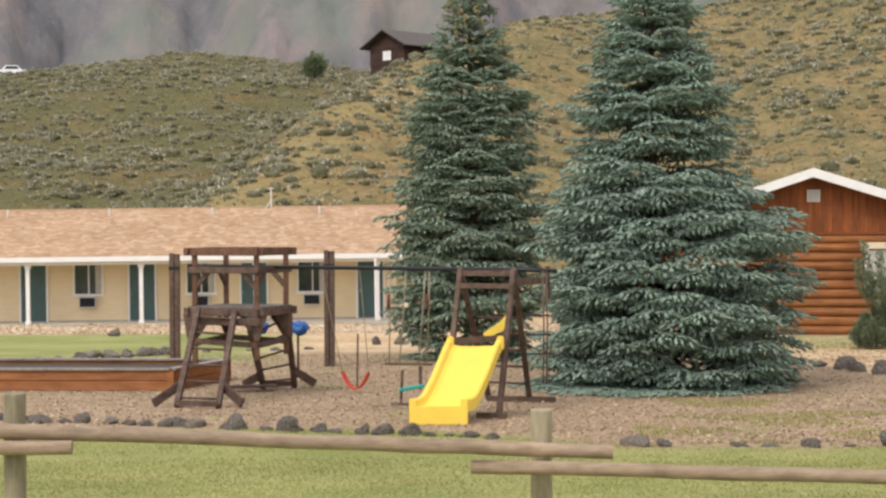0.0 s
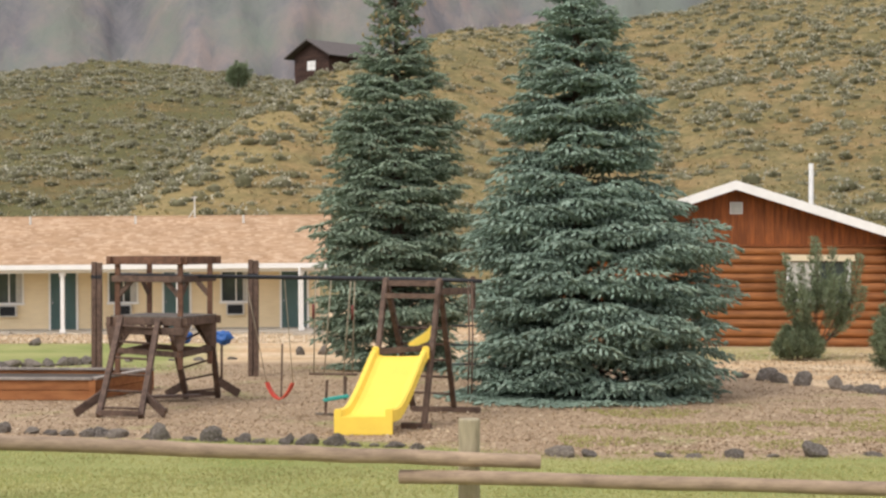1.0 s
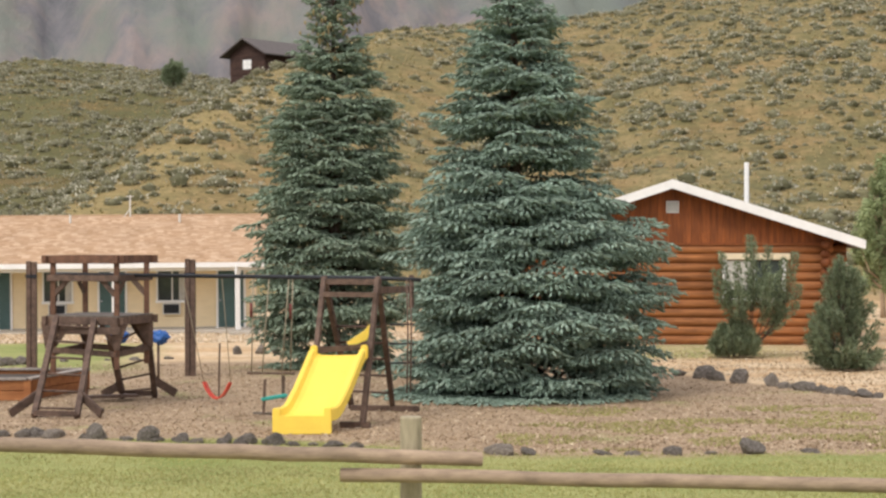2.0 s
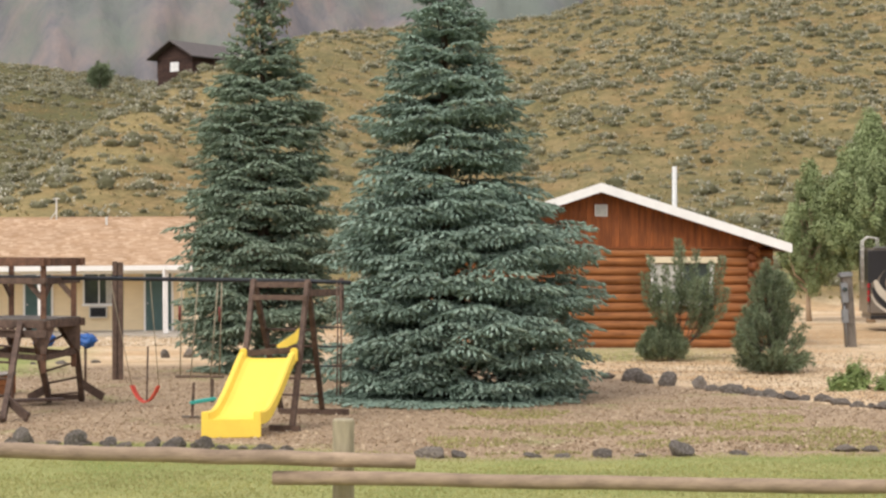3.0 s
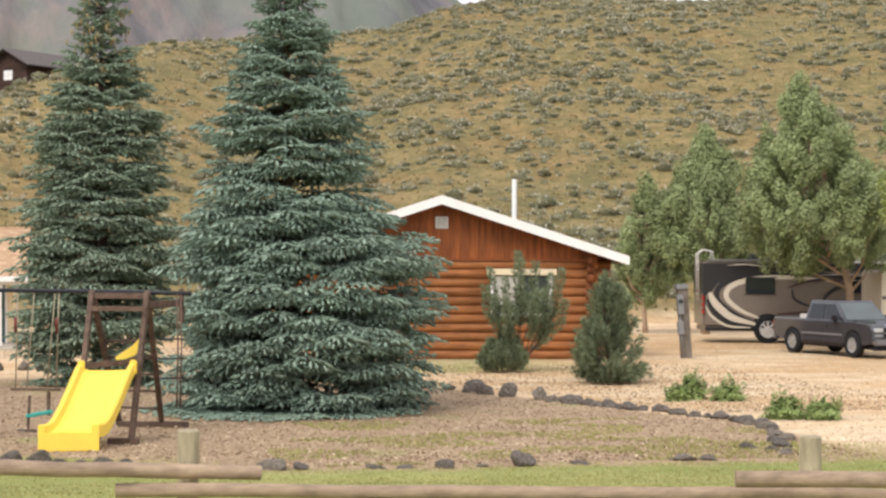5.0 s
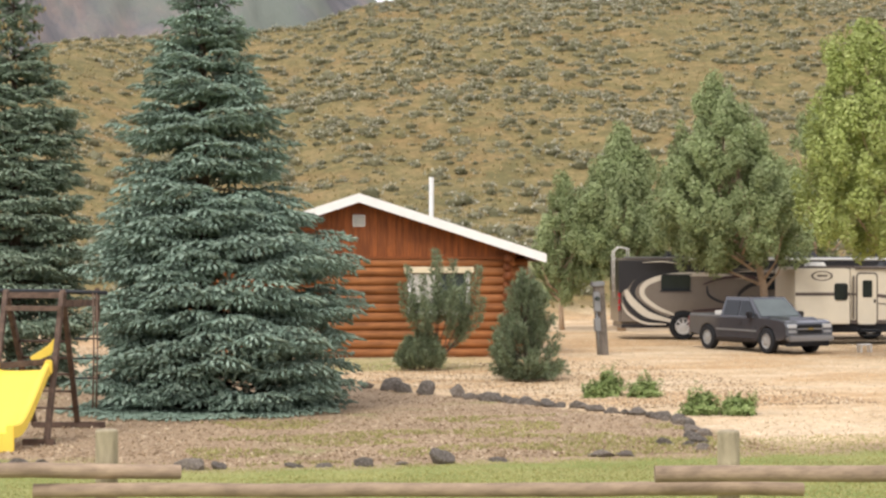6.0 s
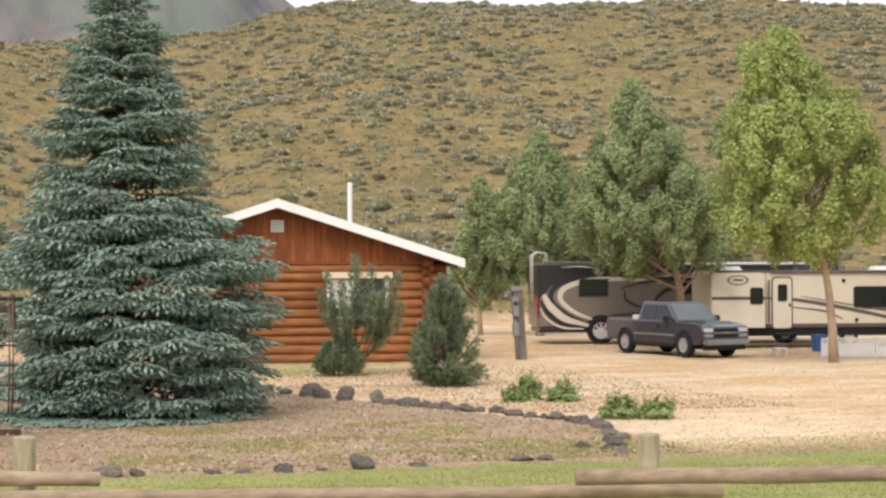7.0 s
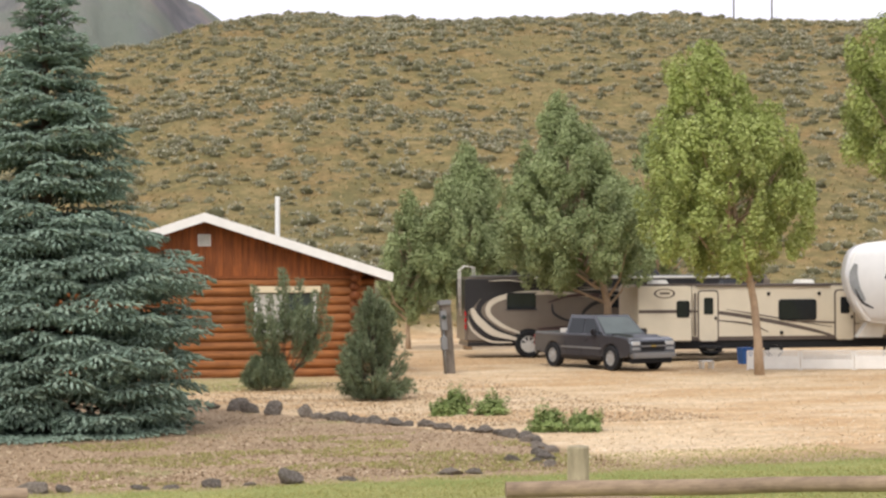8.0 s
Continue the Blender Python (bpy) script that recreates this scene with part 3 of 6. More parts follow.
def glass_material():
    k = Mat("window_glass", 0.06, 0, 0.6)
    k.base(k.ramp(k.noise(1.3), (0.3, srgb("23282a")), (0.7, srgb("3d4546"))))
    return k.m


GLASS = glass_material()


def siding_material():
    k = Mat("tan_lap_siding", 0.75)
    c = k.ramp(k.noise(0.8, 5), (0.3, srgb("dcc8a0")), (0.7, srgb("ead7b0")))
    c = k.mix(0.4, c, k.ramp(k.noise(20, 3, 0.6, (0.1, 1, 1)), (0.3, grey(0.85)), (0.7, grey(1.05))), "MULTIPLY")
    k.base(c)
    return k.m


def shingle_material():
    k = Mat("tan_asphalt_shingle", 0.95, 0, 0.1)
    c = k.ramp(k.island(), (0.0, srgb("aa8b6b")), (0.35, srgb("b59777")), (0.7, srgb("bda082")), (1.0, srgb("c9ae90")))
    c = k.mix(0.5, c, k.ramp(k.noise(0.7, 5), (0.3, grey(0.8)), (0.7, grey(1.1))), "MULTIPLY")
    k.base(c).bump(k.noise(60), 0.3, 0.01)
    return k.m


SIDING, SHINGLE = siding_material(), shingle_material()


# ---- motel ----
def motel():
    base = thing("motel", pose(-8, 62.5, 0.0, 0, -0.45, 0), "long low tan motel with white trim and tan shingle roof", "building")
    x0, x1 = -19.0, 6.2
    part("wall", boxes((x0, x1, 0.03, 7.0, 0, 2.5)), SIDING, base, "tan lap siding")
    # lap boards
    for i in range(10):
        bm = bmesh.new()
        prism(bm, [(x0, 0), (x1, 0), (x1, 0.262), (x0, 0.262)], 0, 0.026, Matrix.Translation((0, 0.0, 0.12 + i * 0.235)) @ Matrix.Rotation(radians(-2.6), 4, "X"))
        part("siding_board", bm, SIDING, base)
    part("foundation", boxes((x0, x1, -0.03, 0.05, -0.1, 0.12)), CONCRETE, base)
    part("porch_slab", boxes((x0, x1 + 0.3, -1.75, -0.03, -0.06, 0.07), bevel=0.01), CONCRETE, base, "low concrete walk")
    # roof: eave, ridge
    e, r, zr, ze = -1.8, 3.6, 3.98, 2.33
    bm = bmesh.new()
    rx1 = x1 + 0.5
    prof = [(e, ze), (r, zr), (9.0, ze), (9.0, ze - 0.12), (r, zr - 0.16), (e, ze - 0.14)]
    a = [bm.verts.new((x0 - 0.5, y, z)) for y, z in prof]
    b = [bm.verts.new((rx1, y, z)) for y, z in prof]
    bm.faces.new(a)
    bm.faces.new(b[::-1])
    for i in range(6):
        bm.faces.new((a[i], b[i], b[(i + 1) % 6], a[(i + 1) % 6]))
    bmesh.ops.recalc_face_normals(bm, faces=bm.faces)
    roof = part("roof", bm, SHINGLE, base)
    rng = np.random.default_rng(5)
    L = math.hypot(r - e, zr - ze)
    uy, uz = (r - e) / L, (zr - ze) / L
    V, Fc = [], []
    course = 0.145
    for j in range(int(L / course)):
        x = x0 - 0.5 - rng.uniform(0, 0.3)
        while x < rx1:
            w = rng.choice([0.14, 0.2, 0.26])
            xa, xb = max(x, x0 - 0.5), min(x + w - 0.008, rx1)
            x += w
            if xb - xa < 0.03:
                continue
            s0, s1 = j * course, min((j + 1.25) * course, L)
            h0, h1 = 0.014 + rng.uniform(0, 0.006), 0.003
            n = len(V)
            for s, h in ((s0, h0), (s1, h1)):
                V += [(xa, e + uy * s - uz * h, ze + uz * s + uy * h), (xb, e + uy * s - uz * h, ze + uz * s + uy * h)]
            V += [(xa, e + uy * s0, ze + uz * s0), (xb, e + uy * s0, ze + uz * s0)]
            Fc += [(n, n + 1, n + 3, n + 2), (n + 4, n + 5, n + 1, n)]
    sh = mesh_part("shingles", from_arrays("shingles", V, Fc), SHINGLE, roof, "mottled tan asphalt shingles")
    tagged(sh, kind="stuff")
    part("ridge_cap", boxes((x0 - 0.5, rx1, r - 0.12, r + 0.12, zr - 0.03, zr + 0.03), bevel=0.012), SHINGLE, roof)
    part("fascia", boxes((x0 - 0.5, rx1, e - 0.03, e + 0.0, ze - 0.17, ze + 0.0), bevel=0.006), WHITE, base)
    part("soffit", boxes((x0, rx1, e, 0.1, 2.17, 2.19)), DULL_WHITE, base)
    part("beam", boxes((x0, rx1, e + 0.22, e + 0.34, 2.05, 2.17), bevel=0.006), WHITE, base)
    for x in (-9.8, -5.95, -2.14, 1.7, 5.8):
        bm = boxes((x - 0.065, x + 0.065, e + 0.21, e + 0.34, 0.07, 2.05), (x - 0.1, x + 0.1, e + 0.2, e + 0.35, 1.95, 2.06), (x - 0.09, x + 0.09, e + 0.2, e + 0.35, 0.07, 0.19), bevel=0.006)
        part("porch_post", bm, WHITE, base)
    for x in (-9.95, -6.1, -2.36, 1.49, 5.5):
        door = part("door", boxes((x - 0.43, x + 0.43, -0.035, 0.0, 0.1, 2.08), bevel=0.005), TEAL_DOOR, base, "dark teal door")
        part("door_frame", boxes((x - 0.5, x - 0.43, -0.05, 0.02, 0.07, 2.13), (x + 0.43, x + 0.5, -0.05, 0.02, 0.07, 2.13), (x - 0.5, x + 0.5, -0.05, 0.02, 2.08, 2.15), bevel=0.004), WHITE, door)
        bm = bmesh.new()
        bmesh.ops.create_uvsphere(bm, u_segments=8, v_segments=6, radius=0.035, matrix=Matrix.Translation((x - 0.36, -0.08, 1.02)))
        part("door_knob", bm, CHROME, door)
        for z0, z1 in ((0.28, 0.95), (1.1, 1.95)):
            part("door_panel", boxes((x - 0.3, x + 0.3, -0.045, -0.03, z0, z1), bevel=0.006), TEAL_DOOR, door)
    for x in (-8.08, -4.22, -0.34, 3.49):
        w, z0, z1 = 0.52, 0.98, 2.1
        win = part("window", boxes((x - w + 0.05, x + w - 0.05, -0.012, 0.0, z0 + 0.05, z1 - 0.05)), GLASS, base, "dark window with pale curtain")
        part("window_frame", boxes((x - w, x - w + 0.06, -0.05, 0.01, z0, z1), (x + w - 0.06, x + w, -0.05, 0.01, z0, z1), (x - w, x + w, -0.05, 0.01, z1 - 0.06, z1), (x - w - 0.03, x + w + 0.03, -0.07, 0.01, z0 - 0.04, z0 + 0.05), (x + 0.0, x + 0.04, -0.03, 0.01, z0, z1), bevel=0.004), WHITE, win)
        bm = bmesh.new()
        V2 = [(x + w - 0.07 - 0.2 * i / 8, -0.016 - (i % 2) * 0.01) for i in range(9)]
        for p, q in zip(V2, V2[1:]):
            f = [bm.verts.new((p[0], p[1], z0 + 0.06)), bm.verts.new((q[0], q[1], z0 + 0.06)), bm.verts.new((q[0], q[1], z1 - 0.07)), bm.verts.new((p[0], p[1], z1 - 0.07))]
            bm.faces.new(f)
        part("curtain", bm, CURTAIN, win)
        ac = part("air_conditioner", boxes((x - 0.3, x + 0.3, -0.22, 0.02, 0.55, 0.93), bevel=0.015), DULL_WHITE, base, "white through-wall air conditioner")
        part("grille", boxes(*[(x - 0.25, x + 0.25, -0.235, -0.215, 0.6 + 0.035 * i, 0.62 + 0.035 * i) for i in range(9)]), DARK_METAL, ac)
        part("grille_back", boxes((x - 0.26, x + 0.26, -0.225, -0.21, 0.59, 0.9)), DARK, ac)
    # roof vents and an aerial
    for x in (-7.6, -3.96, -0.24, 3.6):
        bm = bmesh.new()
        tube(bm, [(x, r - 0.9, zr - 0.4), (x, r - 0.9, zr + 0.02)], 0.04, 8)
        part("roof_vent", bm, DULL_WHITE, roof)
    bm = bmesh.new()
    tube(bm, [(1.8, r - 0.2, zr - 0.06), (1.8, r - 0.2, zr + 0.72)], 0.03, 6)
    tube(bm, [(1.58, r - 0.2, zr - 0.06), (1.8, r - 0.2, zr + 0.25)], 0.02, 6)
    tube(bm, [(1.68, r - 0.2, zr + 0.68), (1.92, r - 0.2, zr + 0.68)], 0.015, 6)
    part("aerial", bm, DULL_WHITE, roof)
    bm = bmesh.new()
    tube(bm, [(5.75, e - 0.06, 0.1), (5.75, e - 0.06, ze - 0.1)], 0.04, 8)
    part("downpipe", bm, WHITE, base)


motel()
for x, y, w in ((-12.4, 60.4, 1.3), (-2.0, 60.2, 1.0)):
    st = part("door_step", boxes((-w / 2, w / 2, -0.3, 0.3, 0, 0.1), bevel=0.015), CONCRETE)
    st.location = (x, y, 0)
    tagged(st, "low concrete step pad before the motel walk", "step", "step pads")


# ---- log cabin ----
def log_cabin():
    X, Y = 10.85, 53.35
    base = thing("log_cabin", pose(X, Y, 0, 0, 0, -7), "orange-stained log cabin with white roof edge and chimney pipe", "building")
    xl, xr, n, pitch = -5.3, 4.65, 11, 0.27
    z_top = n * pitch
    part("wall_core", boxes((xl + 0.1, xr - 0.1, 0.1, 7.9, 0, z_top + 0.02)), LOG_END_SHADE, base)
    wx0, wx1, wz0, wz1 = 1.52, 3.38, 1.3, 2.55
    rng = random.Random(4)

    def log(a, b, z, y=0.1):
        r = pitch * 0.53
        bm = bmesh.new()
        steps = 6
        tube(bm, [(a + (b - a) * i / steps, y + rng.uniform(-0.008, 0.008), z + rng.uniform(-0.006, 0.006)) for i in range(steps + 1)], [r * rng.uniform(0.97, 1.02) for _ in range(steps + 1)], 14)
        return part("log", bm, LOG, base, smooth=True)
    for i in range(n):
        z = pitch * (i + 0.5)
        over = 0.32 if i % 2 else 0.12
        if wz0 - 0.1 < z < wz1 + 0.05:
            log(xl - over, wx0, z)
            log(wx1, xr + over, z)
        else:
            log(xl - over, xr + over, z)
    for i in range(n + 1):
        z = pitch * i if i else 0.06
        bm = bmesh.new()
        tube(bm, [(xr - 0.12, -0.34 if i % 2 else -0.2, z), (xr - 0.12, 8.2, z)], pitch * 0.5, 12)
        part("crossing_log", bm, LOG_END_SHADE, base, smooth=True)
    # the wall set back under the wide eave, its core coloured dark as shade
    part("recess_core", boxes((xr - 0.1, 5.4, 1.75, 7.9, 0, z_top + 0.1)), LOG_END_SHADE, base)
    for i in range(n):
        bm = bmesh.new()
        tube(bm, [(xr - 0.1, 1.7, pitch * (i + 0.5)), (5.1, 1.7, pitch * (i + 0.5)), (5.45, 1.7, pitch * (i + 0.5))], pitch * 0.53, 12)
        part("recess_log", bm, LOG, base, smooth=True)
    # gable boards
    def roof_z(x):
        return 4.87 - (0.318 * x if x > 0 else -0.33 * x)
    x = xl - 0.1
    while x < xr + 0.1:
        w = rng.choice([0.19, 0.24, 0.28])
        a, b = x, min(x + w - 0.008, xr + 0.15)
        y = 0.02 + rng.uniform(-0.008, 0.008)
        if a < 0 < b:
            out = [(a, z_top + 0.03), (b, z_top + 0.03), (b, roof_z(b) - 0.12), (0, roof_z(0) - 0.12), (a, roof_z(a) - 0.12)]
        else:
            out = [(a, z_top + 0.03), (b, z_top + 0.03), (b, roof_z(b) - 0.12), (a, roof_z(a) - 0.12)]
        bm = bmesh.new()
        prism(bm, out, y, y + 0.05)
        part("gable_board", bm, BOARD, base)
        x += w
    part("gable_core", prism(bmesh.new(), [(xl, z_top), (xr, z_top), (xr, roof_z(xr) - 0.15), (0, roof_z(0) - 0.15), (xl, roof_z(xl) - 0.15)], 0.08, 7.9), BOARD, base)
    part("belt_board", boxes((xl - 0.1, xr + 0.1, -0.06, 0.06, z_top - 0.02, z_top + 0.06), bevel=0.008), BOARD, base)
    # roof and its white edge
    xe, xw = 5.6, -6.3
    prof = [(xw, roof_z(xw)), (0, roof_z(0)), (xe, roof_z(xe)), (xe, roof_z(xe) - 0.12), (0, roof_z(0) - 0.12), (xw, roof_z(xw) - 0.12)]
    roof = part("roof", prism(bmesh.new(), prof, -0.55, 8.6), GREY_METAL, base, "grey roofing")
    for a, b in ((xw, 0), (0, xe)):
        prof = [(a, roof_z(a) + 0.03), (b, roof_z(b) + 0.03), (b, roof_z(b) - 0.24), (a, roof_z(a) - 0.24)]
        part("barge_board", prism(bmesh.new(), prof, -0.6, -0.553), WHITE, base, "white barge board")
    part("eave_board", boxes((xe, xe + 0.03, -0.6, 8.6, roof_z(xe) - 0.22, roof_z(xe) + 0.02)), WHITE, base)
    # soffit in the darker brown, eave shade put into its colour
    part("soffit", prism(bmesh.new(), [(xr + 0.1, roof_z(xr) - 0.17), (xe, roof_z(xe) - 0.17), (xe, roof_z(xe) - 0.13), (xr + 0.1, roof_z(xr) - 0.13)], -0.5, 8.5), LOG_END_SHADE, base)
    # vent
    vent = part("gable_vent", boxes((-0.14, 0.23, -0.03, 0.03, 3.92, 4.27), bevel=0.006), WHITE, base, "small white louvred vent")
    part("backing", boxes((-0.11, 0.2, -0.034, -0.031, 3.94, 4.25)), GREY_METAL, vent)
    for i in range(6):
        part("slat", boxes((-0.1, 0.19, -0.05, -0.028, 3.955 + i * 0.05, 3.985 + i * 0.05)), DULL_WHITE, vent)
    # window
    win = part("window", boxes((wx0 + 0.08, wx1 - 0.08, -0.03, 0.0, wz0 + 0.08, wz1 - 0.05)), GLASS, base, "wide window with white frame")
    part("window_frame", boxes((wx0, wx0 + 0.11, -0.09, 0.05, wz0, wz1), (wx1 - 0.11, wx1, -0.09, 0.05, wz0, wz1), (wx0, wx1, -0.09, 0.05, wz0 - 0.02, wz0 + 0.1), (wx0 + 0.9, wx0 + 0.97, -0.07, 0.0, wz0, wz1), bevel=0.006), WHITE, win)
    part("window_header", boxes((wx0 - 0.12, wx1 + 0.12, -0.12, 0.05, wz1 - 0.02, wz1 + 0.17), bevel=0.008), CREAM, win, "pale wooden header")
    part("blind", boxes((wx0 + 0.1, wx0 + 0.88, -0.036, -0.032, wz0 + 0.35, wz1 - 0.05)), CURTAIN, win)
    bm = bmesh.new()
    tube(bm, [(2.5, 2.2, 3.8), (2.5, 2.2, 5.5)], 0.075, 12)
    part("chimney_pipe", bm, WHITE, roof, "tall white chimney pipe")


log_cabin()


# ---- cabin on the hill ----
def hill_cabin():
    base = thing("hill_cabin", pose(-6.2, 206.0, 21.7, 0, 0, -44), "small dark brown timber cabin on the hilltop", "building")
    w, d = 2.75, 9.0
    part("wall", boxes((-w, w, 0, d, -2.5, 2.4)), DARK_LOG, base)
    for i in range(12):
        part("wall_board", boxes((-w - 0.04, w + 0.04, -0.06, 0.0, 0.0 + i * 0.2, 0.185 + i * 0.2), bevel=0.01), DARK_LOG, base)
        part("side_board", boxes((w, w + 0.06, 0, d, 0.0 + i * 0.2, 0.185 + i * 0.2)), DARK_LOG, base)
    part("gable", prism(bmesh.new(), [(-w, 2.4), (w, 2.4), (0, 3.85)], -0.03, d), DARK_LOG, base)
    for s in (-1, 1):
        prof = [(0, 4.05), (s * 3.7, 2.1), (s * 3.7, 1.95), (0, 3.88)]
        part("roof", prism(bmesh.new(), prof, -0.9, d + 0.6), GREY_ROOF, base, "weathered grey-brown roof")
    for y in (2.6, 5.2, 7.8):
        part("porch_post", boxes((3.4, 3.52, y, y + 0.12, -1.0, 2.1)), DARK_LOG, base)
    part("porch_rail", boxes((3.42, 3.5, 0.5, d, 0.8, 0.9)), DARK_LOG, base)
    part("porch_floor", boxes((w, 3.6, 0.4, d, -0.4, -0.2)), DARK_LOG, base)
    win = part("window", boxes((-0.65, 0.65, -0.1, -0.06, 0.55, 1.6)), WHITE, base, "bright white window")
    part("window_frame", boxes((-0.03, 0.03, -0.12, -0.09, 0.55, 1.6), (-0.65, 0.65, -0.12, -0.09, 1.05, 1.1)), DULL_WHITE, win)
    part("side_window", boxes((w + 0.05, w + 0.1, 3.0, 4.2, 0.7, 1.6)), GLASS, base)


hill_cabin()


# ---- playground ----
def timber(name, parent, a, b, w=0.1, h=0.1, mat=None, label=""):
    bm = bmesh.new()
    beam(bm, a, b, w, h, 0.008)
    return part(name, bm, mat or PLAY_WOOD, parent, label)


def rod(name, parent, pts, r, mat, sides=8, label=""):
    bm = bmesh.new()
    tube(bm, pts, r, sides)
    return part(name, bm, mat, parent, label, smooth=True)


def play_tower():
    base = thing("play_tower", pose(0, 0, 0), "dark-stained timber play tower with two ladders", "playset")
    N, L, R, B = Vector((-3.53, 34.3, 0)), Vector((-4.78, 34.9, 0)), Vector((-3.08, 35.5, 0)), Vector((-4.32, 36.1, 0))
    up = Vector((0, 0, 1))
    for p, lo in ((N, 0.72), (L, 0.6), (R, 0.75), (B, 0.0)):
        timber("post", base, p + up * lo, p + up * 2.72, 0.1, 0.1, PLAY_WOOD_RED)
    # deck and its skirt
    c = (N + L + R + B) / 4

    def out(p, k):
        return c + (p - c) * k
    bm = bmesh.new()
    prism_pts = [out(p, 1.14) for p in (N, R, B, L)]
    lo = [bm.verts.new(p + up * 1.66) for p in prism_pts]
    hi = [bm.verts.new(p + up * 1.72) for p in prism_pts]
    bm.faces.new(lo[::-1])
    bm.faces.new(hi)
    for i in range(4):
        bm.faces.new((lo[i], lo[(i + 1) % 4], hi[(i + 1) % 4], hi[i]))
    part("deck", bm, GREY_WOOD, base, "greyed deck boards")
    for a, b in ((N, L), (N, R), (L, B), (R, B)):
        a1, b1 = out(a, 1.12), out(b, 1.12)
        d = (b1 - a1).normalized() * 0.12
        timber("deck_beam", base, a1 - d + up * 1.62, b1 + d + up * 1.62, 0.05, 0.15)
        timber("top_beam", base, a1 - d + up * 2.77, b1 + d + up * 2.77, 0.05, 0.15, PLAY_WOOD_RED)
        timber("guard_rail", base, a1 + up * 2.42, b1 + up * 2.42, 0.045, 0.12)
        timber("mid_beam", base, out(a, 1.05) + up * 1.0, out(b, 1.05) + up * 1.06, 0.05, 0.11)
    timber("lower_beam", base, L + Vector((-0.1, -0.3, 1.45)), N + Vector((0.1, -0.3, 1.45)), 0.06, 0.14)
    for p, q in ((L, N), (B, L), (N, R), (R, B), (N, L)):
        d = (q - p).normalized()
        timber("knee_brace", base, p + up * 2.1 + d * 0.03, p + up * 2.45 + d * 0.38, 0.045, 0.1)
        timber("knee_brace", base, p + up * 1.15 + d * 0.03, p + up * 1.55 + d * 0.34, 0.045, 0.1)

    # gusset plates under the deck's corners
    for p, w in ((L + Vector((-0.12, -0.06, 0)), 0.34), (N + Vector((-0.02, -0.08, 0)), 0.24), (R + Vector((0.05, -0.06, 0)), -0.3)):
        bm = bmesh.new()
        prism(bm, [(-0.1, 1.58), (w, 1.58), (w * 0.55, 1.3), (w * 0.3, 1.08), (-0.02, 1.08)] if w > 0 else [(0.08, 1.58), (w, 1.58), (w * 0.5, 1.3), (0.0, 1.08), (0.08, 1.08)], -0.03, 0.03, Matrix.Translation(p))
        part("gusset", bm, PLAY_WOOD, base)

    def ladder(tl, tr, bl, br, rungs, flare):
        tl, tr, bl, br = (Vector(v) for v in (tl, tr, bl, br))
        timber("ladder_rail", base, bl, tl, 0.1, 0.14)
        timber("ladder_rail", base, br, tr, 0.1, 0.14)
        for i in range(rungs):
            k = (i + 0.5) / rungs
            rod("rung", base, [bl.lerp(tl, k), br.lerp(tr, k)], 0.022, PLAY_WOOD, 8)
        timber("foot_beam", base, bl + Vector((0, 0, 0.06)), br + Vector((0, 0, 0.06)), 0.06, 0.1)
        for p, t, s in ((bl, tl, -1), (br, tr, 1)):
            timber("foot_brace", base, p.lerp(t, 0.22), p + Vector((s * flare * 0.85, 0.05, 0.05)), 0.05, 0.16)
    ladder((-4.67, 34.55, 1.69), (-3.95, 34.35, 1.64), (-4.79, 32.5, 0.03), (-4.02, 32.27, 0.03), 6, 0.5)
    ladder((-3.75, 35.2, 1.25), (-3.08, 35.5, 1.62), (-3.61, 36.3, 0.03), (-3.0, 36.5, 0.03), 5, 0.48)
    timber("step_board", base, (-4.3, 35.6, 0.1), (-3.3, 35.9, 0.1), 0.3, 0.05)


play_tower()


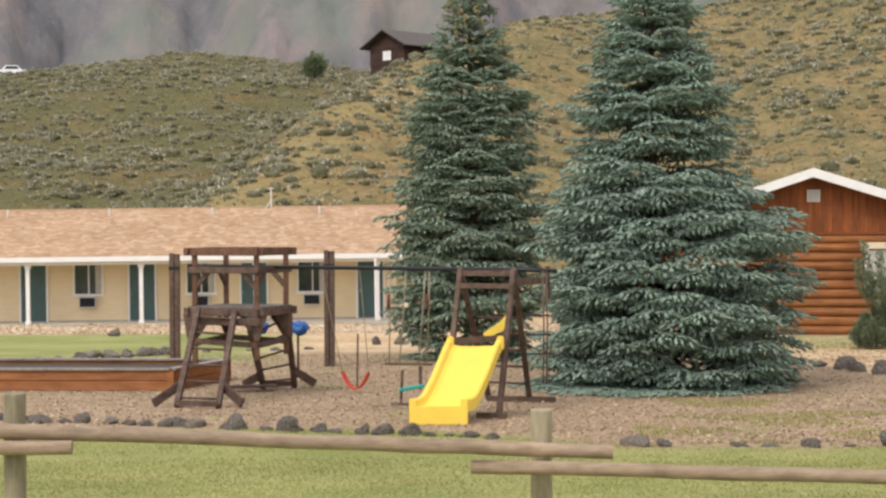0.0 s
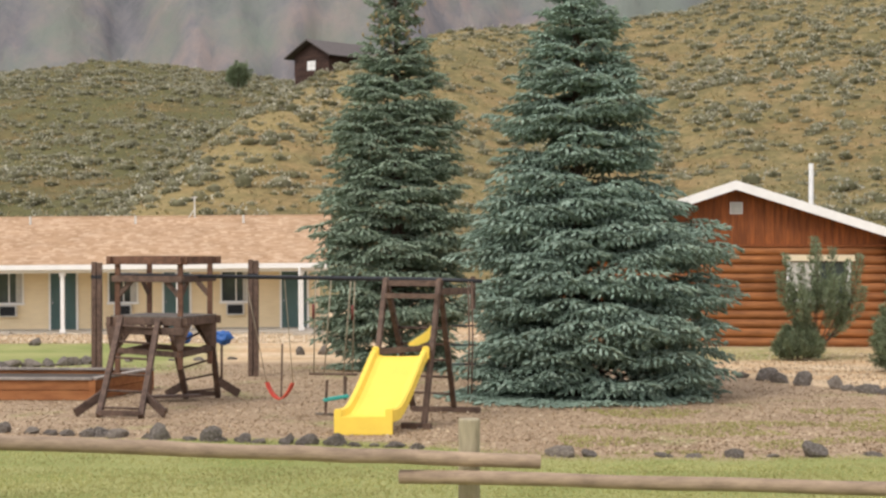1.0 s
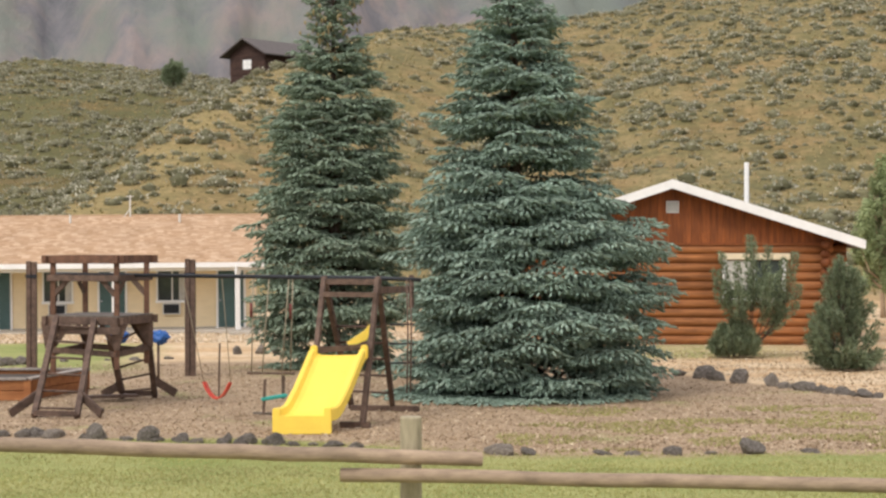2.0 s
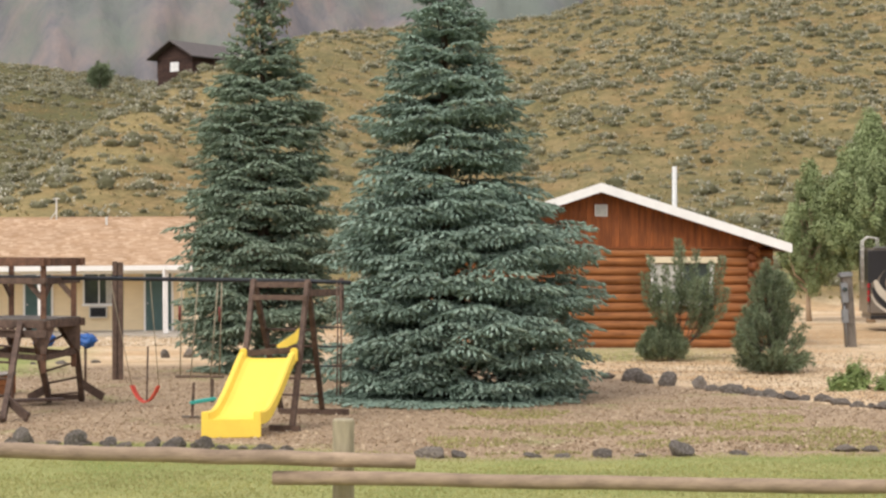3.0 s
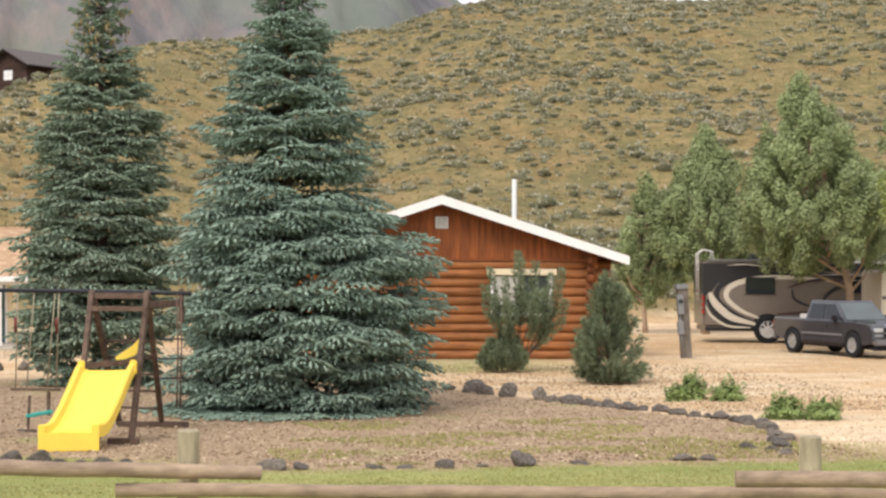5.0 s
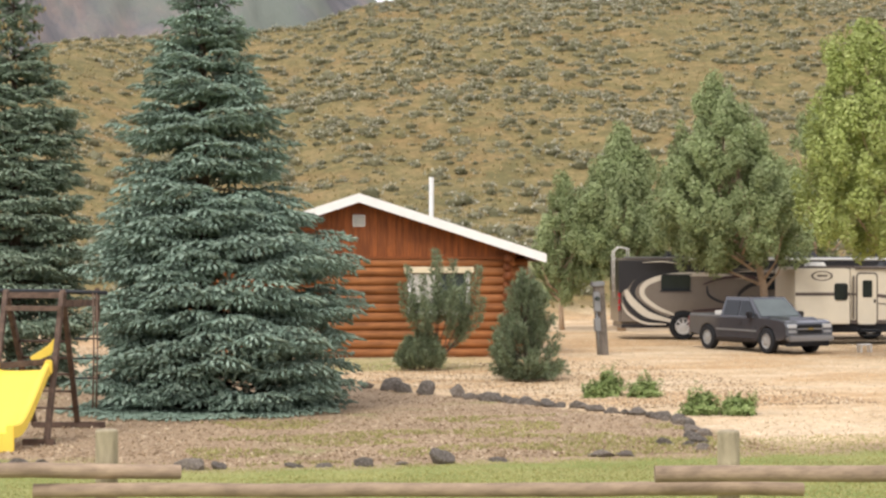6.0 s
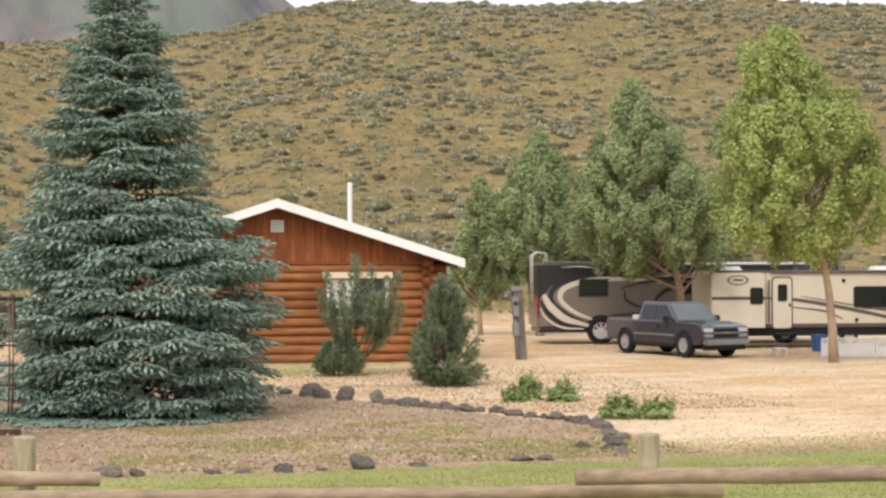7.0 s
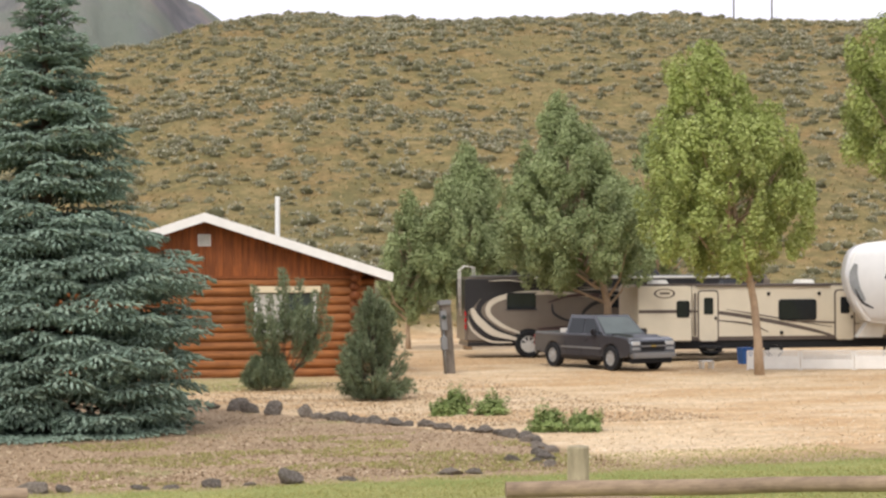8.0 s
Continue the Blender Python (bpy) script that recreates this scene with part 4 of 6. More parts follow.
def swing_frame():
    base = thing("swing_frame", pose(0, 0, 0), "dark timber and pipe swing frame with climbing rungs", "playset")
    rod("crossbeam", base, [(-4.92, 36.0, 2.47), (1.2, 31.7, 2.47), (1.95, 31.3, 2.45)], 0.038, DARK_METAL, 10, "long dark pipe")
    tl, tr = Vector((0.3, 31.75, 2.47)), Vector((1.22, 31.4, 2.47))
    for a, b in ((tl, (0.02, 30.55, 0.05)), (tr, (0.92, 30.4, 0.03)), (tl, (0.84, 33.9, 0.03)), (tr, (1.58, 33.4, 0.03))):
        timber("leg", base, b, a, 0.085, 0.13)
    timber("cap_beam", base, tl + Vector((-0.05, 0, -0.06)), tr + Vector((0.06, 0, -0.06)), 0.09, 0.1)
    timber("cap_beam", base, (0.27, 31.4, 2.2), (1.2, 31.05, 2.2), 0.05, 0.09)
    timber("side_beam", base, tr + Vector((0, 0, -0.2)), (1.9, 33.0, 2.24), 0.08, 0.12)
    timber("end_post", base, (1.9, 33.05, 1.9), (1.9, 33.05, 2.5), 0.09, 0.09)
    timber("slide_beam", base, (0.06, 30.75, 1.27), (1.05, 30.9, 1.33), 0.08, 0.1)
    timber("foot_beam", base, (0.55, 30.5, 0.05), (1.05, 30.35, 0.05), 0.1, 0.1)
    timber("foot_beam", base, (0.8, 33.5, 0.05), (2.05, 33.2, 0.05), 0.1, 0.1)
    for z in (0.35, 0.68, 1.0, 1.3, 1.6):
        k = z / 2.47
        a = Vector((0.84, 33.9, 0.0)).lerp(tl, k)
        b = Vector((1.58, 33.4, 0.0)).lerp(tr, k)
        rod("rung", base, [a, b], 0.022, PLAY_WOOD, 8)
    for z in (0.9, 1.25, 1.6):
        rod("rung", base, [(1.5, 33.0, z), (1.95, 33.05, z)], 0.018, DARK_METAL, 6)
    for x in (1.72, 1.78):
        rod("hanging_rope", base, [(x, 31.35, 2.45), (x + 0.02, 31.4, 1.5), (x, 31.4, 0.5)], 0.014, PLAY_WOOD, 6)
    # swing hangers and seats
    def on_beam(x):
        k = (x + 4.92) / 6.12
        return Vector((x, 36.0 - 4.3 * k, 2.43))

    def chain(a, b, mat=CHAIN, r=0.008):
        rod("chain", base, [a, b], r, mat, 5)
    # red sling
    a, b = Vector((-1.97, 35.3, 0.4)), Vector((-1.45, 35.1, 0.4))
    bm = bmesh.new()
    pts = [a.lerp(b, t / 10) + Vector((0, 0, -0.32 * math.sin(math.pi * t / 10) ** 0.8)) for t in range(11)]
    for p, q in zip(pts, pts[1:]):
        m0, m1 = Vector((0.03, 0.08, 0)), Vector((-0.03, -0.08, 0))
        vs = [bm.verts.new(p + m0), bm.verts.new(q + m0), bm.verts.new(q + m1), bm.verts.new(p + m1)]
        bm.faces.new(vs)
    bmesh.ops.remove_doubles(bm, verts=bm.verts, dist=0.001)
    bmesh.ops.solidify(bm, geom=bm.faces[:], thickness=0.02)
    part("sling_seat", bm, RED, base, "red sling seat")
    chain(on_beam(-2.3), a, ROPE)
    chain(on_beam(-1.55), b, ROPE)
    timber("seat_bar", base, (-1.68, 35.15, 0.12), (-1.66, 35.15, 1.16), 0.035, 0.035)
    # trapeze swing
    for x, y in ((-1.02, 34.0), (-0.3, 33.6)):
        p = on_beam(x + 0.05)
        chain(p, (x, y, 0.66), ROPE, 0.013)
        rod("grip", base, [(x + 0.005, p.y + (y - p.y) * 0.25, 1.98), (x + 0.003, p.y + (y - p.y) * 0.38, 1.72)], 0.024, GRIP, 6)
    for x, y in ((-0.78, 33.7), (-0.42, 33.4)):
        chain(on_beam(x + 0.1), (x - 0.04, y, 0.66), ROPE, 0.012)
    rod("trapeze_bar", base, [(-1.1, 34.05, 0.66), (-0.22, 33.55, 0.68)], 0.022, PLAY_WOOD, 8)
    # glider with teal seat
    bm = bmesh.new()
    box(bm, -0.24, 0.24, -0.1, 0.1, -0.03, 0.03, 0.02, Matrix.Translation((-0.58, 32.5, 0.34)) @ Euler((0, radians(-9), 0)).to_matrix().to_4x4())
    part("glider_seat", bm, TEAL, base, "teal plastic seat")
    timber("glider_bar", base, (-0.77, 32.5, 0.05), (-0.74, 32.5, 0.66), 0.05, 0.05)
    timber("glider_bar", base, (-0.42, 32.6, 0.3), (-0.42, 32.6, 0.72), 0.06, 0.06)
    rod("glider_foot", base, [(-0.95, 32.5, 0.06), (-0.62, 32.5, 0.05)], 0.02, GREY_WOOD, 6)


swing_frame()


def slide():
    base = thing("playground_slide", pose(0, 0, 0), "bright yellow plastic playground slide with raised sides", "slide")
    # centre line: foot to head
    foot, head = Vector((-0.085, 29.5, 0.0)), Vector((0.54, 30.75, 1.33))
    path = [(0.0, 0.27), (0.14, 0.27), (0.24, 0.3), (0.34, 0.38), (0.5, 0.56), (0.65, 0.76), (0.8, 0.97), (0.92, 1.13), (1.0, 1.2)]
    W = 0.445
    prof = [(-W - 0.02, -0.06), (-W - 0.02, 0.13), (-W + 0.01, 0.155), (-W + 0.06, 0.14), (-W + 0.09, 0.03), (-W + 0.16, 0.0), (0, -0.006), (W - 0.16, 0.0), (W - 0.09, 0.03), (W - 0.06, 0.14), (W - 0.01, 0.155), (W + 0.02, 0.13), (W + 0.02, -0.06)]
    bm = bmesh.new()
    rings = []
    for s, z in path:
        c = foot.lerp(head, s)
        rings.append([bm.verts.new((c.x + px, c.y, z + pz)) for px, pz in prof])
    for r0, r1 in zip(rings, rings[1:]):
        for j in range(len(prof) - 1):
            bm.faces.new((r0[j], r0[j + 1], r1[j + 1], r1[j]))
    bmesh.ops.recalc_face_normals(bm, faces=bm.faces)
    bmesh.ops.solidify(bm, geom=bm.faces[:], thickness=-0.018)
    chute = part("chute", bm, YELLOW, base, smooth=False)
    # the boxed foot
    bm = bmesh.new()
    f = foot
    box(bm, f.x - W - 0.03, f.x + W + 0.03, f.y - 0.04, f.y + 0.03, 0.0, 0.3, 0.012)
    for s in (-1, 1):
        x = f.x + s * (W + 0.012)
        prism(bm, [(-0.24, 0.0), (0.2, 0.0), (0.2, 0.3), (-0.24, 0.3)], x - 0.018, x + 0.018, Matrix.Translation((0, 0, 0)) @ Matrix(((0, 1, 0, 0), (1, 0, 0, f.y + 0.22), (0, 0, 1, 0), (0, 0, 0, 1))))
    for s in (-1, 1):
        x = f.x + s * (W - 0.03)
        box(bm, x - 0.062, x + 0.062, f.y - 0.035, f.y + 0.04, 0.0, 0.425, 0.015)
    part("foot_box", bm, YELLOW, base)
    for s in (-1, 1):
        bm = bmesh.new()
        x = head.x + s * (W - 0.02)
        box(bm, x - 0.06, x + 0.06, head.y - 0.06, head.y + 0.12, 1.13, 1.36, 0.02)
        part("lug", bm, YELLOW, base)
    bm = bmesh.new()
    prism(bm, [(0.72, 1.3), (1.02, 1.42), (1.12, 1.62), (1.1, 1.72), (0.98, 1.58), (0.68, 1.38)], 31.2, 31.32)
    part("upper_lip", bm, YELLOW, base)


slide()

# tall timber poles behind the tower
for x, y, h in ((-6.47, 43.7, 2.63), (-2.65, 42.2, 2.7)):
    p = thing("timber_pole", pose(x, y, 0), "tall square dark brown timber pole set in gravel", "pole", "timber poles")
    part("shaft", boxes((-0.12, -0.005, -0.1, 0.1, -0.1, h), (0.005, 0.12, -0.1, 0.1, -0.1, h - 0.02), bevel=0.012), PLAY_WOOD, p)
    part("bracket", boxes((-0.13, 0.13, -0.115, -0.1, h - 0.4, h - 0.32)), DARK_METAL, p)

# bundles of blue tarp hung behind the tower
for x, y, z, s in ((-3.9, 38.0, 1.12, 1), (-3.17, 39.5, 1.05, 2)):
    bm = bmesh.new()
    bmesh.ops.create_icosphere(bm, subdivisions=4, radius=0.21)
    for v in bm.verts:
        v.co *= 1 + 0.4 * noise.noise(v.co * 6 + Vector((s, 0, 0))) + 0.25 * noise.noise(v.co * 17)
        v.co.z *= 0.75
    t = thing("tarp_bundle", pose(x, y, z), "crumpled blue tarp bundle on a short stake", "bundle", "tarp bundles")
    part("tarp", bm, BLUE, t, smooth=True)
    rod("stake", t, [(0, 0, -z), (0, 0, 0)], 0.03, PLAY_WOOD, 6)


def sandbox():
    base = thing("raised_bed", pose(0, 0, 0), "orange-brown timber raised bed with grey cap boards", "planter")
    c = [Vector((-12.5, 36.5, 0)), Vector((-5.42, 36.0, 0)), Vector((-4.6, 38.6, 0)), Vector((-12.3, 39.3, 0))]
    for a, b in zip(c, c[1:] + c[:1]):
        for z in (0.1, 0.3):
            timber("side_board", base, a + Vector((0, 0, z)), b + Vector((0, 0, z)), 0.09, 0.19, BED_WOOD)
        timber("cap_board", base, a + Vector((0, 0, 0.425)), b + Vector((0, 0, 0.425)), 0.2, 0.045, PALE_WOOD, "weathered pale grey cap board")
    for p in c:
        timber("corner_post", base, p, p + Vector((0, 0, 0.4)), 0.14, 0.14, BED_WOOD)
    bm = bmesh.new()
    vs = [bm.verts.new(p + Vector((0, 0, 0.33))) for p in c]
    bm.faces.new(vs)
    part("soil", bm, plain("dark_soil", "4a4136", 0.95, vary=0.4), base)


sandbox()
for a, b, z in (((-3.75, 33.3), (-3.65, 33.36), 0.07),):
    ob = part("timber_offcut", boxes((-0.09, 0.09, -0.05, 0.05, 0, 0.1), bevel=0.012), PLAY_WOOD)
    ob.location = (a[0], a[1], 0)
    tagged(ob, "short dark timber offcut lying on the gravel", "timber")


# ---- fence in front ----
def fence():
    base = thing("rail_fence", pose(0, 0, 0), "weathered round-pole rail fence with short thick posts", "fence")
    rng = random.Random(8)

    def rail(a, b, r):
        a, b = Vector(a), Vector(b)
        bm = bmesh.new()
        n = 14
        tube(bm, [a.lerp(b, i / n) + Vector((0, rng.uniform(-0.006, 0.006), rng.uniform(-0.006, 0.006))) for i in range(n + 1)], [r * rng.uniform(0.94, 1.04) for _ in range(n + 1)], 16)
        part("rail", bm, FENCE_WOOD, base, smooth=False)
    posts = [(-7.2, 13.2, 2.0), (-3.22, 13.6, 1.98), (0.75, 13.98, 1.8), (5.31, 12.95, 1.78), (9.6, 11.6, 1.8)]
    for x, y, z in posts:
        g = ground_z(x, y)
        bm = bmesh.new()
        tube(bm, [(x, y, g - 0.1), (x, y, z - 0.012), (x, y, z)], [0.085, 0.083, 0.076], 20)
        part("post", bm, POST_WOOD, base, "short thick peeled post")
    rail((-3.85, 13.42, 1.74), (1.28, 13.82, 1.483), 0.056)
    rail((-7.6, 13.1, 1.62), (-2.76, 13.45, 1.585), 0.054)
    rail((0.21, 13.8, 1.385), (5.84, 12.78, 1.345), 0.054)
    rail((4.65, 12.78, 1.492), (10.0, 11.35, 1.52), 0.06)


fence()


# ---- rocks ----
def rock_stone_material():
    k = Mat("dark_lava_rock", 0.9, 0, 0.2)
    c = k.ramp(k.noise(5, 6, 0.65), (0.3, srgb("524d47")), (0.52, srgb("82796e")), (0.7, srgb("bab0a1")))
    c = k.mix(0.5, c, k.ramp(k.each(), (0.0, srgb("544f49")), (0.5, srgb("70685e")), (1.0, srgb("958979"))))
    k.base(c).bump(k.noise(4.5, 6, 0.7), 0.9, 0.12)
    return k.m


ROCK = rock_stone_material()
rock_meshes = []
for s in range(7):
    bm = bmesh.new()
    bmesh.ops.create_icosphere(bm, subdivisions=3, radius=1)
    for v in bm.verts:
        n = v.co.copy()
        v.co *= 0.85 + 0.38 * noise.noise(n * 1.1 + Vector((s * 7.1, 0, 0))) + 0.14 * noise.noise(n * 2.7 + Vector((0, s * 3.3, 0))) + 0.05 * noise.noise(n * 7.5)
    cuts = random.Random(s * 13 + 1)
    for _ in range(9):
        d = Vector((cuts.gauss(0, 1), cuts.gauss(0, 1), cuts.gauss(0, 0.8))).normalized()
        lim = cuts.uniform(0.45, 0.74)
        for v in bm.verts:
            over = v.co.dot(d) - lim
            if over > 0:
                v.co -= d * over * 0.92
    for v in bm.verts:
        v.co *= 1 + 0.05 * noise.noise(v.co * 6 + Vector((0, 0, s)))
    for v in bm.verts:
        v.co.z = max(v.co.z, -0.45)
    me = bpy.data.meshes.new("stone")
    bm.to_mesh(me)
    bm.free()
    me.materials.append(ROCK)
    rock_meshes.append(me)
stone_rng = random.Random(21)


def stone(x, y, w, h, label="dark grey rounded lava stone half sunk in the gravel edge", group="border stones"):
    ob = new("border_stone", stone_rng.choice(rock_meshes))
    k = stone_rng.uniform
    ob.location = (x, y, ground_z(x, y) + h * 0.28)
    ob.rotation_euler = (k(-0.15, 0.15), k(-0.15, 0.15), k(0, 6.28))
    ob.scale = (w * k(0.85, 1.1), w * k(0.7, 1.0), h)
    return tagged(ob, label, "stone", group)


def stone_row(pts, gap, w, h, wob=0.12):
    pts = [Vector(p) for p in pts]
    left = 0.0
    for a, b in zip(pts, pts[1:]):
        L = (b - a).length
        s = left
        while s < L:
            p = a.lerp(b, s / L)
            k = stone_rng.uniform(0.65, 1.35)
            stone(p.x + stone_rng.uniform(-wob, wob), p.y + stone_rng.uniform(-wob, wob), w * k, h * k)
            s += gap * stone_rng.uniform(0.75, 1.3) * k
        left = s - L


# front edge of the playground
stone_row([(-9.5, 31.2), (-5.46, 29.9), (-3.2, 29.0)], 0.3, 0.2, 0.11)
stone_row([(-3.1, 28.9), (0.9, 27.5)], 0.42, 0.15, 0.07)
for x, y, w, h in ((-3.35, 28.95, 0.25, 0.26), (-2.5, 28.75, 0.27, 0.24), (-1.95, 28.55, 0.22, 0.14), (-1.25, 28.35, 0.17, 0.15), (-0.95, 28.2, 0.2, 0.14), (-0.5, 28.05, 0.29, 0.18), (0.7, 27.5, 0.13, 0.1),
                   (2.85, 26.5, 0.27, 0.15), (3.2, 26.45, 0.17, 0.11), (4.3, 26.4, 0.2, 0.06), (4.75, 26.35, 0.18, 0.05), (5.35, 26.25, 0.2, 0.12), (5.9, 26.3, 0.15, 0.05), (6.5, 26.35, 0.25, 0.22), (7.4, 26.4, 0.2, 0.06), (9.1, 26.6, 0.26, 0.1), (9.5, 26.6, 0.2, 0.08)):
    stone(x, y, w, h)
# curved row between playground and yard
stone_row([(11.0, 27.3), (11.6, 28.8), (12.2, 30.6)], 0.55, 0.2, 0.1)
stone_row([(12.3, 31.0), (12.35, 32.7), (11.5, 35.0)], 0.32, 0.22, 0.12)
stone_row([(11.3, 35.2), (10.4, 37.0), (9.9, 38.0)], 0.28, 0.23, 0.14)
for x, y, w, h in ((9.95, 38.3, 0.24, 0.26), (9.45, 39.2, 0.34, 0.32), (9.1, 39.9, 0.3, 0.22), (8.95, 40.6, 0.34, 0.3), (8.55, 41.3, 0.22, 0.14), (8.1, 42.2, 0.42, 0.2), (7.4, 43.3, 0.36, 0.18), (6.8, 44.2, 0.4, 0.22), (11.0, 36.6, 0.2, 0.12), (10.7, 28.0, 0.16, 0.1)):
    stone(x, y, w, h)
# behind the tower and by the far lawn
stone_row([(-9.7, 43.5), (-8.4, 45.0), (-7.2, 46.6)], 0.3, 0.24, 0.17, 0.15)
stone_row([(-7.0, 46.8), (-3.4, 48.4)], 0.8, 0.16, 0.08, 0.2)
for x, y, w, h in ((-9.9, 54.6, 0.27, 0.22), (-1.85, 50.0, 0.2, 0.2), (-1.2, 50.0, 0.23, 0.26), (-0.8, 50.0, 0.18, 0.2), (0.4, 49.5, 0.22, 0.2)):
    stone(x, y, w, h, "large dark boulder lying on pale gravel", "boulders")


# ---- broadleaved trees ----
LEAF_A = leaf_material("young_green_leaves", [(0.0, "919d56"), (0.5, "a5b066"), (1.0, "bcc482")], 0.7, 0.5, 0.3)
LEAF_B = leaf_material("grey_green_leaves", [(0.0, "849161"), (0.5, "97a371"), (1.0, "acb687")], 0.7, 0.5, 0.3)
LEAF_LOW = leaf_material("low_shrub_leaves", [(0.0, "73864a"), (0.5, "899a5a"), (1.0, "a4b074")], 0.6, 2.0, 0.2)
PINE = leaf_material("pine_needles", [(0.0, "5f6c4e"), (0.5, "75815f"), (1.0, "98a283")], 0.8, 1.2, 0.1)
PALE_BARK = wood("pale_tan_bark", "98826a", "c8b094", (3, 3, 0.6), 0.9, vary=False)


def leaf_mesh(name, rng, at, facing, size):
    """Small folded leaves, each a pair of triangles, facing roughly outwards and up."""
    n = len(at)
    nrm = unit(facing + 0.75 * unit(rng.normal(size=(n, 3))))
    d = unit(np.cross(nrm, unit(rng.normal(size=(n, 3)))))
    s = np.cross(nrm, d)
    ln = (size * rng.uniform(0.7, 1.3, n))[:, None]
    a, b = at - d * ln * 0.5, at + d * ln * 0.5
    p, q = at + s * ln * 0.36 + nrm * ln * 0.1, at - s * ln * 0.36 + nrm * ln * 0.1
    V = np.stack([a, p, b, q], 1).reshape(-1, 3)
    F = (np.array([[0, 1, 2], [0, 2, 3]])[None] + (np.arange(n) * 4)[:, None, None]).reshape(-1, 3)
    return soup(name, V, F, [False] * len(F), [0] * len(F))


def leafy_tree(name, x, y, fork, lean, crown, leaves, label, seed, trunk_r=0.13, sprays=300, size=0.15):
    """crown: rows of height, radius, shift in x."""
    rng = np.random.default_rng(seed)
    base = thing(name, pose(x, y, ground_z(x, y)), label, "tree", "yard trees")
    top = crown[-1][0]
    hs = [c[0] for c in crown]

    def R(z):
        return float(np.interp(z, hs, [c[1] for c in crown]))

    def S(z):
        return float(np.interp(z, [0, fork] + hs, [0, lean] + [c[2] for c in crown]))
    bm = bmesh.new()
    zs = np.linspace(-0.1, top * 0.93, 9)
    tube(bm, [(float(np.interp(max(z, 0), [0, fork, top], [0, lean, crown[-1][2]])) + 0.05 * math.sin(z * 1.3 + seed), 0.05 * math.cos(z * 1.1), z) for z in zs], [trunk_r * (1.2 if i == 0 else 1) * (1 - 0.9 * i / 8) + 0.01 for i in range(9)], 10)
    part("trunk", bm, PALE_BARK, base, smooth=True)
    n_limb = 24
    for i in range(n_limb):
        z0 = fork * 0.85 + (top * 0.75 - fork * 0.85) * (i / n_limb) ** 1.1
        a = i * 2.4 + rng.uniform(-0.4, 0.4)
        z1 = min(top - 0.2, z0 + rng.uniform(1.0, 2.2))
        r = R(z1) * rng.uniform(0.6, 0.85)
        p0 = np.array([S(z0), 0, z0])
        p1 = np.array([S(z1) + r * math.cos(a), r * math.sin(a), z1])
        pm = (p0 + p1) / 2 + np.array([math.cos(a) * 0.1, math.sin(a) * 0.1, -0.25])
        bm = bmesh.new()
        tube(bm, [p0, pm, p1], [0.06 * (1 - 0.6 * i / n_limb), 0.035, 0.008], 6, False)
        part("limb", bm, PALE_BARK, base)
    # leafy sprays: upright, uneven clumps, thickest near the outside of the crown
    at, facing = [], []
    made = 0

    while made < sprays:
        z = rng.uniform(hs[0], top)
        if rng.random() > (R(z) + 0.15) / (max(c[1] for c in crown) + 0.15):
            continue
        a = rng.uniform(0, 2 * math.pi)
        k = math.sqrt(rng.uniform(0.12, 1.0))
        swell = 1 + 0.3 * noise.noise(Vector((math.cos(a) * 1.5, math.sin(a) * 1.5, z * 0.75 + seed)))
        gap = noise.noise(Vector((math.cos(a) * 2.2 * k, math.sin(a) * 2.2 * k, z * 1.1 + seed * 3.1)))
        made += 1
        if gap < -0.32:
            continue
        r = R(z) * k * swell
        c = np.array([S(z) + r * math.cos(a), r * math.sin(a), z + rng.uniform(-0.2, 0.2)])
        s = rng.uniform(0.2, 0.46)
        m = int(175 * (s / 0.3) ** 2)
        d = unit(rng.normal(size=(m, 3))) * rng.uniform(0.25, 1.0, (m, 1)) ** 0.5
        lean_out = np.array([math.cos(a) * 0.35, math.sin(a) * 0.35, 1.0])
        q = c + d * s * np.array([0.8, 0.8, 0.9]) + lean_out * (d[:, 2:3] * s * 0.45)
        at.append(q)
        facing.append(d * 0.7 + np.array([math.cos(a) * 0.3, math.sin(a) * 0.3, 0.55]))
    at, facing = np.concatenate(at), np.concatenate(facing)
    mesh_part("crown", leaf_mesh("crown", rng, at, facing, size), leaves, base, "uneven upright crown of small leaves")
    return base


leafy_tree("poplar_tree", 26.75, 48.4, 3.1, -0.4, [(3.2, 0.9, -0.8), (3.8, 2.1, -1.1), (5.0, 2.5, -1.05), (6.3, 2.5, -1.15), (7.2, 2.0, -1.3), (8.0, 1.55, -1.45), (8.9, 1.05, -1.95), (9.7, 0.25, -2.0)], LEAF_A, "young poplar with bright yellow-green leaves and slim tan trunk", 31, 0.13, 430, 0.098)
leafy_tree("poplar_tree", 25.86, 57.5, 2.2, 0.0, [(2.9, 1.7, -0.7), (3.7, 2.6, -1.0), (5.0, 2.6, -1.2), (6.3, 1.95, -1.45), (7.5, 1.05, -1.7), (8.9, 0.15, -1.75)], LEAF_B, "forked poplar with grey-green leaves among parked campers", 32, 0.15, 430, 0.1)
leafy_tree("poplar_tree", 24.9, 69.0, 2.0, 0.0, [(2.1, 1.2, -0.1), (3.5, 2.1, 0), (5.2, 1.9, 0), (6.7, 1.0, 0), (7.9, 0.15, 0)], LEAF_B, "dense grey-green poplar behind the motorhome", 33, 0.15, 330, 0.108)
leafy_tree("poplar_tree", 22.9, 70.5, 1.2, 0.0, [(1.4, 0.6, -0.1), (2.6, 1.2, -0.1), (4.2, 1.0, 0), (5.9, 0.2, 0)], LEAF_B, "small thin grey-green poplar beside the dirt bank", 34, 0.1, 130, 0.1)
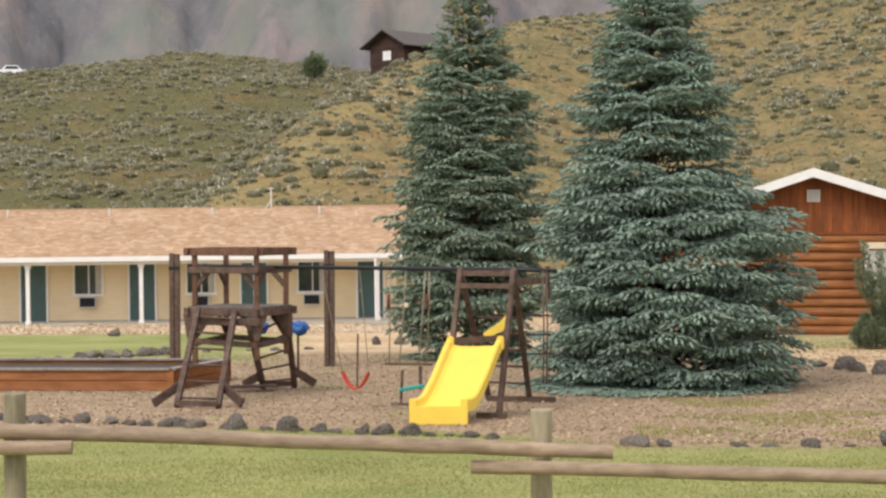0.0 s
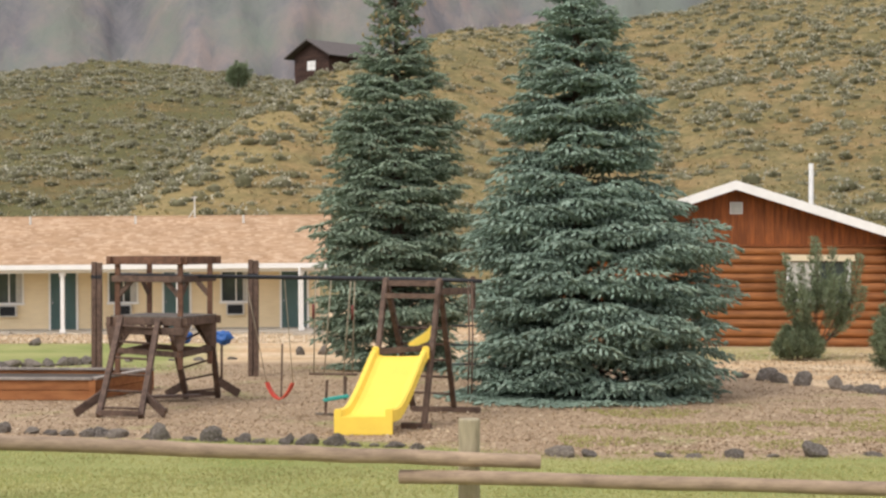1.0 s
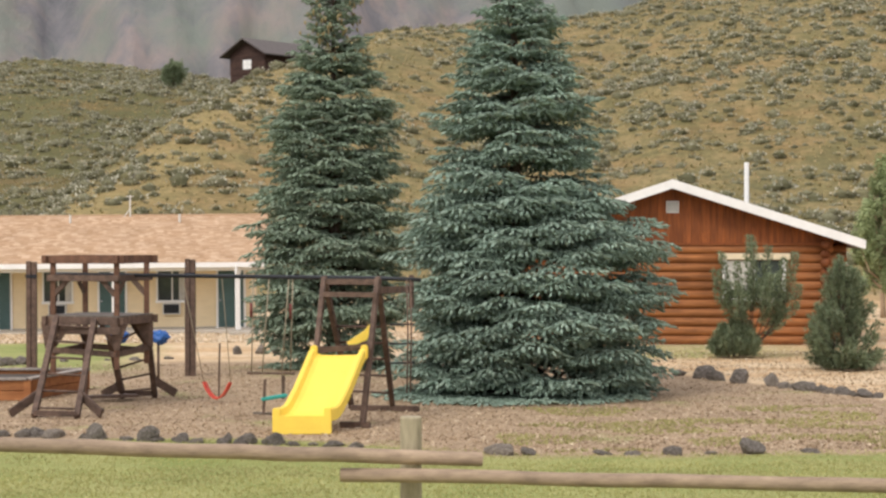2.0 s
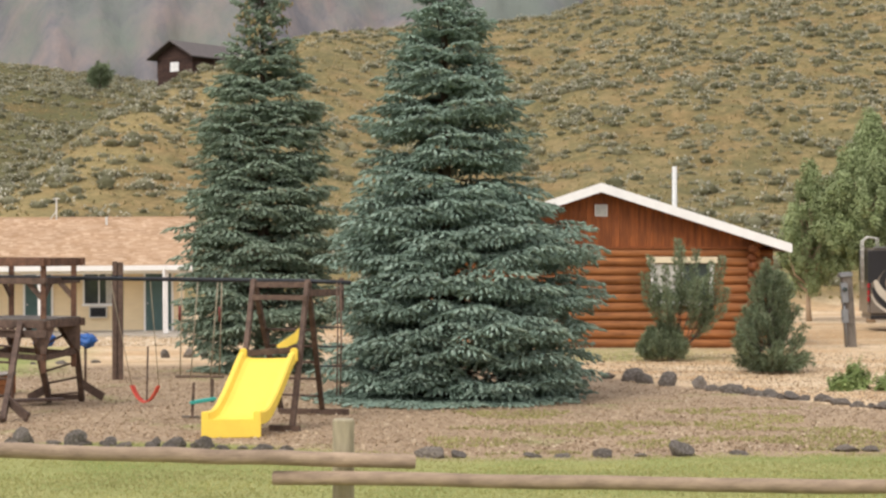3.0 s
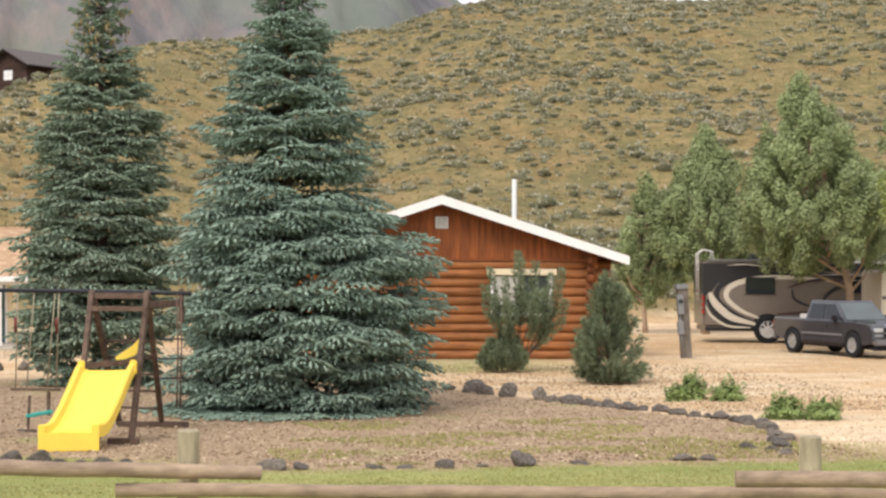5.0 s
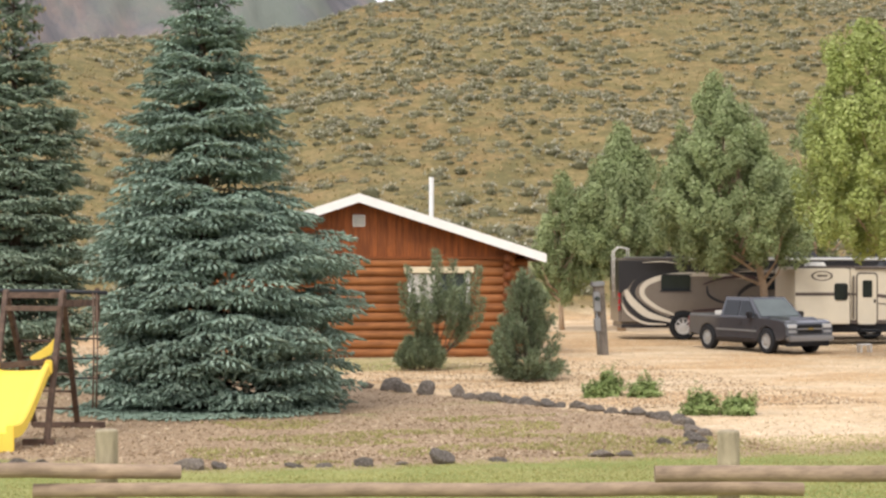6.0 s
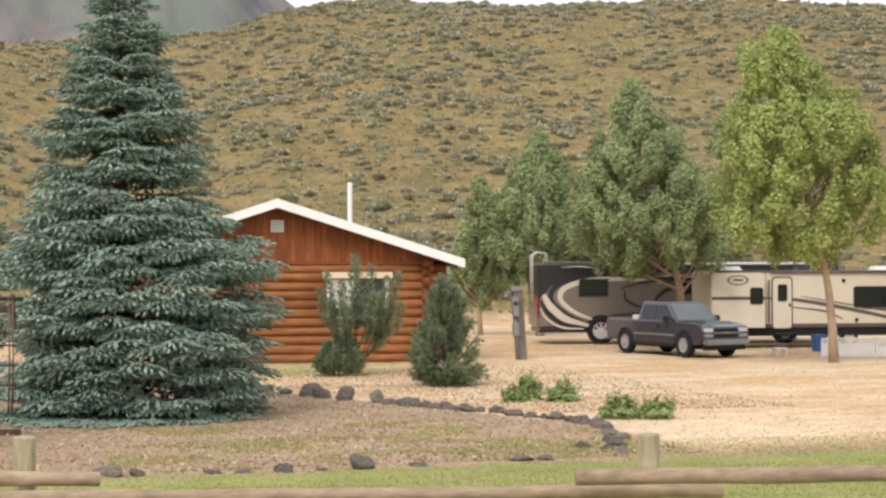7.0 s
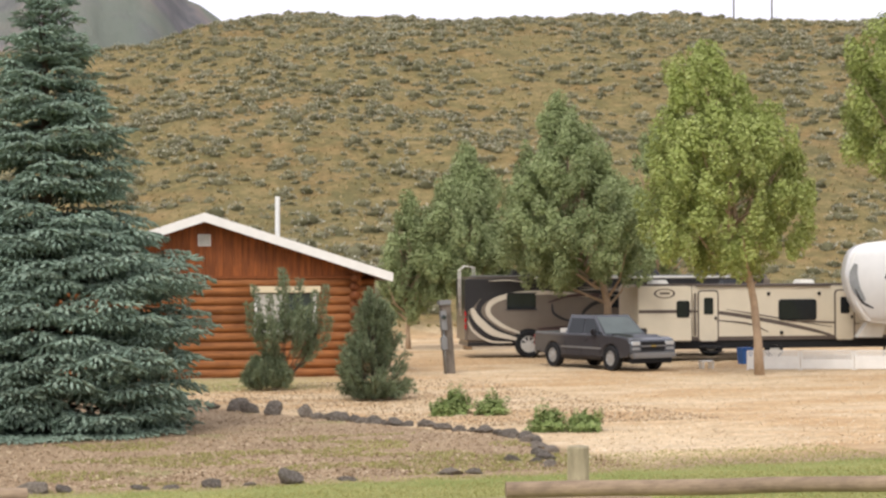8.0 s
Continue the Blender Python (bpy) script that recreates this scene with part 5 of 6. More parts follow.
leafy_tree("poplar_tree", 33.4, 69.0, 2.6, 0.0, [(2.6, 1.4, 0), (4.6, 2.3, 0), (6.2, 2.0, 0), (7.8, 1.1, 0), (9.0, 0.1, 0)], LEAF_B, "poplar in full leaf behind the motorhome roof", 35, 0.12, 110, 0.12)
leafy_tree("poplar_tree", 30.6, 46.0, 4.0, 0.0, [(5.6, 0.9, 0.0), (6.8, 1.9, 0.0), (8.5, 2.1, 0), (9.8, 1.4, 0), (11.2, 0.2, 0)], LEAF_A, "tall poplar with bright yellow-green overhanging leaves", 36, 0.15, 220, 0.1)


# ---- shrubs ----
def plume(rng, base, pts, radii, start, at, way, gap=0.045, bark_r=0.02):
    """A shoot along pts with long needles standing off it like a bottle brush."""
    bm = bmesh.new()
    tube(bm, pts, [bark_r * (1 - 0.75 * i / (len(pts) - 1)) for i in range(len(pts))], 5, False)
    part("stem", bm, BARK, base)
    P = np.array(pts)
    seg = np.linalg.norm(np.diff(P, axis=0), axis=1)
    run = np.concatenate([[0], np.cumsum(seg)])
    for s in np.arange(start * run[-1], run[-1], gap):
        c = np.array([np.interp(s, run, P[:, i]) for i in range(3)])
        d = unit(np.array([np.interp(min(s + 0.1, run[-1]), run, P[:, i]) for i in range(3)]) - c + 1e-6)
        rad = np.interp(s / run[-1], [start, 0.75, 1.0], radii)
        for _ in range(7):
            o = rng.normal(size=3)
            o = unit(o - d * np.dot(o, d))
            at.append(c + o * rad * rng.uniform(0.1, 0.75))
            way.append(d * 0.9 + o * 0.6)


def candelabra_pine():
    rng = np.random.default_rng(41)
    x, y = 11.7, 47.4
    base = thing("pine_bush", pose(x, y, ground_z(x, y)), "open ragged pine bush with upright plumes of needles", "shrub", "pine bushes")
    at, way = [], []
    # shoots: direction in degrees, reach, height
    for az, r, h in ((185, 0.95, 2.3), (165, 0.7, 2.75), (200, 0.45, 2.5), (90, 0.2, 3.2), (270, 0.15, 3.0), (10, 0.4, 2.9), (350, 0.75, 2.6), (5, 1.05, 2.75), (340, 1.1, 1.9), (20, 0.9, 1.6), (230, 0.75, 1.9), (300, 0.6, 2.2)):
        a = radians(az + rng.uniform(-8, 8))
        o = np.array([math.cos(a), math.sin(a), 0])
        z0 = rng.uniform(0.1, 0.5)
        pts = [np.array([0.1, 0, z0]) + o * r * 1.12 * k + np.array([0, 0, (h - z0) * u]) for k, u in ((0, 0), (0.45, 0.25), (0.85, 0.6), (1.0, 1.0))]
        plume(rng, base, pts, [0.1, 0.2, 0.09], 0.34, at, way)
        for _ in range(1):
            k = rng.uniform(0.4, 0.7)
            p = pts[1] * (1 - k) + pts[2] * k
            t = p + np.array([rng.uniform(-0.25, 0.25), rng.uniform(-0.25, 0.25), rng.uniform(0.45, 0.8)])
            plume(rng, base, [p, (p + t) / 2 + o * 0.06, t], [0.12, 0.16, 0.08], 0.1, at, way, bark_r=0.012)
    # the thick low growth at its foot
    for _ in range(46):
        a, k = rng.uniform(0, 6.28), math.sqrt(rng.uniform(0, 1))
        o = np.array([math.cos(a), math.sin(a), 0]) * 0.7 * k
        p = np.array([-0.35, -0.15, 0.05]) + o * 0.6
        plume(rng, base, [p, p + o * 0.3 + [0, 0, 0.25], p + o * 0.45 + [0, 0, rng.uniform(0.2, 0.4) + 0.6 * (1 - k ** 2)]], [0.12, 0.15, 0.07], 0.1, at, way, bark_r=0.01)
    tr = blades(rng, np.array(at), np.array(way), 4, 0.13, 0.011, 0.55)
    mesh_part("needles", tri_mesh("needles", tr), PINE, base, "long dark green needles")


def mound_pine():
    rng = np.random.default_rng(42)
    x, y = 12.85, 42.8
    base = thing("pine_bush", pose(x, y, ground_z(x, y)), "dense dark green pine bush with a thin wispy top", "shrub", "pine bushes")
    at, way = [], []
    reach = [(0, 0.78), (0.45, 1.1), (0.9, 1.0), (1.3, 0.7), (1.8, 0.5), (2.3, 0.36), (2.65, 0.1)]
    for i in range(150):
        z = 2.55 * rng.uniform(0.02, 1.0) ** 1.35
        a = rng.uniform(0, 6.28)
        r = float(interp(z, reach)) * rng.uniform(0.6, 1.08) * (1 + 0.2 * math.sin(3 * a + 2 * z))
        o = np.array([math.cos(a), math.sin(a), 0])
        zr = max(0.03, z - 0.5)
        pts = [np.array([0, 0, zr]) + o * r * 0.3, np.array([0, 0, zr + 0.25]) + o * r * 0.75, np.array([0, 0, z + rng.uniform(0.0, 0.15)]) + o * r]
        plume(rng, base, pts, [0.12, 0.16, 0.08], 0.25, at, way, gap=0.06, bark_r=0.014)
    rod("trunk", base, [(0, 0, -0.05), (0.02, 0, 1.3), (0, 0, 2.5)], 0.04, BARK)
    tr = blades(rng, np.array(at), np.array(way), 4, 0.13, 0.011, 0.55)
    mesh_part("needles", tri_mesh("needles", tr), PINE, base, "long dark green needles")


candelabra_pine()
mound_pine()


def low_shrub(x, y, w, h, seed):
    rng = np.random.default_rng(seed)
    base = thing("low_shrub", pose(x, y, ground_z(x, y)), "low bright green leafy shrub growing in gravel", "shrub", "low shrubs")
    n = 2600
    d = unit(rng.normal(size=(n, 3))) * rng.uniform(0.4, 1, (n, 1)) ** 0.6
    d[:, 2] = np.abs(d[:, 2])
    lump = np.array([0.8 + 0.6 * noise.noise(Vector(p * 2.6) + Vector((seed, 0, 0))) for p in d])[:, None]
    at = d * [w * 1.1, w, h * 1.5] * lump
    at[:, 2] = np.maximum(at[:, 2], 0.02)
    mesh_part("leaves", leaf_mesh("leaves", rng, at, d + [0, 0, 0.6], 0.07), LEAF_LOW, base)
    for i in range(5):
        a = i * 1.3
        rod("stem", base, [(0, 0, 0), (w * 0.5 * math.cos(a), w * 0.5 * math.sin(a), h * 0.6)], 0.01, BARK, 5)


for i, (x, y, w, h) in enumerate(((12.75, 37.4, 0.28, 0.26), (13.25, 37.8, 0.36, 0.46), (13.85, 37.3, 0.42, 0.34), (13.4, 33.0, 0.42, 0.38), (14.1, 32.8, 0.42, 0.32))):
    low_shrub(x, y, w, h, 50 + i)


def hill_tree():
    rng = np.random.default_rng(61)
    x, y = -14.2, 202.5
    base = thing("juniper_tree", pose(x, y, ground_z(x, y) - 0.3), "lone round dark green juniper on the hill crest", "tree")
    rod("trunk", base, [(0, 0, 0), (0.05, 0, 2.4)], 0.12, BARK)
    d = unit(rng.normal(size=(900, 3))) * rng.uniform(0.5, 1, (900, 1))
    lump = np.array([0.8 + 0.5 * noise.noise(Vector(p * 2.2)) for p in d])[:, None]
    tr = blades(rng, d * [1.45, 1.45, 1.65] * lump + [0, 0, 1.75], d + [0, 0, 0.6], 3, 0.4, 0.09, 0.6)
    mesh_part("crown", tri_mesh("crown", tr), PINE, base)


hill_tree()
for x, y in ((98.0, 181.3), (101.7, 179.3)):
    g = ground_z(x, y)
    p = thing("utility_pole", pose(x, y, g), "thin grey utility pole on the far ridge", "pole", "ridge poles")
    rod("mast", p, [(0, 0, -0.2), (0, 0, 5.2)], 0.09, GREY_WOOD)
    rod("crossarm", p, [(-0.8, 0, 4.8), (0.8, 0, 4.8)], 0.06, GREY_WOOD)


# ---- yard: hookup post, vehicles ----
def hookup_post():
    base = thing("hookup_post", pose(18.45, 53.0, 0, 0, -4, 0), "weathered grey hookup post with metal meter boxes", "utility post")
    part("post", boxes((-0.13, 0.19, -0.1, 0.1, -0.1, 2.2), bevel=0.015), GREY_WOOD, base)
    part("cap", boxes((-0.2, 0.19, -0.16, 0.12, 2.12, 2.26), bevel=0.02), GREY_METAL, base)
    box_ = part("meter_box", boxes((-0.22, -0.02, -0.24, -0.1, 1.35, 1.95), bevel=0.015), GREY_METAL, base)
    bm = bmesh.new()
    bmesh.ops.create_cone(bm, cap_ends=True, segments=20, radius1=0.075, radius2=0.06, depth=0.08, matrix=Matrix.Translation((-0.12, -0.28, 1.75)) @ Matrix.Rotation(radians(90), 4, "X"))
    part("meter", bm, GLASS, box_)
    part("outlet_box", boxes((-0.24, -0.05, -0.22, -0.1, 0.75, 1.15), bevel=0.012), GREY_METAL, base)
    rod("conduit", base, [(-0.13, -0.13, 0), (-0.13, -0.13, 1.35)], 0.03, GREY_METAL)


hookup_post()


def lathe(profile, sides, m):
    """profile: rows of radius, offset along y; closed ring round the y axis."""
    bm = bmesh.new()
    rings = [[bm.verts.new(m @ Vector((r * math.cos(a), y, r * math.sin(a)))) for a in (2 * math.pi * j / sides for j in range(sides))] for r, y in profile]
    for r0, r1 in zip(rings, rings[1:]):
        for j in range(sides):
            bm.faces.new((r0[j], r1[j], r1[(j + 1) % sides], r0[(j + 1) % sides]))
    return bm


def wheel(parent, x, y, r, side, rim_mat, spokes=6, dz=0.0):
    """side: -1 faces -y."""
    m = Matrix.Translation((x, y, r + dz)) @ (Matrix() if side < 0 else Matrix.Rotation(math.pi, 4, "Z"))
    w = 0.13
    bm = lathe([(r * 0.6, w), (r * 0.93, w), (r, w * 0.7), (r, -w * 0.7), (r * 0.93, -w), (r * 0.62, -w), (r * 0.6, -w * 0.7), (r * 0.6, w)], 28, m)
    wh = part("wheel", bm, DARK, parent, "black tyre", smooth=False)
    bm = lathe([(r * 0.61, -w * 0.8), (r * 0.56, -w * 0.85), (r * 0.52, -w * 0.45), (r * 0.2, -w * 0.55), (r * 0.16, -w * 0.85), (0.001, -w * 0.9)], 24, m)
    rim = part("rim", bm, rim_mat, wh)
    bm = bmesh.new()
    for i in range(spokes):
        box(bm, -r * 0.07, r * 0.07, -w * 0.78, -w * 0.4, r * 0.12, r * 0.54, 0, m @ Matrix.Rotation(2 * math.pi * i / spokes, 4, "Y"))
    part("spokes", bm, rim_mat, wh)
    return wh


def soften(bm, offset, seg=2, ang=25):
    es = [e for e in bm.edges if len(e.link_faces) == 2 and e.calc_face_angle(0) > radians(ang)]
    bmesh.ops.bevel(bm, geom=es, offset=offset, segments=seg, affect="EDGES", clamp_overlap=True)
    return bm


def hull(bottom, top, z0, z1):
    """A tapered block: bottom and top rectangles (x0, x1, y0, y1)."""
    bm = bmesh.new()
    a = [bm.verts.new((x, y, z0)) for x, y in ((bottom[0], bottom[2]), (bottom[1], bottom[2]), (bottom[1], bottom[3]), (bottom[0], bottom[3]))]
    b = [bm.verts.new((x, y, z1)) for x, y in ((top[0], top[2]), (top[1], top[2]), (top[1], top[3]), (top[0], top[3]))]
    bm.faces.new(a[::-1])
    bm.faces.new(b)
    for i in range(4):
        bm.faces.new((a[i], a[(i + 1) % 4], b[(i + 1) % 4], b[i]))
    return bm


def slab(bm, corners, normal, t=0.012):
    """A thin plate on four or more corners, proud along normal."""
    n = Vector(normal).normalized() * t
    a = [bm.verts.new(Vector(c)) for c in corners]
    b = [bm.verts.new(Vector(c) + n) for c in corners]
    bm.faces.new(a[::-1])
    bm.faces.new(b)
    k = len(a)
    for i in range(k):
        bm.faces.new((a[i], a[(i + 1) % k], b[(i + 1) % k], b[i]))
    bmesh.ops.recalc_face_normals(bm, faces=bm.faces)
    return bm


def plate(x0, x1, z0, z1, y0, y1, r=0.08, n=4):
    """An upright plate with rounded corners."""
    out = []
    for cx, cz, a0 in ((x1 - r, z1 - r, 0), (x0 + r, z1 - r, 90), (x0 + r, z0 + r, 180), (x1 - r, z0 + r, 270)):
        out += [(cx + r * math.cos(radians(a0 + 90 * i / n)), cz + r * math.sin(radians(a0 + 90 * i / n))) for i in range(n + 1)]
    return prism(bmesh.new(), out, y0, y1)


CAR_PAINT = plain("dark_grey_metallic_paint", "58595c", 0.12, 0.5, 0.9, vary=0.12)
# Pale green base stands in for trees and sky mirrored in the glass
WINDSHIELD = plain("reflection_pale_windshield", "4d5852", 0.05, 0.0, 1.0, vary=0.3, scale=1.5)
ALLOY = plain("bright_alloy_rim", "d8d8d4", 0.3, 0.35, 0.6, vary=0.1)
WHEEL_ALLOY = plain("dull_alloy_rim", "b4b4b0", 0.35, 0.5, 0.6, vary=0.15)
BUMPER = plain("grey_steel_bumper", "8f9090", 0.3, 0.6, 0.5, vary=0.15)
YELLOW_TRIM = plain("dull_gold_trim", "a08a4a", 0.4, 0.3, vary=0.1)
CAR_GLASS = plain("car_glass", "202426", 0.06, 0.0, 0.35, vary=0.25)
LAMP_GLASS = plain("clear_lamp_glass", "c9ced0", 0.12, 0.2, 0.6, vary=0.15)
RED_LAMP = plain("red_lamp", "a1262a", 0.25, vary=0.1)
TAUPE = plain("taupe_coach_paint", "756b5f", 0.3, 0.1, 0.5, vary=0.12)
COACH_BLACK = plain("black_coach_paint", "1f1d1f", 0.28, 0.0, 0.5, vary=0.2)
COACH_CREAM = plain("cream_stripe", "c9c0ad", 0.4, vary=0.1)
COACH_MAROON = plain("maroon_stripe", "4a3634", 0.35, vary=0.15)
CAMPER = plain("beige_camper_panel", "cfc5ae", 0.45, vary=0.1, scale=1.2)
CAMPER_TRIM = plain("brown_trim", "5a5048", 0.5, vary=0.15)
NOSE_GLASS = plain("tinted_nose_glass", "8c8f90", 0.1, 0.0, 0.6, vary=0.3)
SHINY_WHITE = plain("white_gelcoat", "e9e9e6", 0.25, vary=0.06)


def pickup():
    base = thing("pickup_truck", pose(24.15, 54.1, 0, 0, 0, -78.0) @ Matrix.Scale(0.92, 4), "dark grey extended-cab pickup truck parked on gravel", "pickup truck")

    def arch(cx, r, n=11):
        return [(cx + r * math.cos(a), 0.42 + r * math.sin(a)) for a in np.linspace(0.0, math.pi, n)]
    out = [(-2.85, 0.58), (-2.9, 0.85), (-2.87, 1.2), (-0.95, 1.2), (1.2, 1.2), (1.9, 1.2), (2.5, 1.16), (2.76, 1.08), (2.85, 0.95), (2.86, 0.66), (2.74, 0.5), (2.3, 0.44)]
    out += arch(1.75, 0.5) + [(1.2, 0.42), (-1.15, 0.42)] + arch(-1.7, 0.5) + [(-2.25, 0.48)]
    bm = prism(bmesh.new(), out, -0.97, 0.97)
    body = part("body", soften(bm, 0.06, 3, 40), CAR_PAINT, base)
    part("hood_bulge", soften(hull((1.15, 2.6, -0.62, 0.62), (1.25, 2.4, -0.5, 0.5), 1.12, 1.25), 0.03), CAR_PAINT, body)
    bm = hull((-1.0, 1.32, -0.92, 0.92), (-0.86, 0.5, -0.74, 0.74), 1.17, 1.88)
    soften(bm, 0.09, 3)
    cab = part("cab", bm, CAR_PAINT, base)

    def side_pt(x, z, s):
        return (x, s * (0.928 - 0.177 * (z - 1.17) / 0.71), z)
    for s in (-1, 1):
        for pts in (((0.14, 1.25), (1.08, 1.25), (0.53, 1.76), (0.12, 1.76)), ((-0.84, 1.25), (0.05, 1.25), (0.04, 1.76), (-0.76, 1.76))):
            part("side_window", slab(bmesh.new(), [side_pt(x, z, s) for x, z in pts], (0, s, 0.25), 0.012), CAR_GLASS, cab)
        for x in (0.08, 1.12, -0.9):
            part("door_seam", boxes((x, x + 0.014, s * 0.978 - 0.004, s * 0.978 + 0.004, 0.55, 0.95)), DARK, body)
        part("side_moulding", boxes((-1.15, 1.2, s * 0.985 - 0.014, s * 0.985 + 0.014, 0.72, 0.78)), GREY_METAL, body)
        part("rocker_panel", boxes((-1.18, 1.22, s * 0.95 - 0.03, s * 0.95 + 0.03, 0.36, 0.5), bevel=0.015), COACH_BLACK, body)
        part("door_handle", boxes((0.2, 0.38, s * 0.985 - 0.015, s * 0.985 + 0.015, 1.0, 1.04)), DARK_METAL, body)
        part("mirror", boxes((0.86, 1.02, s * 1.08 - 0.12, s * 1.08 + 0.12, 1.2, 1.4), bevel=0.04), COACH_BLACK, body)
        part("headlight", boxes((2.7, 2.875, s * 0.72 - 0.18, s * 0.72 + 0.18, 0.9, 1.03), bevel=0.02), LAMP_GLASS, body)
        part("turn_lamp", boxes((2.74, 2.875, s * 0.72 - 0.18, s * 0.72 + 0.18, 0.72, 0.83), bevel=0.02), NOSE_GLASS, body)
        part("tail_lamp", boxes((-2.92, -2.84, s * 0.88 - 0.07, s * 0.88 + 0.07, 0.75, 1.12), bevel=0.01), RED_LAMP, body)
        part("inner_arch", prism(bmesh.new(), arch(1.75, 0.49), s * 0.9 - 0.01, s * 0.9 + 0.01), DARK, body)
        part("inner_arch", prism(bmesh.new(), arch(-1.7, 0.49), s * 0.9 - 0.01, s * 0.9 + 0.01), DARK, body)
        for x in (1.75, -1.7):
            wheel(base, x, s * 0.87, 0.43, s, WHEEL_ALLOY)
    part("windshield", slab(bmesh.new(), [(1.25, -0.81, 1.25), (1.25, 0.81, 1.25), (0.6, 0.68, 1.8), (0.6, -0.68, 1.8)], (0.66, 0, 0.75), 0.012), WINDSHIELD, cab)
    part("rear_window", slab(bmesh.new(), [(-0.99, -0.75, 1.26), (-0.99, 0.75, 1.26), (-0.88, 0.64, 1.76), (-0.88, -0.64, 1.76)], (-1, 0, 0.25), 0.012), CAR_GLASS, cab)
    grille = part("grille", boxes((2.78, 2.875, -0.5, 0.5, 0.68, 1.02), bevel=0.02), DARK, body, "black grille with a bright cross bar")
    part("grille_bar", boxes((2.84, 2.91, -0.52, 0.52, 0.845, 0.89), bevel=0.012), BUMPER, grille)
    part("emblem", boxes((2.89, 2.92, -0.1, 0.1, 0.84, 0.9), bevel=0.008), YELLOW_TRIM, grille)
    part("bumper", boxes((2.74, 2.99, -0.93, 0.93, 0.46, 0.65), bevel=0.05), BUMPER, base, "grey steel front bumper")
    part("air_dam", boxes((2.6, 2.85, -0.85, 0.85, 0.28, 0.46), bevel=0.03), DARK, base)
    part("rear_bumper", boxes((-3.03, -2.84, -0.9, 0.9, 0.46, 0.64), bevel=0.03), BUMPER, base)
    part("bed_floor", boxes((-2.75, -1.0, -0.82, 0.82, 1.19, 1.21)), DARK, body)
    # rail caps in lighter grey, to paint the sky's glint along the bed
    part("bed_rail", boxes((-2.86, -1.0, -0.93, -0.85, 1.19, 1.24), (-2.86, -1.0, 0.85, 0.93, 1.19, 1.24), (-2.88, -2.8, -0.85, 0.85, 1.19, 1.24), bevel=0.01), GREY_METAL, body)
    part("tool_box", boxes((-1.5, -1.05, -0.8, 0.8, 1.2, 1.38), bevel=0.02), DULL_WHITE, base, "pale tool box in the bed")
    part("underbody", boxes((-2.6, 2.5, -0.7, 0.7, 0.3, 0.6)), DARK, base)


pickup()


def curve(pts, n=8):
    """Points along a smooth line through pts."""
    P = [Vector((p[0], 0, p[1])) for p in pts]
    P = [P[0] * 2 - P[1]] + P + [P[-1] * 2 - P[-2]]
    out = []
    for i in range(1, len(P) - 2):
        a, b, c, d = P[i - 1], P[i], P[i + 1], P[i + 2]
        for j in range(n):
            t = j / n
            out.append(0.5 * ((2 * b) + (c - a) * t + (2 * a - 5 * b + 4 * c - d) * t * t + (3 * b - a - 3 * c + d) * t ** 3))
    return out + [P[-2]]


def stripe(name, parent, pts, width, y, mat):
    """A tapering painted swoosh, a thin film on the side at y."""
    c = curve(pts)
    n = len(c) - 1
    bm = bmesh.new()
    rows = []
    for i, p in enumerate(c):
        d = (c[min(i + 1, n)] - c[max(i - 1, 0)]).normalized()
        s = Vector((-d.z, 0, d.x))
        w = width * (0.12 + 0.88 * math.sin(math.pi * (0.06 + 0.88 * i / n)) ** 0.7) / 2
        rows.append([bm.verts.new((p + s * w) + Vector((0, y, 0))), bm.verts.new((p - s * w) + Vector((0, y, 0)))])
    for a, b in zip(rows, rows[1:]):
        bm.faces.new((a[0], b[0], b[1], a[1]))
    bmesh.ops.recalc_face_normals(bm, faces=bm.faces)
    bmesh.ops.solidify(bm, geom=bm.faces[:], thickness=0.003)
    return part(name, bm, mat, parent)


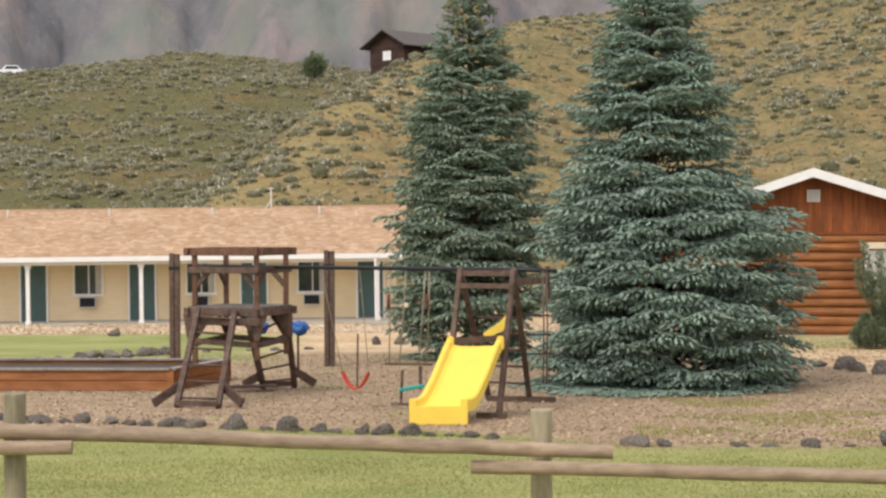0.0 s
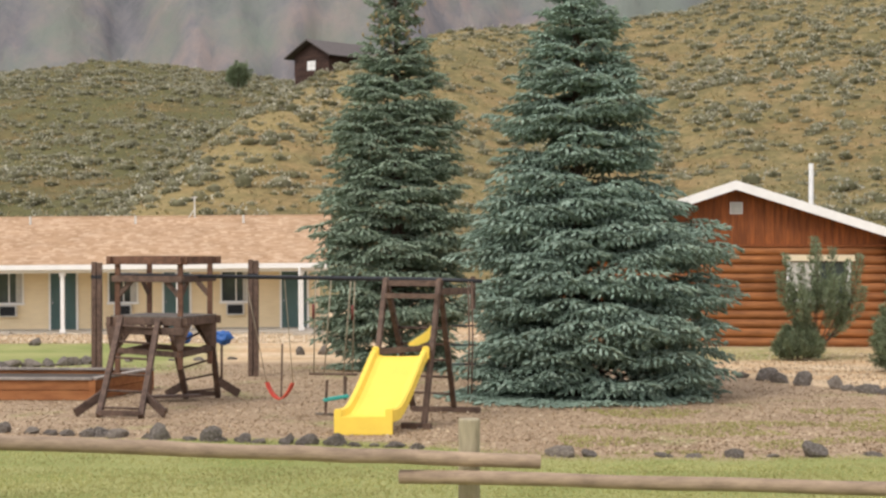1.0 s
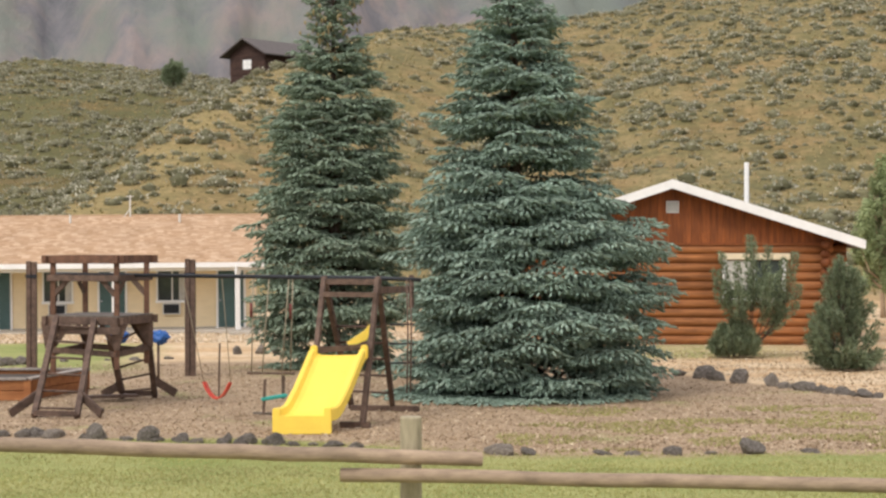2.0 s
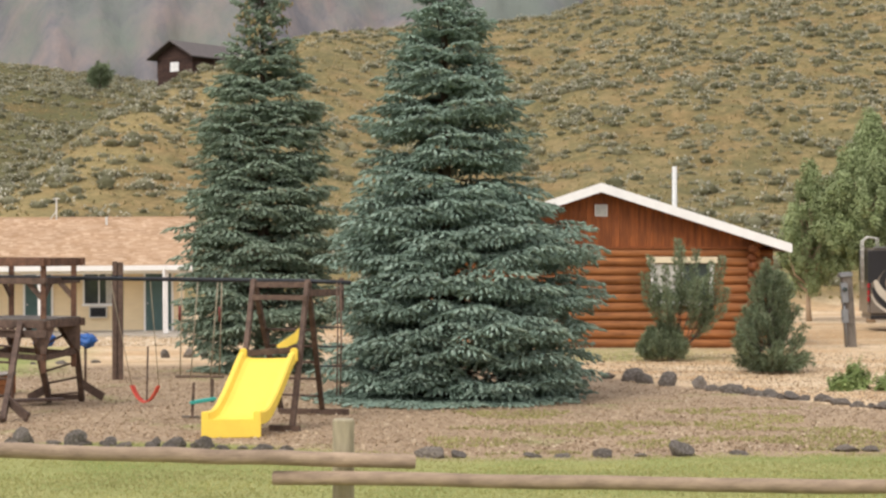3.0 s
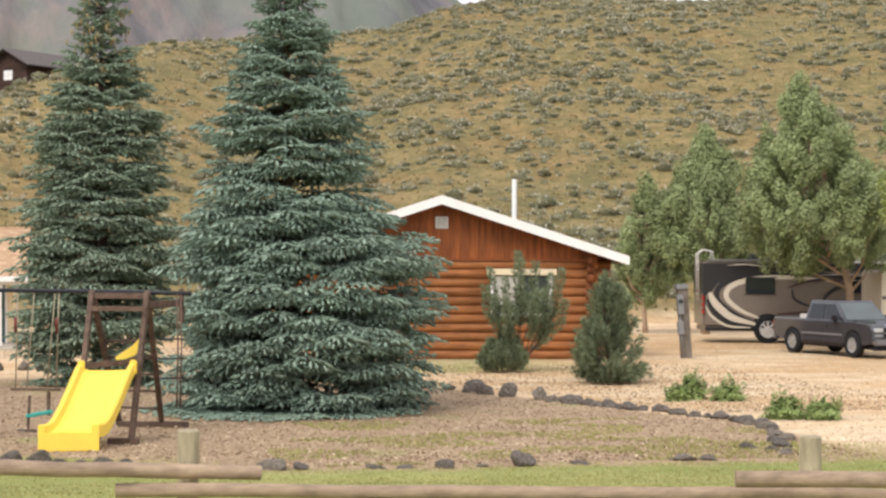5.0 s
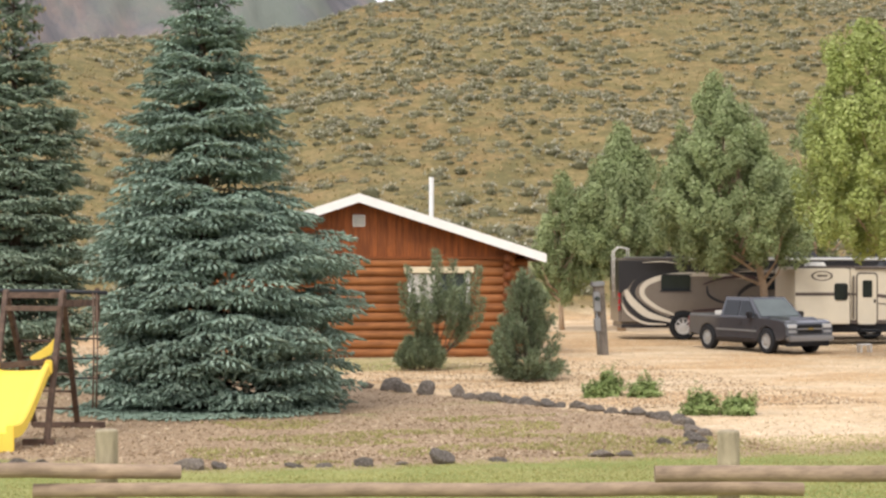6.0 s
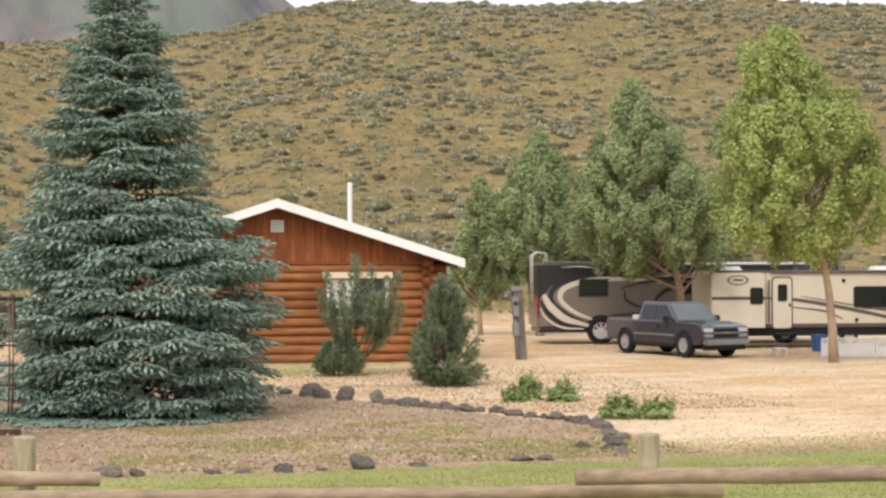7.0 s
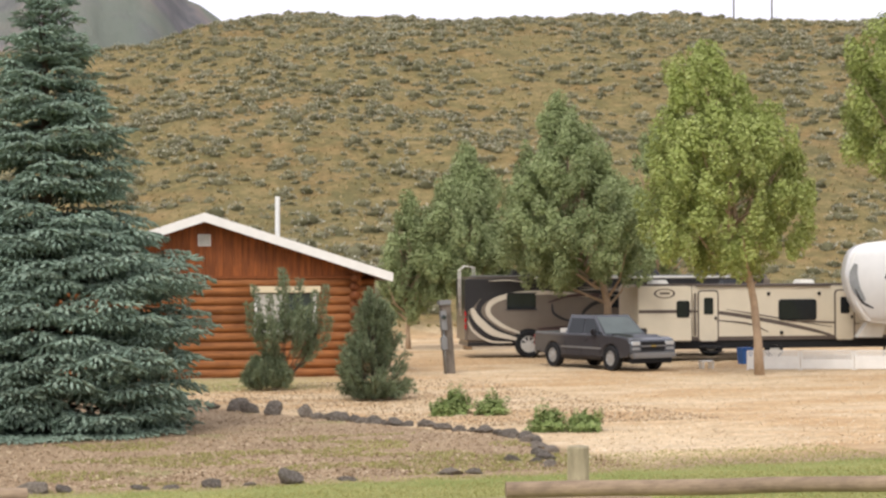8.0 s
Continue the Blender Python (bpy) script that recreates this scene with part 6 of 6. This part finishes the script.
def motorhome():
    base = thing("motorhome", pose(22.27, 62.0, 0.143, 0, 0, -12) @ Matrix.Scale(0.954, 4), "large taupe and black motorhome with cream swoosh stripes", "motorhome")
    bm = boxes((0, 12.0, 0, 2.5, 0.42, 2.95))
    soften(bm, 0.12, 3)
    body = part("body", bm, TAUPE, base)
    part("upper_panel", boxes((0.02, 11.7, -0.006, 0.02, 2.55, 2.86), (-0.006, 0.02, 0.0, 2.45, 1.72, 2.86)), COACH_BLACK, body, "black upper side paint")
    part("corner_panel", prism(bmesh.new(), [(0.02, 1.6), (0.3, 1.75), (0.55, 2.08), (1.05, 2.36), (1.9, 2.5), (3.0, 2.555), (0.02, 2.555)], -0.005, 0.02), COACH_BLACK, body, "black rear corner paint")
    part("skirt", boxes((0.1, 11.9, 0.05, 2.45, 0.3, 0.44)), COACH_BLACK, base)
    part("roof_rail", boxes((0.2, 11.8, 0.02, 0.08, 2.95, 3.0), bevel=0.01), GREY_METAL, base)
    S = (("stripe", [(2.0, 0.62), (1.2, 0.95), (0.55, 1.5), (0.72, 2.05), (1.7, 2.42), (3.4, 2.5), (5.2, 2.34), (7.0, 1.95)], 0.22, COACH_BLACK),
         ("stripe", [(2.1, 0.8), (1.4, 1.1), (0.9, 1.55), (1.05, 1.98), (1.9, 2.26), (3.3, 2.33), (5.0, 2.16)], 0.2, COACH_CREAM),
         ("stripe", [(2.0, 0.55), (1.1, 0.8), (0.5, 1.3), (0.25, 1.75)], 0.3, COACH_CREAM),
         ("stripe", [(1.95, 0.47), (1.0, 0.62), (0.42, 1.05), (0.15, 1.5)], 0.2, COACH_BLACK),
         ("stripe", [(1.8, 0.44), (0.95, 0.5), (0.35, 0.85), (0.1, 1.25)], 0.09, COACH_CREAM),
         ("stripe", [(3.35, 1.9), (3.42, 1.55), (3.8, 1.32), (4.3, 1.2)], 0.1, COACH_BLACK),
         ("stripe", [(4.55, 1.25), (4.6, 1.6), (5.1, 1.95), (6.0, 2.05), (7.0, 1.85)], 0.15, COACH_BLACK),
         ("stripe", [(3.2, 1.95), (4.0, 2.2), (5.0, 2.22), (6.2, 2.0), (7.5, 1.5)], 0.12, COACH_MAROON),
         ("stripe", [(2.8, 0.95), (4.2, 1.0), (6.0, 0.9), (8.0, 0.7)], 0.14, COACH_MAROON))
    for i, (nm, pts, w, mt) in enumerate(S):
        stripe(nm, body, pts, w, -0.008 - 0.004 * i, mt)
    part("front_panel", boxes((7.2, 11.8, -0.004, 0.02, 1.6, 2.56)), COACH_MAROON, body, "dark maroon front side")
    win = part("window", plate(1.6, 2.72, 1.72, 2.3, -0.05, -0.02), CAR_GLASS, body)
    part("window_frame", boxes((1.56, 2.76, -0.046, -0.015, 1.68, 1.72), (1.56, 2.76, -0.046, -0.015, 2.3, 2.34)), COACH_BLACK, win)
    for x in (5.6, 8.4, 9.9):
        part("window", plate(x, x + 0.95, 1.75, 2.35, -0.05, -0.02), CAR_GLASS, body)
    for z in (0.95, 1.2, 1.45):
        part("tail_lamp", boxes((-0.02, 0.06, -0.015, 0.14, z, z + 0.2), bevel=0.02), RED_LAMP, body)
    wheel(base, 2.45, 0.07, 0.52, -1, ALLOY, 8, -0.15)
    wheel(base, 9.6, 0.07, 0.52, -1, ALLOY, 8, -0.15)
    part("wheel_well", prism(bmesh.new(), [(2.45 + 0.62 * math.cos(a), 0.42 + 0.55 * math.sin(a)) for a in np.linspace(0, math.pi, 12)], -0.003, 0.02), DARK, body)
    for y in (0.25, 0.8):
        rod("ladder_rail", base, [(-0.12, y, 1.45), (-0.14, y, 3.2), (0.06, y, 3.36), (0.4, y, 3.3), (0.42, y, 2.95)], 0.025, DULL_WHITE)
    for z in (1.7, 2.0, 2.3, 2.6, 2.9, 3.2):
        rod("ladder_rung", base, [(-0.13, 0.25, z), (-0.13, 0.8, z)], 0.02, DULL_WHITE)
    for x in (1.9, 6.8, 9.4):
        bm = hull((x, x + 1.0, 0.7, 1.5), (x + 0.12, x + 0.85, 0.8, 1.4), 2.95, 3.22)
        part("roof_unit", soften(bm, 0.04), COACH_BLACK, base, "low black roof air conditioner")
    rod("awning_roll", base, [(2.6, -0.08, 2.9), (11.5, -0.08, 2.9)], 0.05, DULL_WHITE)
    for x0, x1, z in ((0.9, 2.4, 2.78), (4.4, 6.6, 2.42), (5.2, 7.4, 2.2)):
        stripe("pinstripe", body, [(x0, z), ((x0 + x1) / 2, z + 0.03), (x1, z - 0.06)], 0.035, -0.05, COACH_CREAM)


motorhome()


def travel_trailer():
    base = thing("travel_trailer", pose(26.85, 57.2, 0.233, 0, 0, -8) @ Matrix.Scale(0.925, 4) @ Matrix.Scale(0.925, 4, (1, 0, 0)), "beige travel trailer with brown stripes and two doors", "travel trailer")
    bm = boxes((0, 11.4, 0, 2.4, 0.5, 2.62))
    body = part("body", soften(bm, 0.08, 3), CAMPER, base)
    part("underbelly", boxes((0.1, 11.3, 0.05, 2.3, 0.2, 0.56)), DARK, base)
    part("roof_edge", boxes((-0.02, 11.42, -0.03, 0.03, 2.58, 2.66), bevel=0.01), CAMPER_TRIM, body)
    so = part("slide_out", soften(boxes((-0.1, 2.15, -0.45, 0.1, 0.52, 2.56)), 0.03), CAMPER, base, "beige slide-out room")
    part("slide_trim", boxes((2.15, 2.32, -0.03, 0.02, 0.6, 2.6)), CAMPER_TRIM, body)
    part("stripe", boxes((-0.08, 2.13, -0.462, -0.44, 1.57, 1.69)), CAMPER_TRIM, so)
    part("window", plate(1.5, 2.05, 1.4, 2.03, -0.475, -0.44, 0.1), CAR_GLASS, so)
    # maker's emblem: an oval ring and a bar
    bm = lathe([(0.33, 0), (0.33, -0.012), (0.27, -0.012), (0.27, 0)], 28, Matrix.Translation((1.0, -0.452, 2.3)) @ Matrix.Scale(1.35, 4, (1, 0, 0)) @ Matrix.Scale(0.55, 4, (0, 0, 1)))
    part("emblem", bm, CAMPER_TRIM, so, "plain oval emblem")
    part("emblem_bar", boxes((0.8, 1.22, -0.462, -0.45, 2.27, 2.34)), CAMPER_TRIM, so)
    for x in (2.62, 8.55):
        part("door_surround", plate(x - 0.06, x + 0.84, 0.46, 2.42, -0.025, 0.02, 0.16), CAMPER_TRIM, base)
        door = part("door", plate(x, x + 0.78, 0.5, 2.36, -0.035, 0.01, 0.12), CAMPER, base)
        part("door_window", plate(x + 0.2, x + 0.6, 1.5, 2.13, -0.05, -0.025, 0.06), CAR_GLASS, door)
        part("door_handle", boxes((x + 0.66, x + 0.74, -0.06, -0.025, 1.3, 1.42)), DARK, door)
    win = part("window", plate(6.1, 7.65, 1.3, 2.0, -0.05, 0.0, 0.1), CAR_GLASS, base)
    part("window_trim", plate(6.05, 7.7, 1.25, 2.05, -0.035, 0.01, 0.12), DARK, win)
    for i, (pts, w) in enumerate((([(2.32, 1.62), (3.6, 1.55), (5.4, 1.28), (7.4, 0.9), (8.6, 0.6)], 0.15), ([(3.8, 1.68), (5.0, 1.5), (6.6, 1.25), (8.4, 0.98)], 0.05), ([(3.4, 1.28), (4.8, 1.12), (5.6, 0.82)], 0.07), ([(6.4, 1.22), (7.8, 1.18), (9.6, 1.1)], 0.06))):
        stripe("stripe", body, pts, w, -0.006 - 0.004 * i, CAMPER_TRIM)
    for x, z in ((5.55, 2.2), (7.75, 2.2), (6.1, 0.72)):
        part("porch_light", boxes((x, x + 0.14, -0.06, 0.0, z, z + 0.13), bevel=0.02), DARK, base)
    for x in (5.0, 5.9):
        wheel(base, x, 0.16, 0.37, -1, DULL_WHITE, 6, -0.25)
    for x in (0.9, 4.0, 7.3):
        bm = hull((x, x + 0.75, 0.8, 1.5), (x + 0.1, x + 0.65, 0.9, 1.4), 2.62, 2.8)
        part("roof_unit", soften(bm, 0.04), DULL_WHITE if x != 4.0 else DARK_METAL, base)
    rod("awning_roll", base, [(2.5, -0.06, 2.6), (8.3, -0.06, 2.6)], 0.05, CAMPER_TRIM)
    part("grab_rail", boxes((2.42, 2.48, -0.05, -0.02, 0.7, 2.3)), CAMPER_TRIM, base)
    part("lower_trim", boxes((0.02, 11.38, -0.008, 0.0, 0.52, 0.66)), CAMPER_TRIM, body)
    st = part("entry_step", boxes((2.6, 3.4, -0.45, -0.05, 0.28, 0.32), (2.6, 3.4, -0.75, -0.4, 0.1, 0.14)), DARK_METAL, base)
    rod("jack", base, [(0.5, 0.2, -0.25), (0.5, 0.2, 0.5)], 0.05, DARK_METAL)
    rod("jack", base, [(10.8, 0.2, -0.25), (10.8, 0.2, 0.5)], 0.05, DARK_METAL)


travel_trailer()


def fifth_wheel():
    base = thing("fifth_wheel_trailer", pose(32.95, 53.45, 0, 0, 0, -25), "white fifth-wheel trailer with rounded glossy nose", "camper trailer")
    out = [(1.45, 4.15), (0.65, 4.05), (0.18, 3.75), (0.0, 3.1), (0.05, 2.6), (0.25, 2.0), (0.55, 1.55), (0.9, 1.35), (2.6, 1.3), (2.8, 0.55), (10.0, 0.5), (10.0, 3.9), (4.0, 4.15)]
    nose = [(p.x, p.z) for p in curve(out[:9], 6)]
    bm = prism(bmesh.new(), nose + out[9:], 0, 2.4)
    body = part("body", soften(bm, 0.12, 4, 45), SHINY_WHITE, base, smooth=True)
    stripe("nose_glass", body, [(0.22, 3.35), (0.14, 2.95), (0.24, 2.5), (0.5, 2.1)], 0.3, -0.012, NOSE_GLASS)
    stripe("stripe", body, [(0.2, 2.5), (0.42, 2.08), (0.8, 1.85)], 0.08, -0.018, COACH_BLACK)
    stripe("stripe", body, [(1.2, 2.85), (1.45, 3.25), (2.0, 3.6)], 0.16, -0.012, COACH_BLACK)
    bm = hull((0.35, 1.2, 0.8, 1.6), (0.7, 1.3, 0.7, 1.7), 0.85, 1.35)
    part("pin_box", soften(bm, 0.04), DULL_WHITE, base, "white hitch pin box")
    for y in (0.5, 1.9):
        rod("landing_leg", base, [(2.3, y, 0), (2.3, y, 1.32)], 0.06, DARK_METAL)
    wheel(base, 7.0, 0.16, 0.38, -1, DULL_WHITE)
    wheel(base, 7.9, 0.16, 0.38, -1, DULL_WHITE)


fifth_wheel()


def lattice_fence():
    a, b = Vector((27.75, 51.1, 0)), Vector((34.0, 48.6, 0))
    d = b - a
    yaw = math.degrees(math.atan2(d.y, d.x))
    n, L, H = 4, d.length / 4, 0.62
    base = thing("lattice_fence", pose(a.x, a.y, 0, 0, 0, yaw), "low white lattice fence panels before the trailers", "fence")
    for i in range(n):
        x = i * L
        z0 = 0.44 if i % 2 == 0 else 0.34
        pan = part("panel", boxes((x, x + L - 0.02, -0.02, 0.02, 0.03, z0), bevel=0.006), WHITE, base)
        part("frame", boxes((x, x + L - 0.02, -0.03, 0.03, H - 0.04, H), (x, x + 0.06, -0.03, 0.03, 0.0, H), (x + L - 0.08, x + L - 0.02, -0.03, 0.03, 0.0, H)), WHITE, pan)
        bm = bmesh.new()
        for s in (-1, 1):
            k, run = -0.4, H - z0
            while k < L:
                x0, x1 = (k, k + run) if s > 0 else (k + run, k)
                lo, hi = max(0.06, min(x0, x1)), min(L - 0.08, max(x0, x1))
                if hi - lo > 0.02:
                    za, zb = (z0 + (H - 0.02 - z0) * (v - x0) / (x1 - x0) for v in (lo, hi))
                    beam(bm, (x + lo, s * 0.004, za), (x + hi, s * 0.004, zb), 0.008, 0.034, 0)
                k += 0.11
        part("lattice", bm, WHITE, pan)


lattice_fence()
bin_ = thing("blue_bin", pose(29.55, 54.5, 0) @ Matrix.Scale(0.7, 4), "blue plastic bin with lid beside white fence", "bin")
part("bin_body", soften(hull((-0.24, 0.24, -0.24, 0.24), (-0.29, 0.29, -0.29, 0.29), 0, 0.72), 0.03), BLUE, bin_)
part("bin_lid", boxes((-0.31, 0.31, -0.31, 0.31, 0.72, 0.79), bevel=0.02), BLUE, bin_)
st = thing("step_stool", pose(27.0, 52.4, 0), "small white plastic step stool on gravel", "stool")
part("stool_top", boxes((-0.2, 0.2, -0.14, 0.14, 0.22, 0.26), bevel=0.01), WHITE, st)
for sx in (-1, 1):
    for sy in (-1, 1):
        part("stool_leg", boxes((sx * 0.17 - 0.03, sx * 0.17 + 0.03, sy * 0.11 - 0.02, sy * 0.11 + 0.02, 0, 0.22)), DULL_WHITE, st)


def far_car():
    x, y = -54.6, 231.0
    base = thing("parked_car", pose(x, y, ground_z(x, y) + 0.35, 0, 0, 8), "small white car parked far off on the hill", "car")
    part("body", soften(hull((-2.2, 2.2, -0.85, 0.85), (-2.1, 2.1, -0.8, 0.8), 0.25, 0.9), 0.08), SHINY_WHITE, base)
    part("cabin", soften(hull((-1.3, 1.2, -0.8, 0.8), (-0.9, 0.6, -0.65, 0.65), 0.88, 1.45), 0.06), SHINY_WHITE, base)
    part("side_window", slab(bmesh.new(), [(-1.0, -0.78, 0.98), (0.9, -0.78, 0.98), (0.55, -0.7, 1.35), (-0.75, -0.7, 1.35)], (0, -1, 0.2), 0.01), CAR_GLASS, base)
    for wx in (-1.35, 1.35):
        wheel(base, wx, -0.8, 0.32, -1, GREY_METAL)
        wheel(base, wx, 0.8, 0.32, 1, GREY_METAL)


far_car()


# ---- loose chips, pebbles and lawn blades ----
def chip_material(name, stops):
    k = Mat(name, 0.95, 0, 0.1)
    k.base(k.ramp(k.island(), *[(p, srgb(h)) for p, h in stops]))
    return k.m


def litter():
    rng = np.random.default_rng(71)

    def lay(name, n, x0, x1, y0, y1, keep, length, width, lift, mat, label, category):
        x = rng.uniform(x0, x1, n)
        y = y0 + (y1 - y0) * rng.uniform(0, 1, n) ** 1.5
        k = keep(x, y)
        x, y = x[k], y[k]
        z = height(x, y) + 0.008
        way = rng.normal(size=(len(x), 3)) * [1, 1, lift]
        tr = blades(rng, np.stack([x, y, z], -1), way, 1, length, width, 0.15)
        tr[..., 2] = np.maximum(tr[..., 2], np.repeat(z[:, None], 3, 1) - 0.004)
        tagged(mesh_part(name, tri_mesh(name, tr), mat), label, category, kind="stuff")
    chips = chip_material("wood_chips", [(0.0, "75624d"), (0.3, "8f7a60"), (0.6, "ac9679"), (0.85, "c2ae90"), (1.0, "d4c4a8")])
    lay("wood_chips", 38000, -10, 12.3, 26.7, 46, lambda x, y: (y > 29.4 - 2.9 * np.clip((x + 1.5) / 5, 0, 1)) & (x < 12.3 - 0.42 * np.maximum(y - 32.5, 0)), 0.065, 0.02, 0.3, chips, "tan wood chips strewn over the playground", "wood chips")
    peb = chip_material("pale_pebbles", [(0.0, "b7a58a"), (0.5, "cbb99c"), (1.0, "dfd0b6")])
    lay("pale_pebbles", 22000, 6, 40, 28.5, 62, lambda x, y: x > 12.6 - 0.42 * np.maximum(y - 32.5, 0), 0.065, 0.022, 0.3, peb, "pale gravel pebbles over the camper yard", "gravel")
    mixed = chip_material("mixed_pebbles", [(0.0, "7f6e58"), (0.35, "a08a70"), (0.7, "bfab8c"), (1.0, "d8c8ac")])
    lay("mixed_pebbles", 14000, 6, 18, 34.5, 50, lambda x, y: x > 13.0 - 0.42 * np.maximum(y - 32.5, 0), 0.075, 0.025, 0.3, mixed, "mixed light and dark pebbles round the shrubs", "gravel")
    lay("pale_pebbles", 12000, -17, 6, 55.5, 61, lambda x, y: x < 40, 0.1, 0.04, 0.4, peb, "pale gravel pebbles along the motel", "gravel")
    # lawn
    n = 70000
    x = rng.uniform(-10, 17, n)
    y = 17.5 + 11.5 * rng.uniform(0, 1, n)
    k = y < np.where(x > 10.5, 28.6, 29.3 - 2.9 * np.clip((x + 1.5) / 5, 0, 1)) + rng.normal(size=n) * 0.18
    x, y = x[k], y[k]
    z = height(x, y) - 0.005
    tr = blades(rng, np.stack([x, y, z], -1), np.tile([0, 0, 1.0], (len(x), 1)), 2, 0.042, 0.0075, 0.9)
    grass = leaf_material("lawn_blades", [(0.0, "8b8b50"), (0.5, "a8a566"), (1.0, "c4bb84")], 0.8, 0.35, 0.3)
    tagged(mesh_part("lawn_grass", tri_mesh("lawn_grass", tr), grass), "short mown yellow-green lawn grass", "grass", kind="stuff")
    # weeds in the chips and round the cabin
    n = 9000
    x, y = rng.uniform(3, 12, n), rng.uniform(26.6, 33.5, n)
    k = np.array([noise.noise(Vector((a * 0.5, b * 0.9, 2.2))) for a, b in zip(x, y)]) > 0.02
    x, y = x[k], y[k]
    tr = blades(rng, np.stack([x, y, x * 0], -1), np.tile([0, 0, 1.0], (len(x), 1)), 4, 0.06, 0.008, 0.9)
    tagged(mesh_part("weeds", tri_mesh("weeds", tr), grass), "thin grassy weeds creeping into the gravel", "weeds", kind="stuff")


litter()
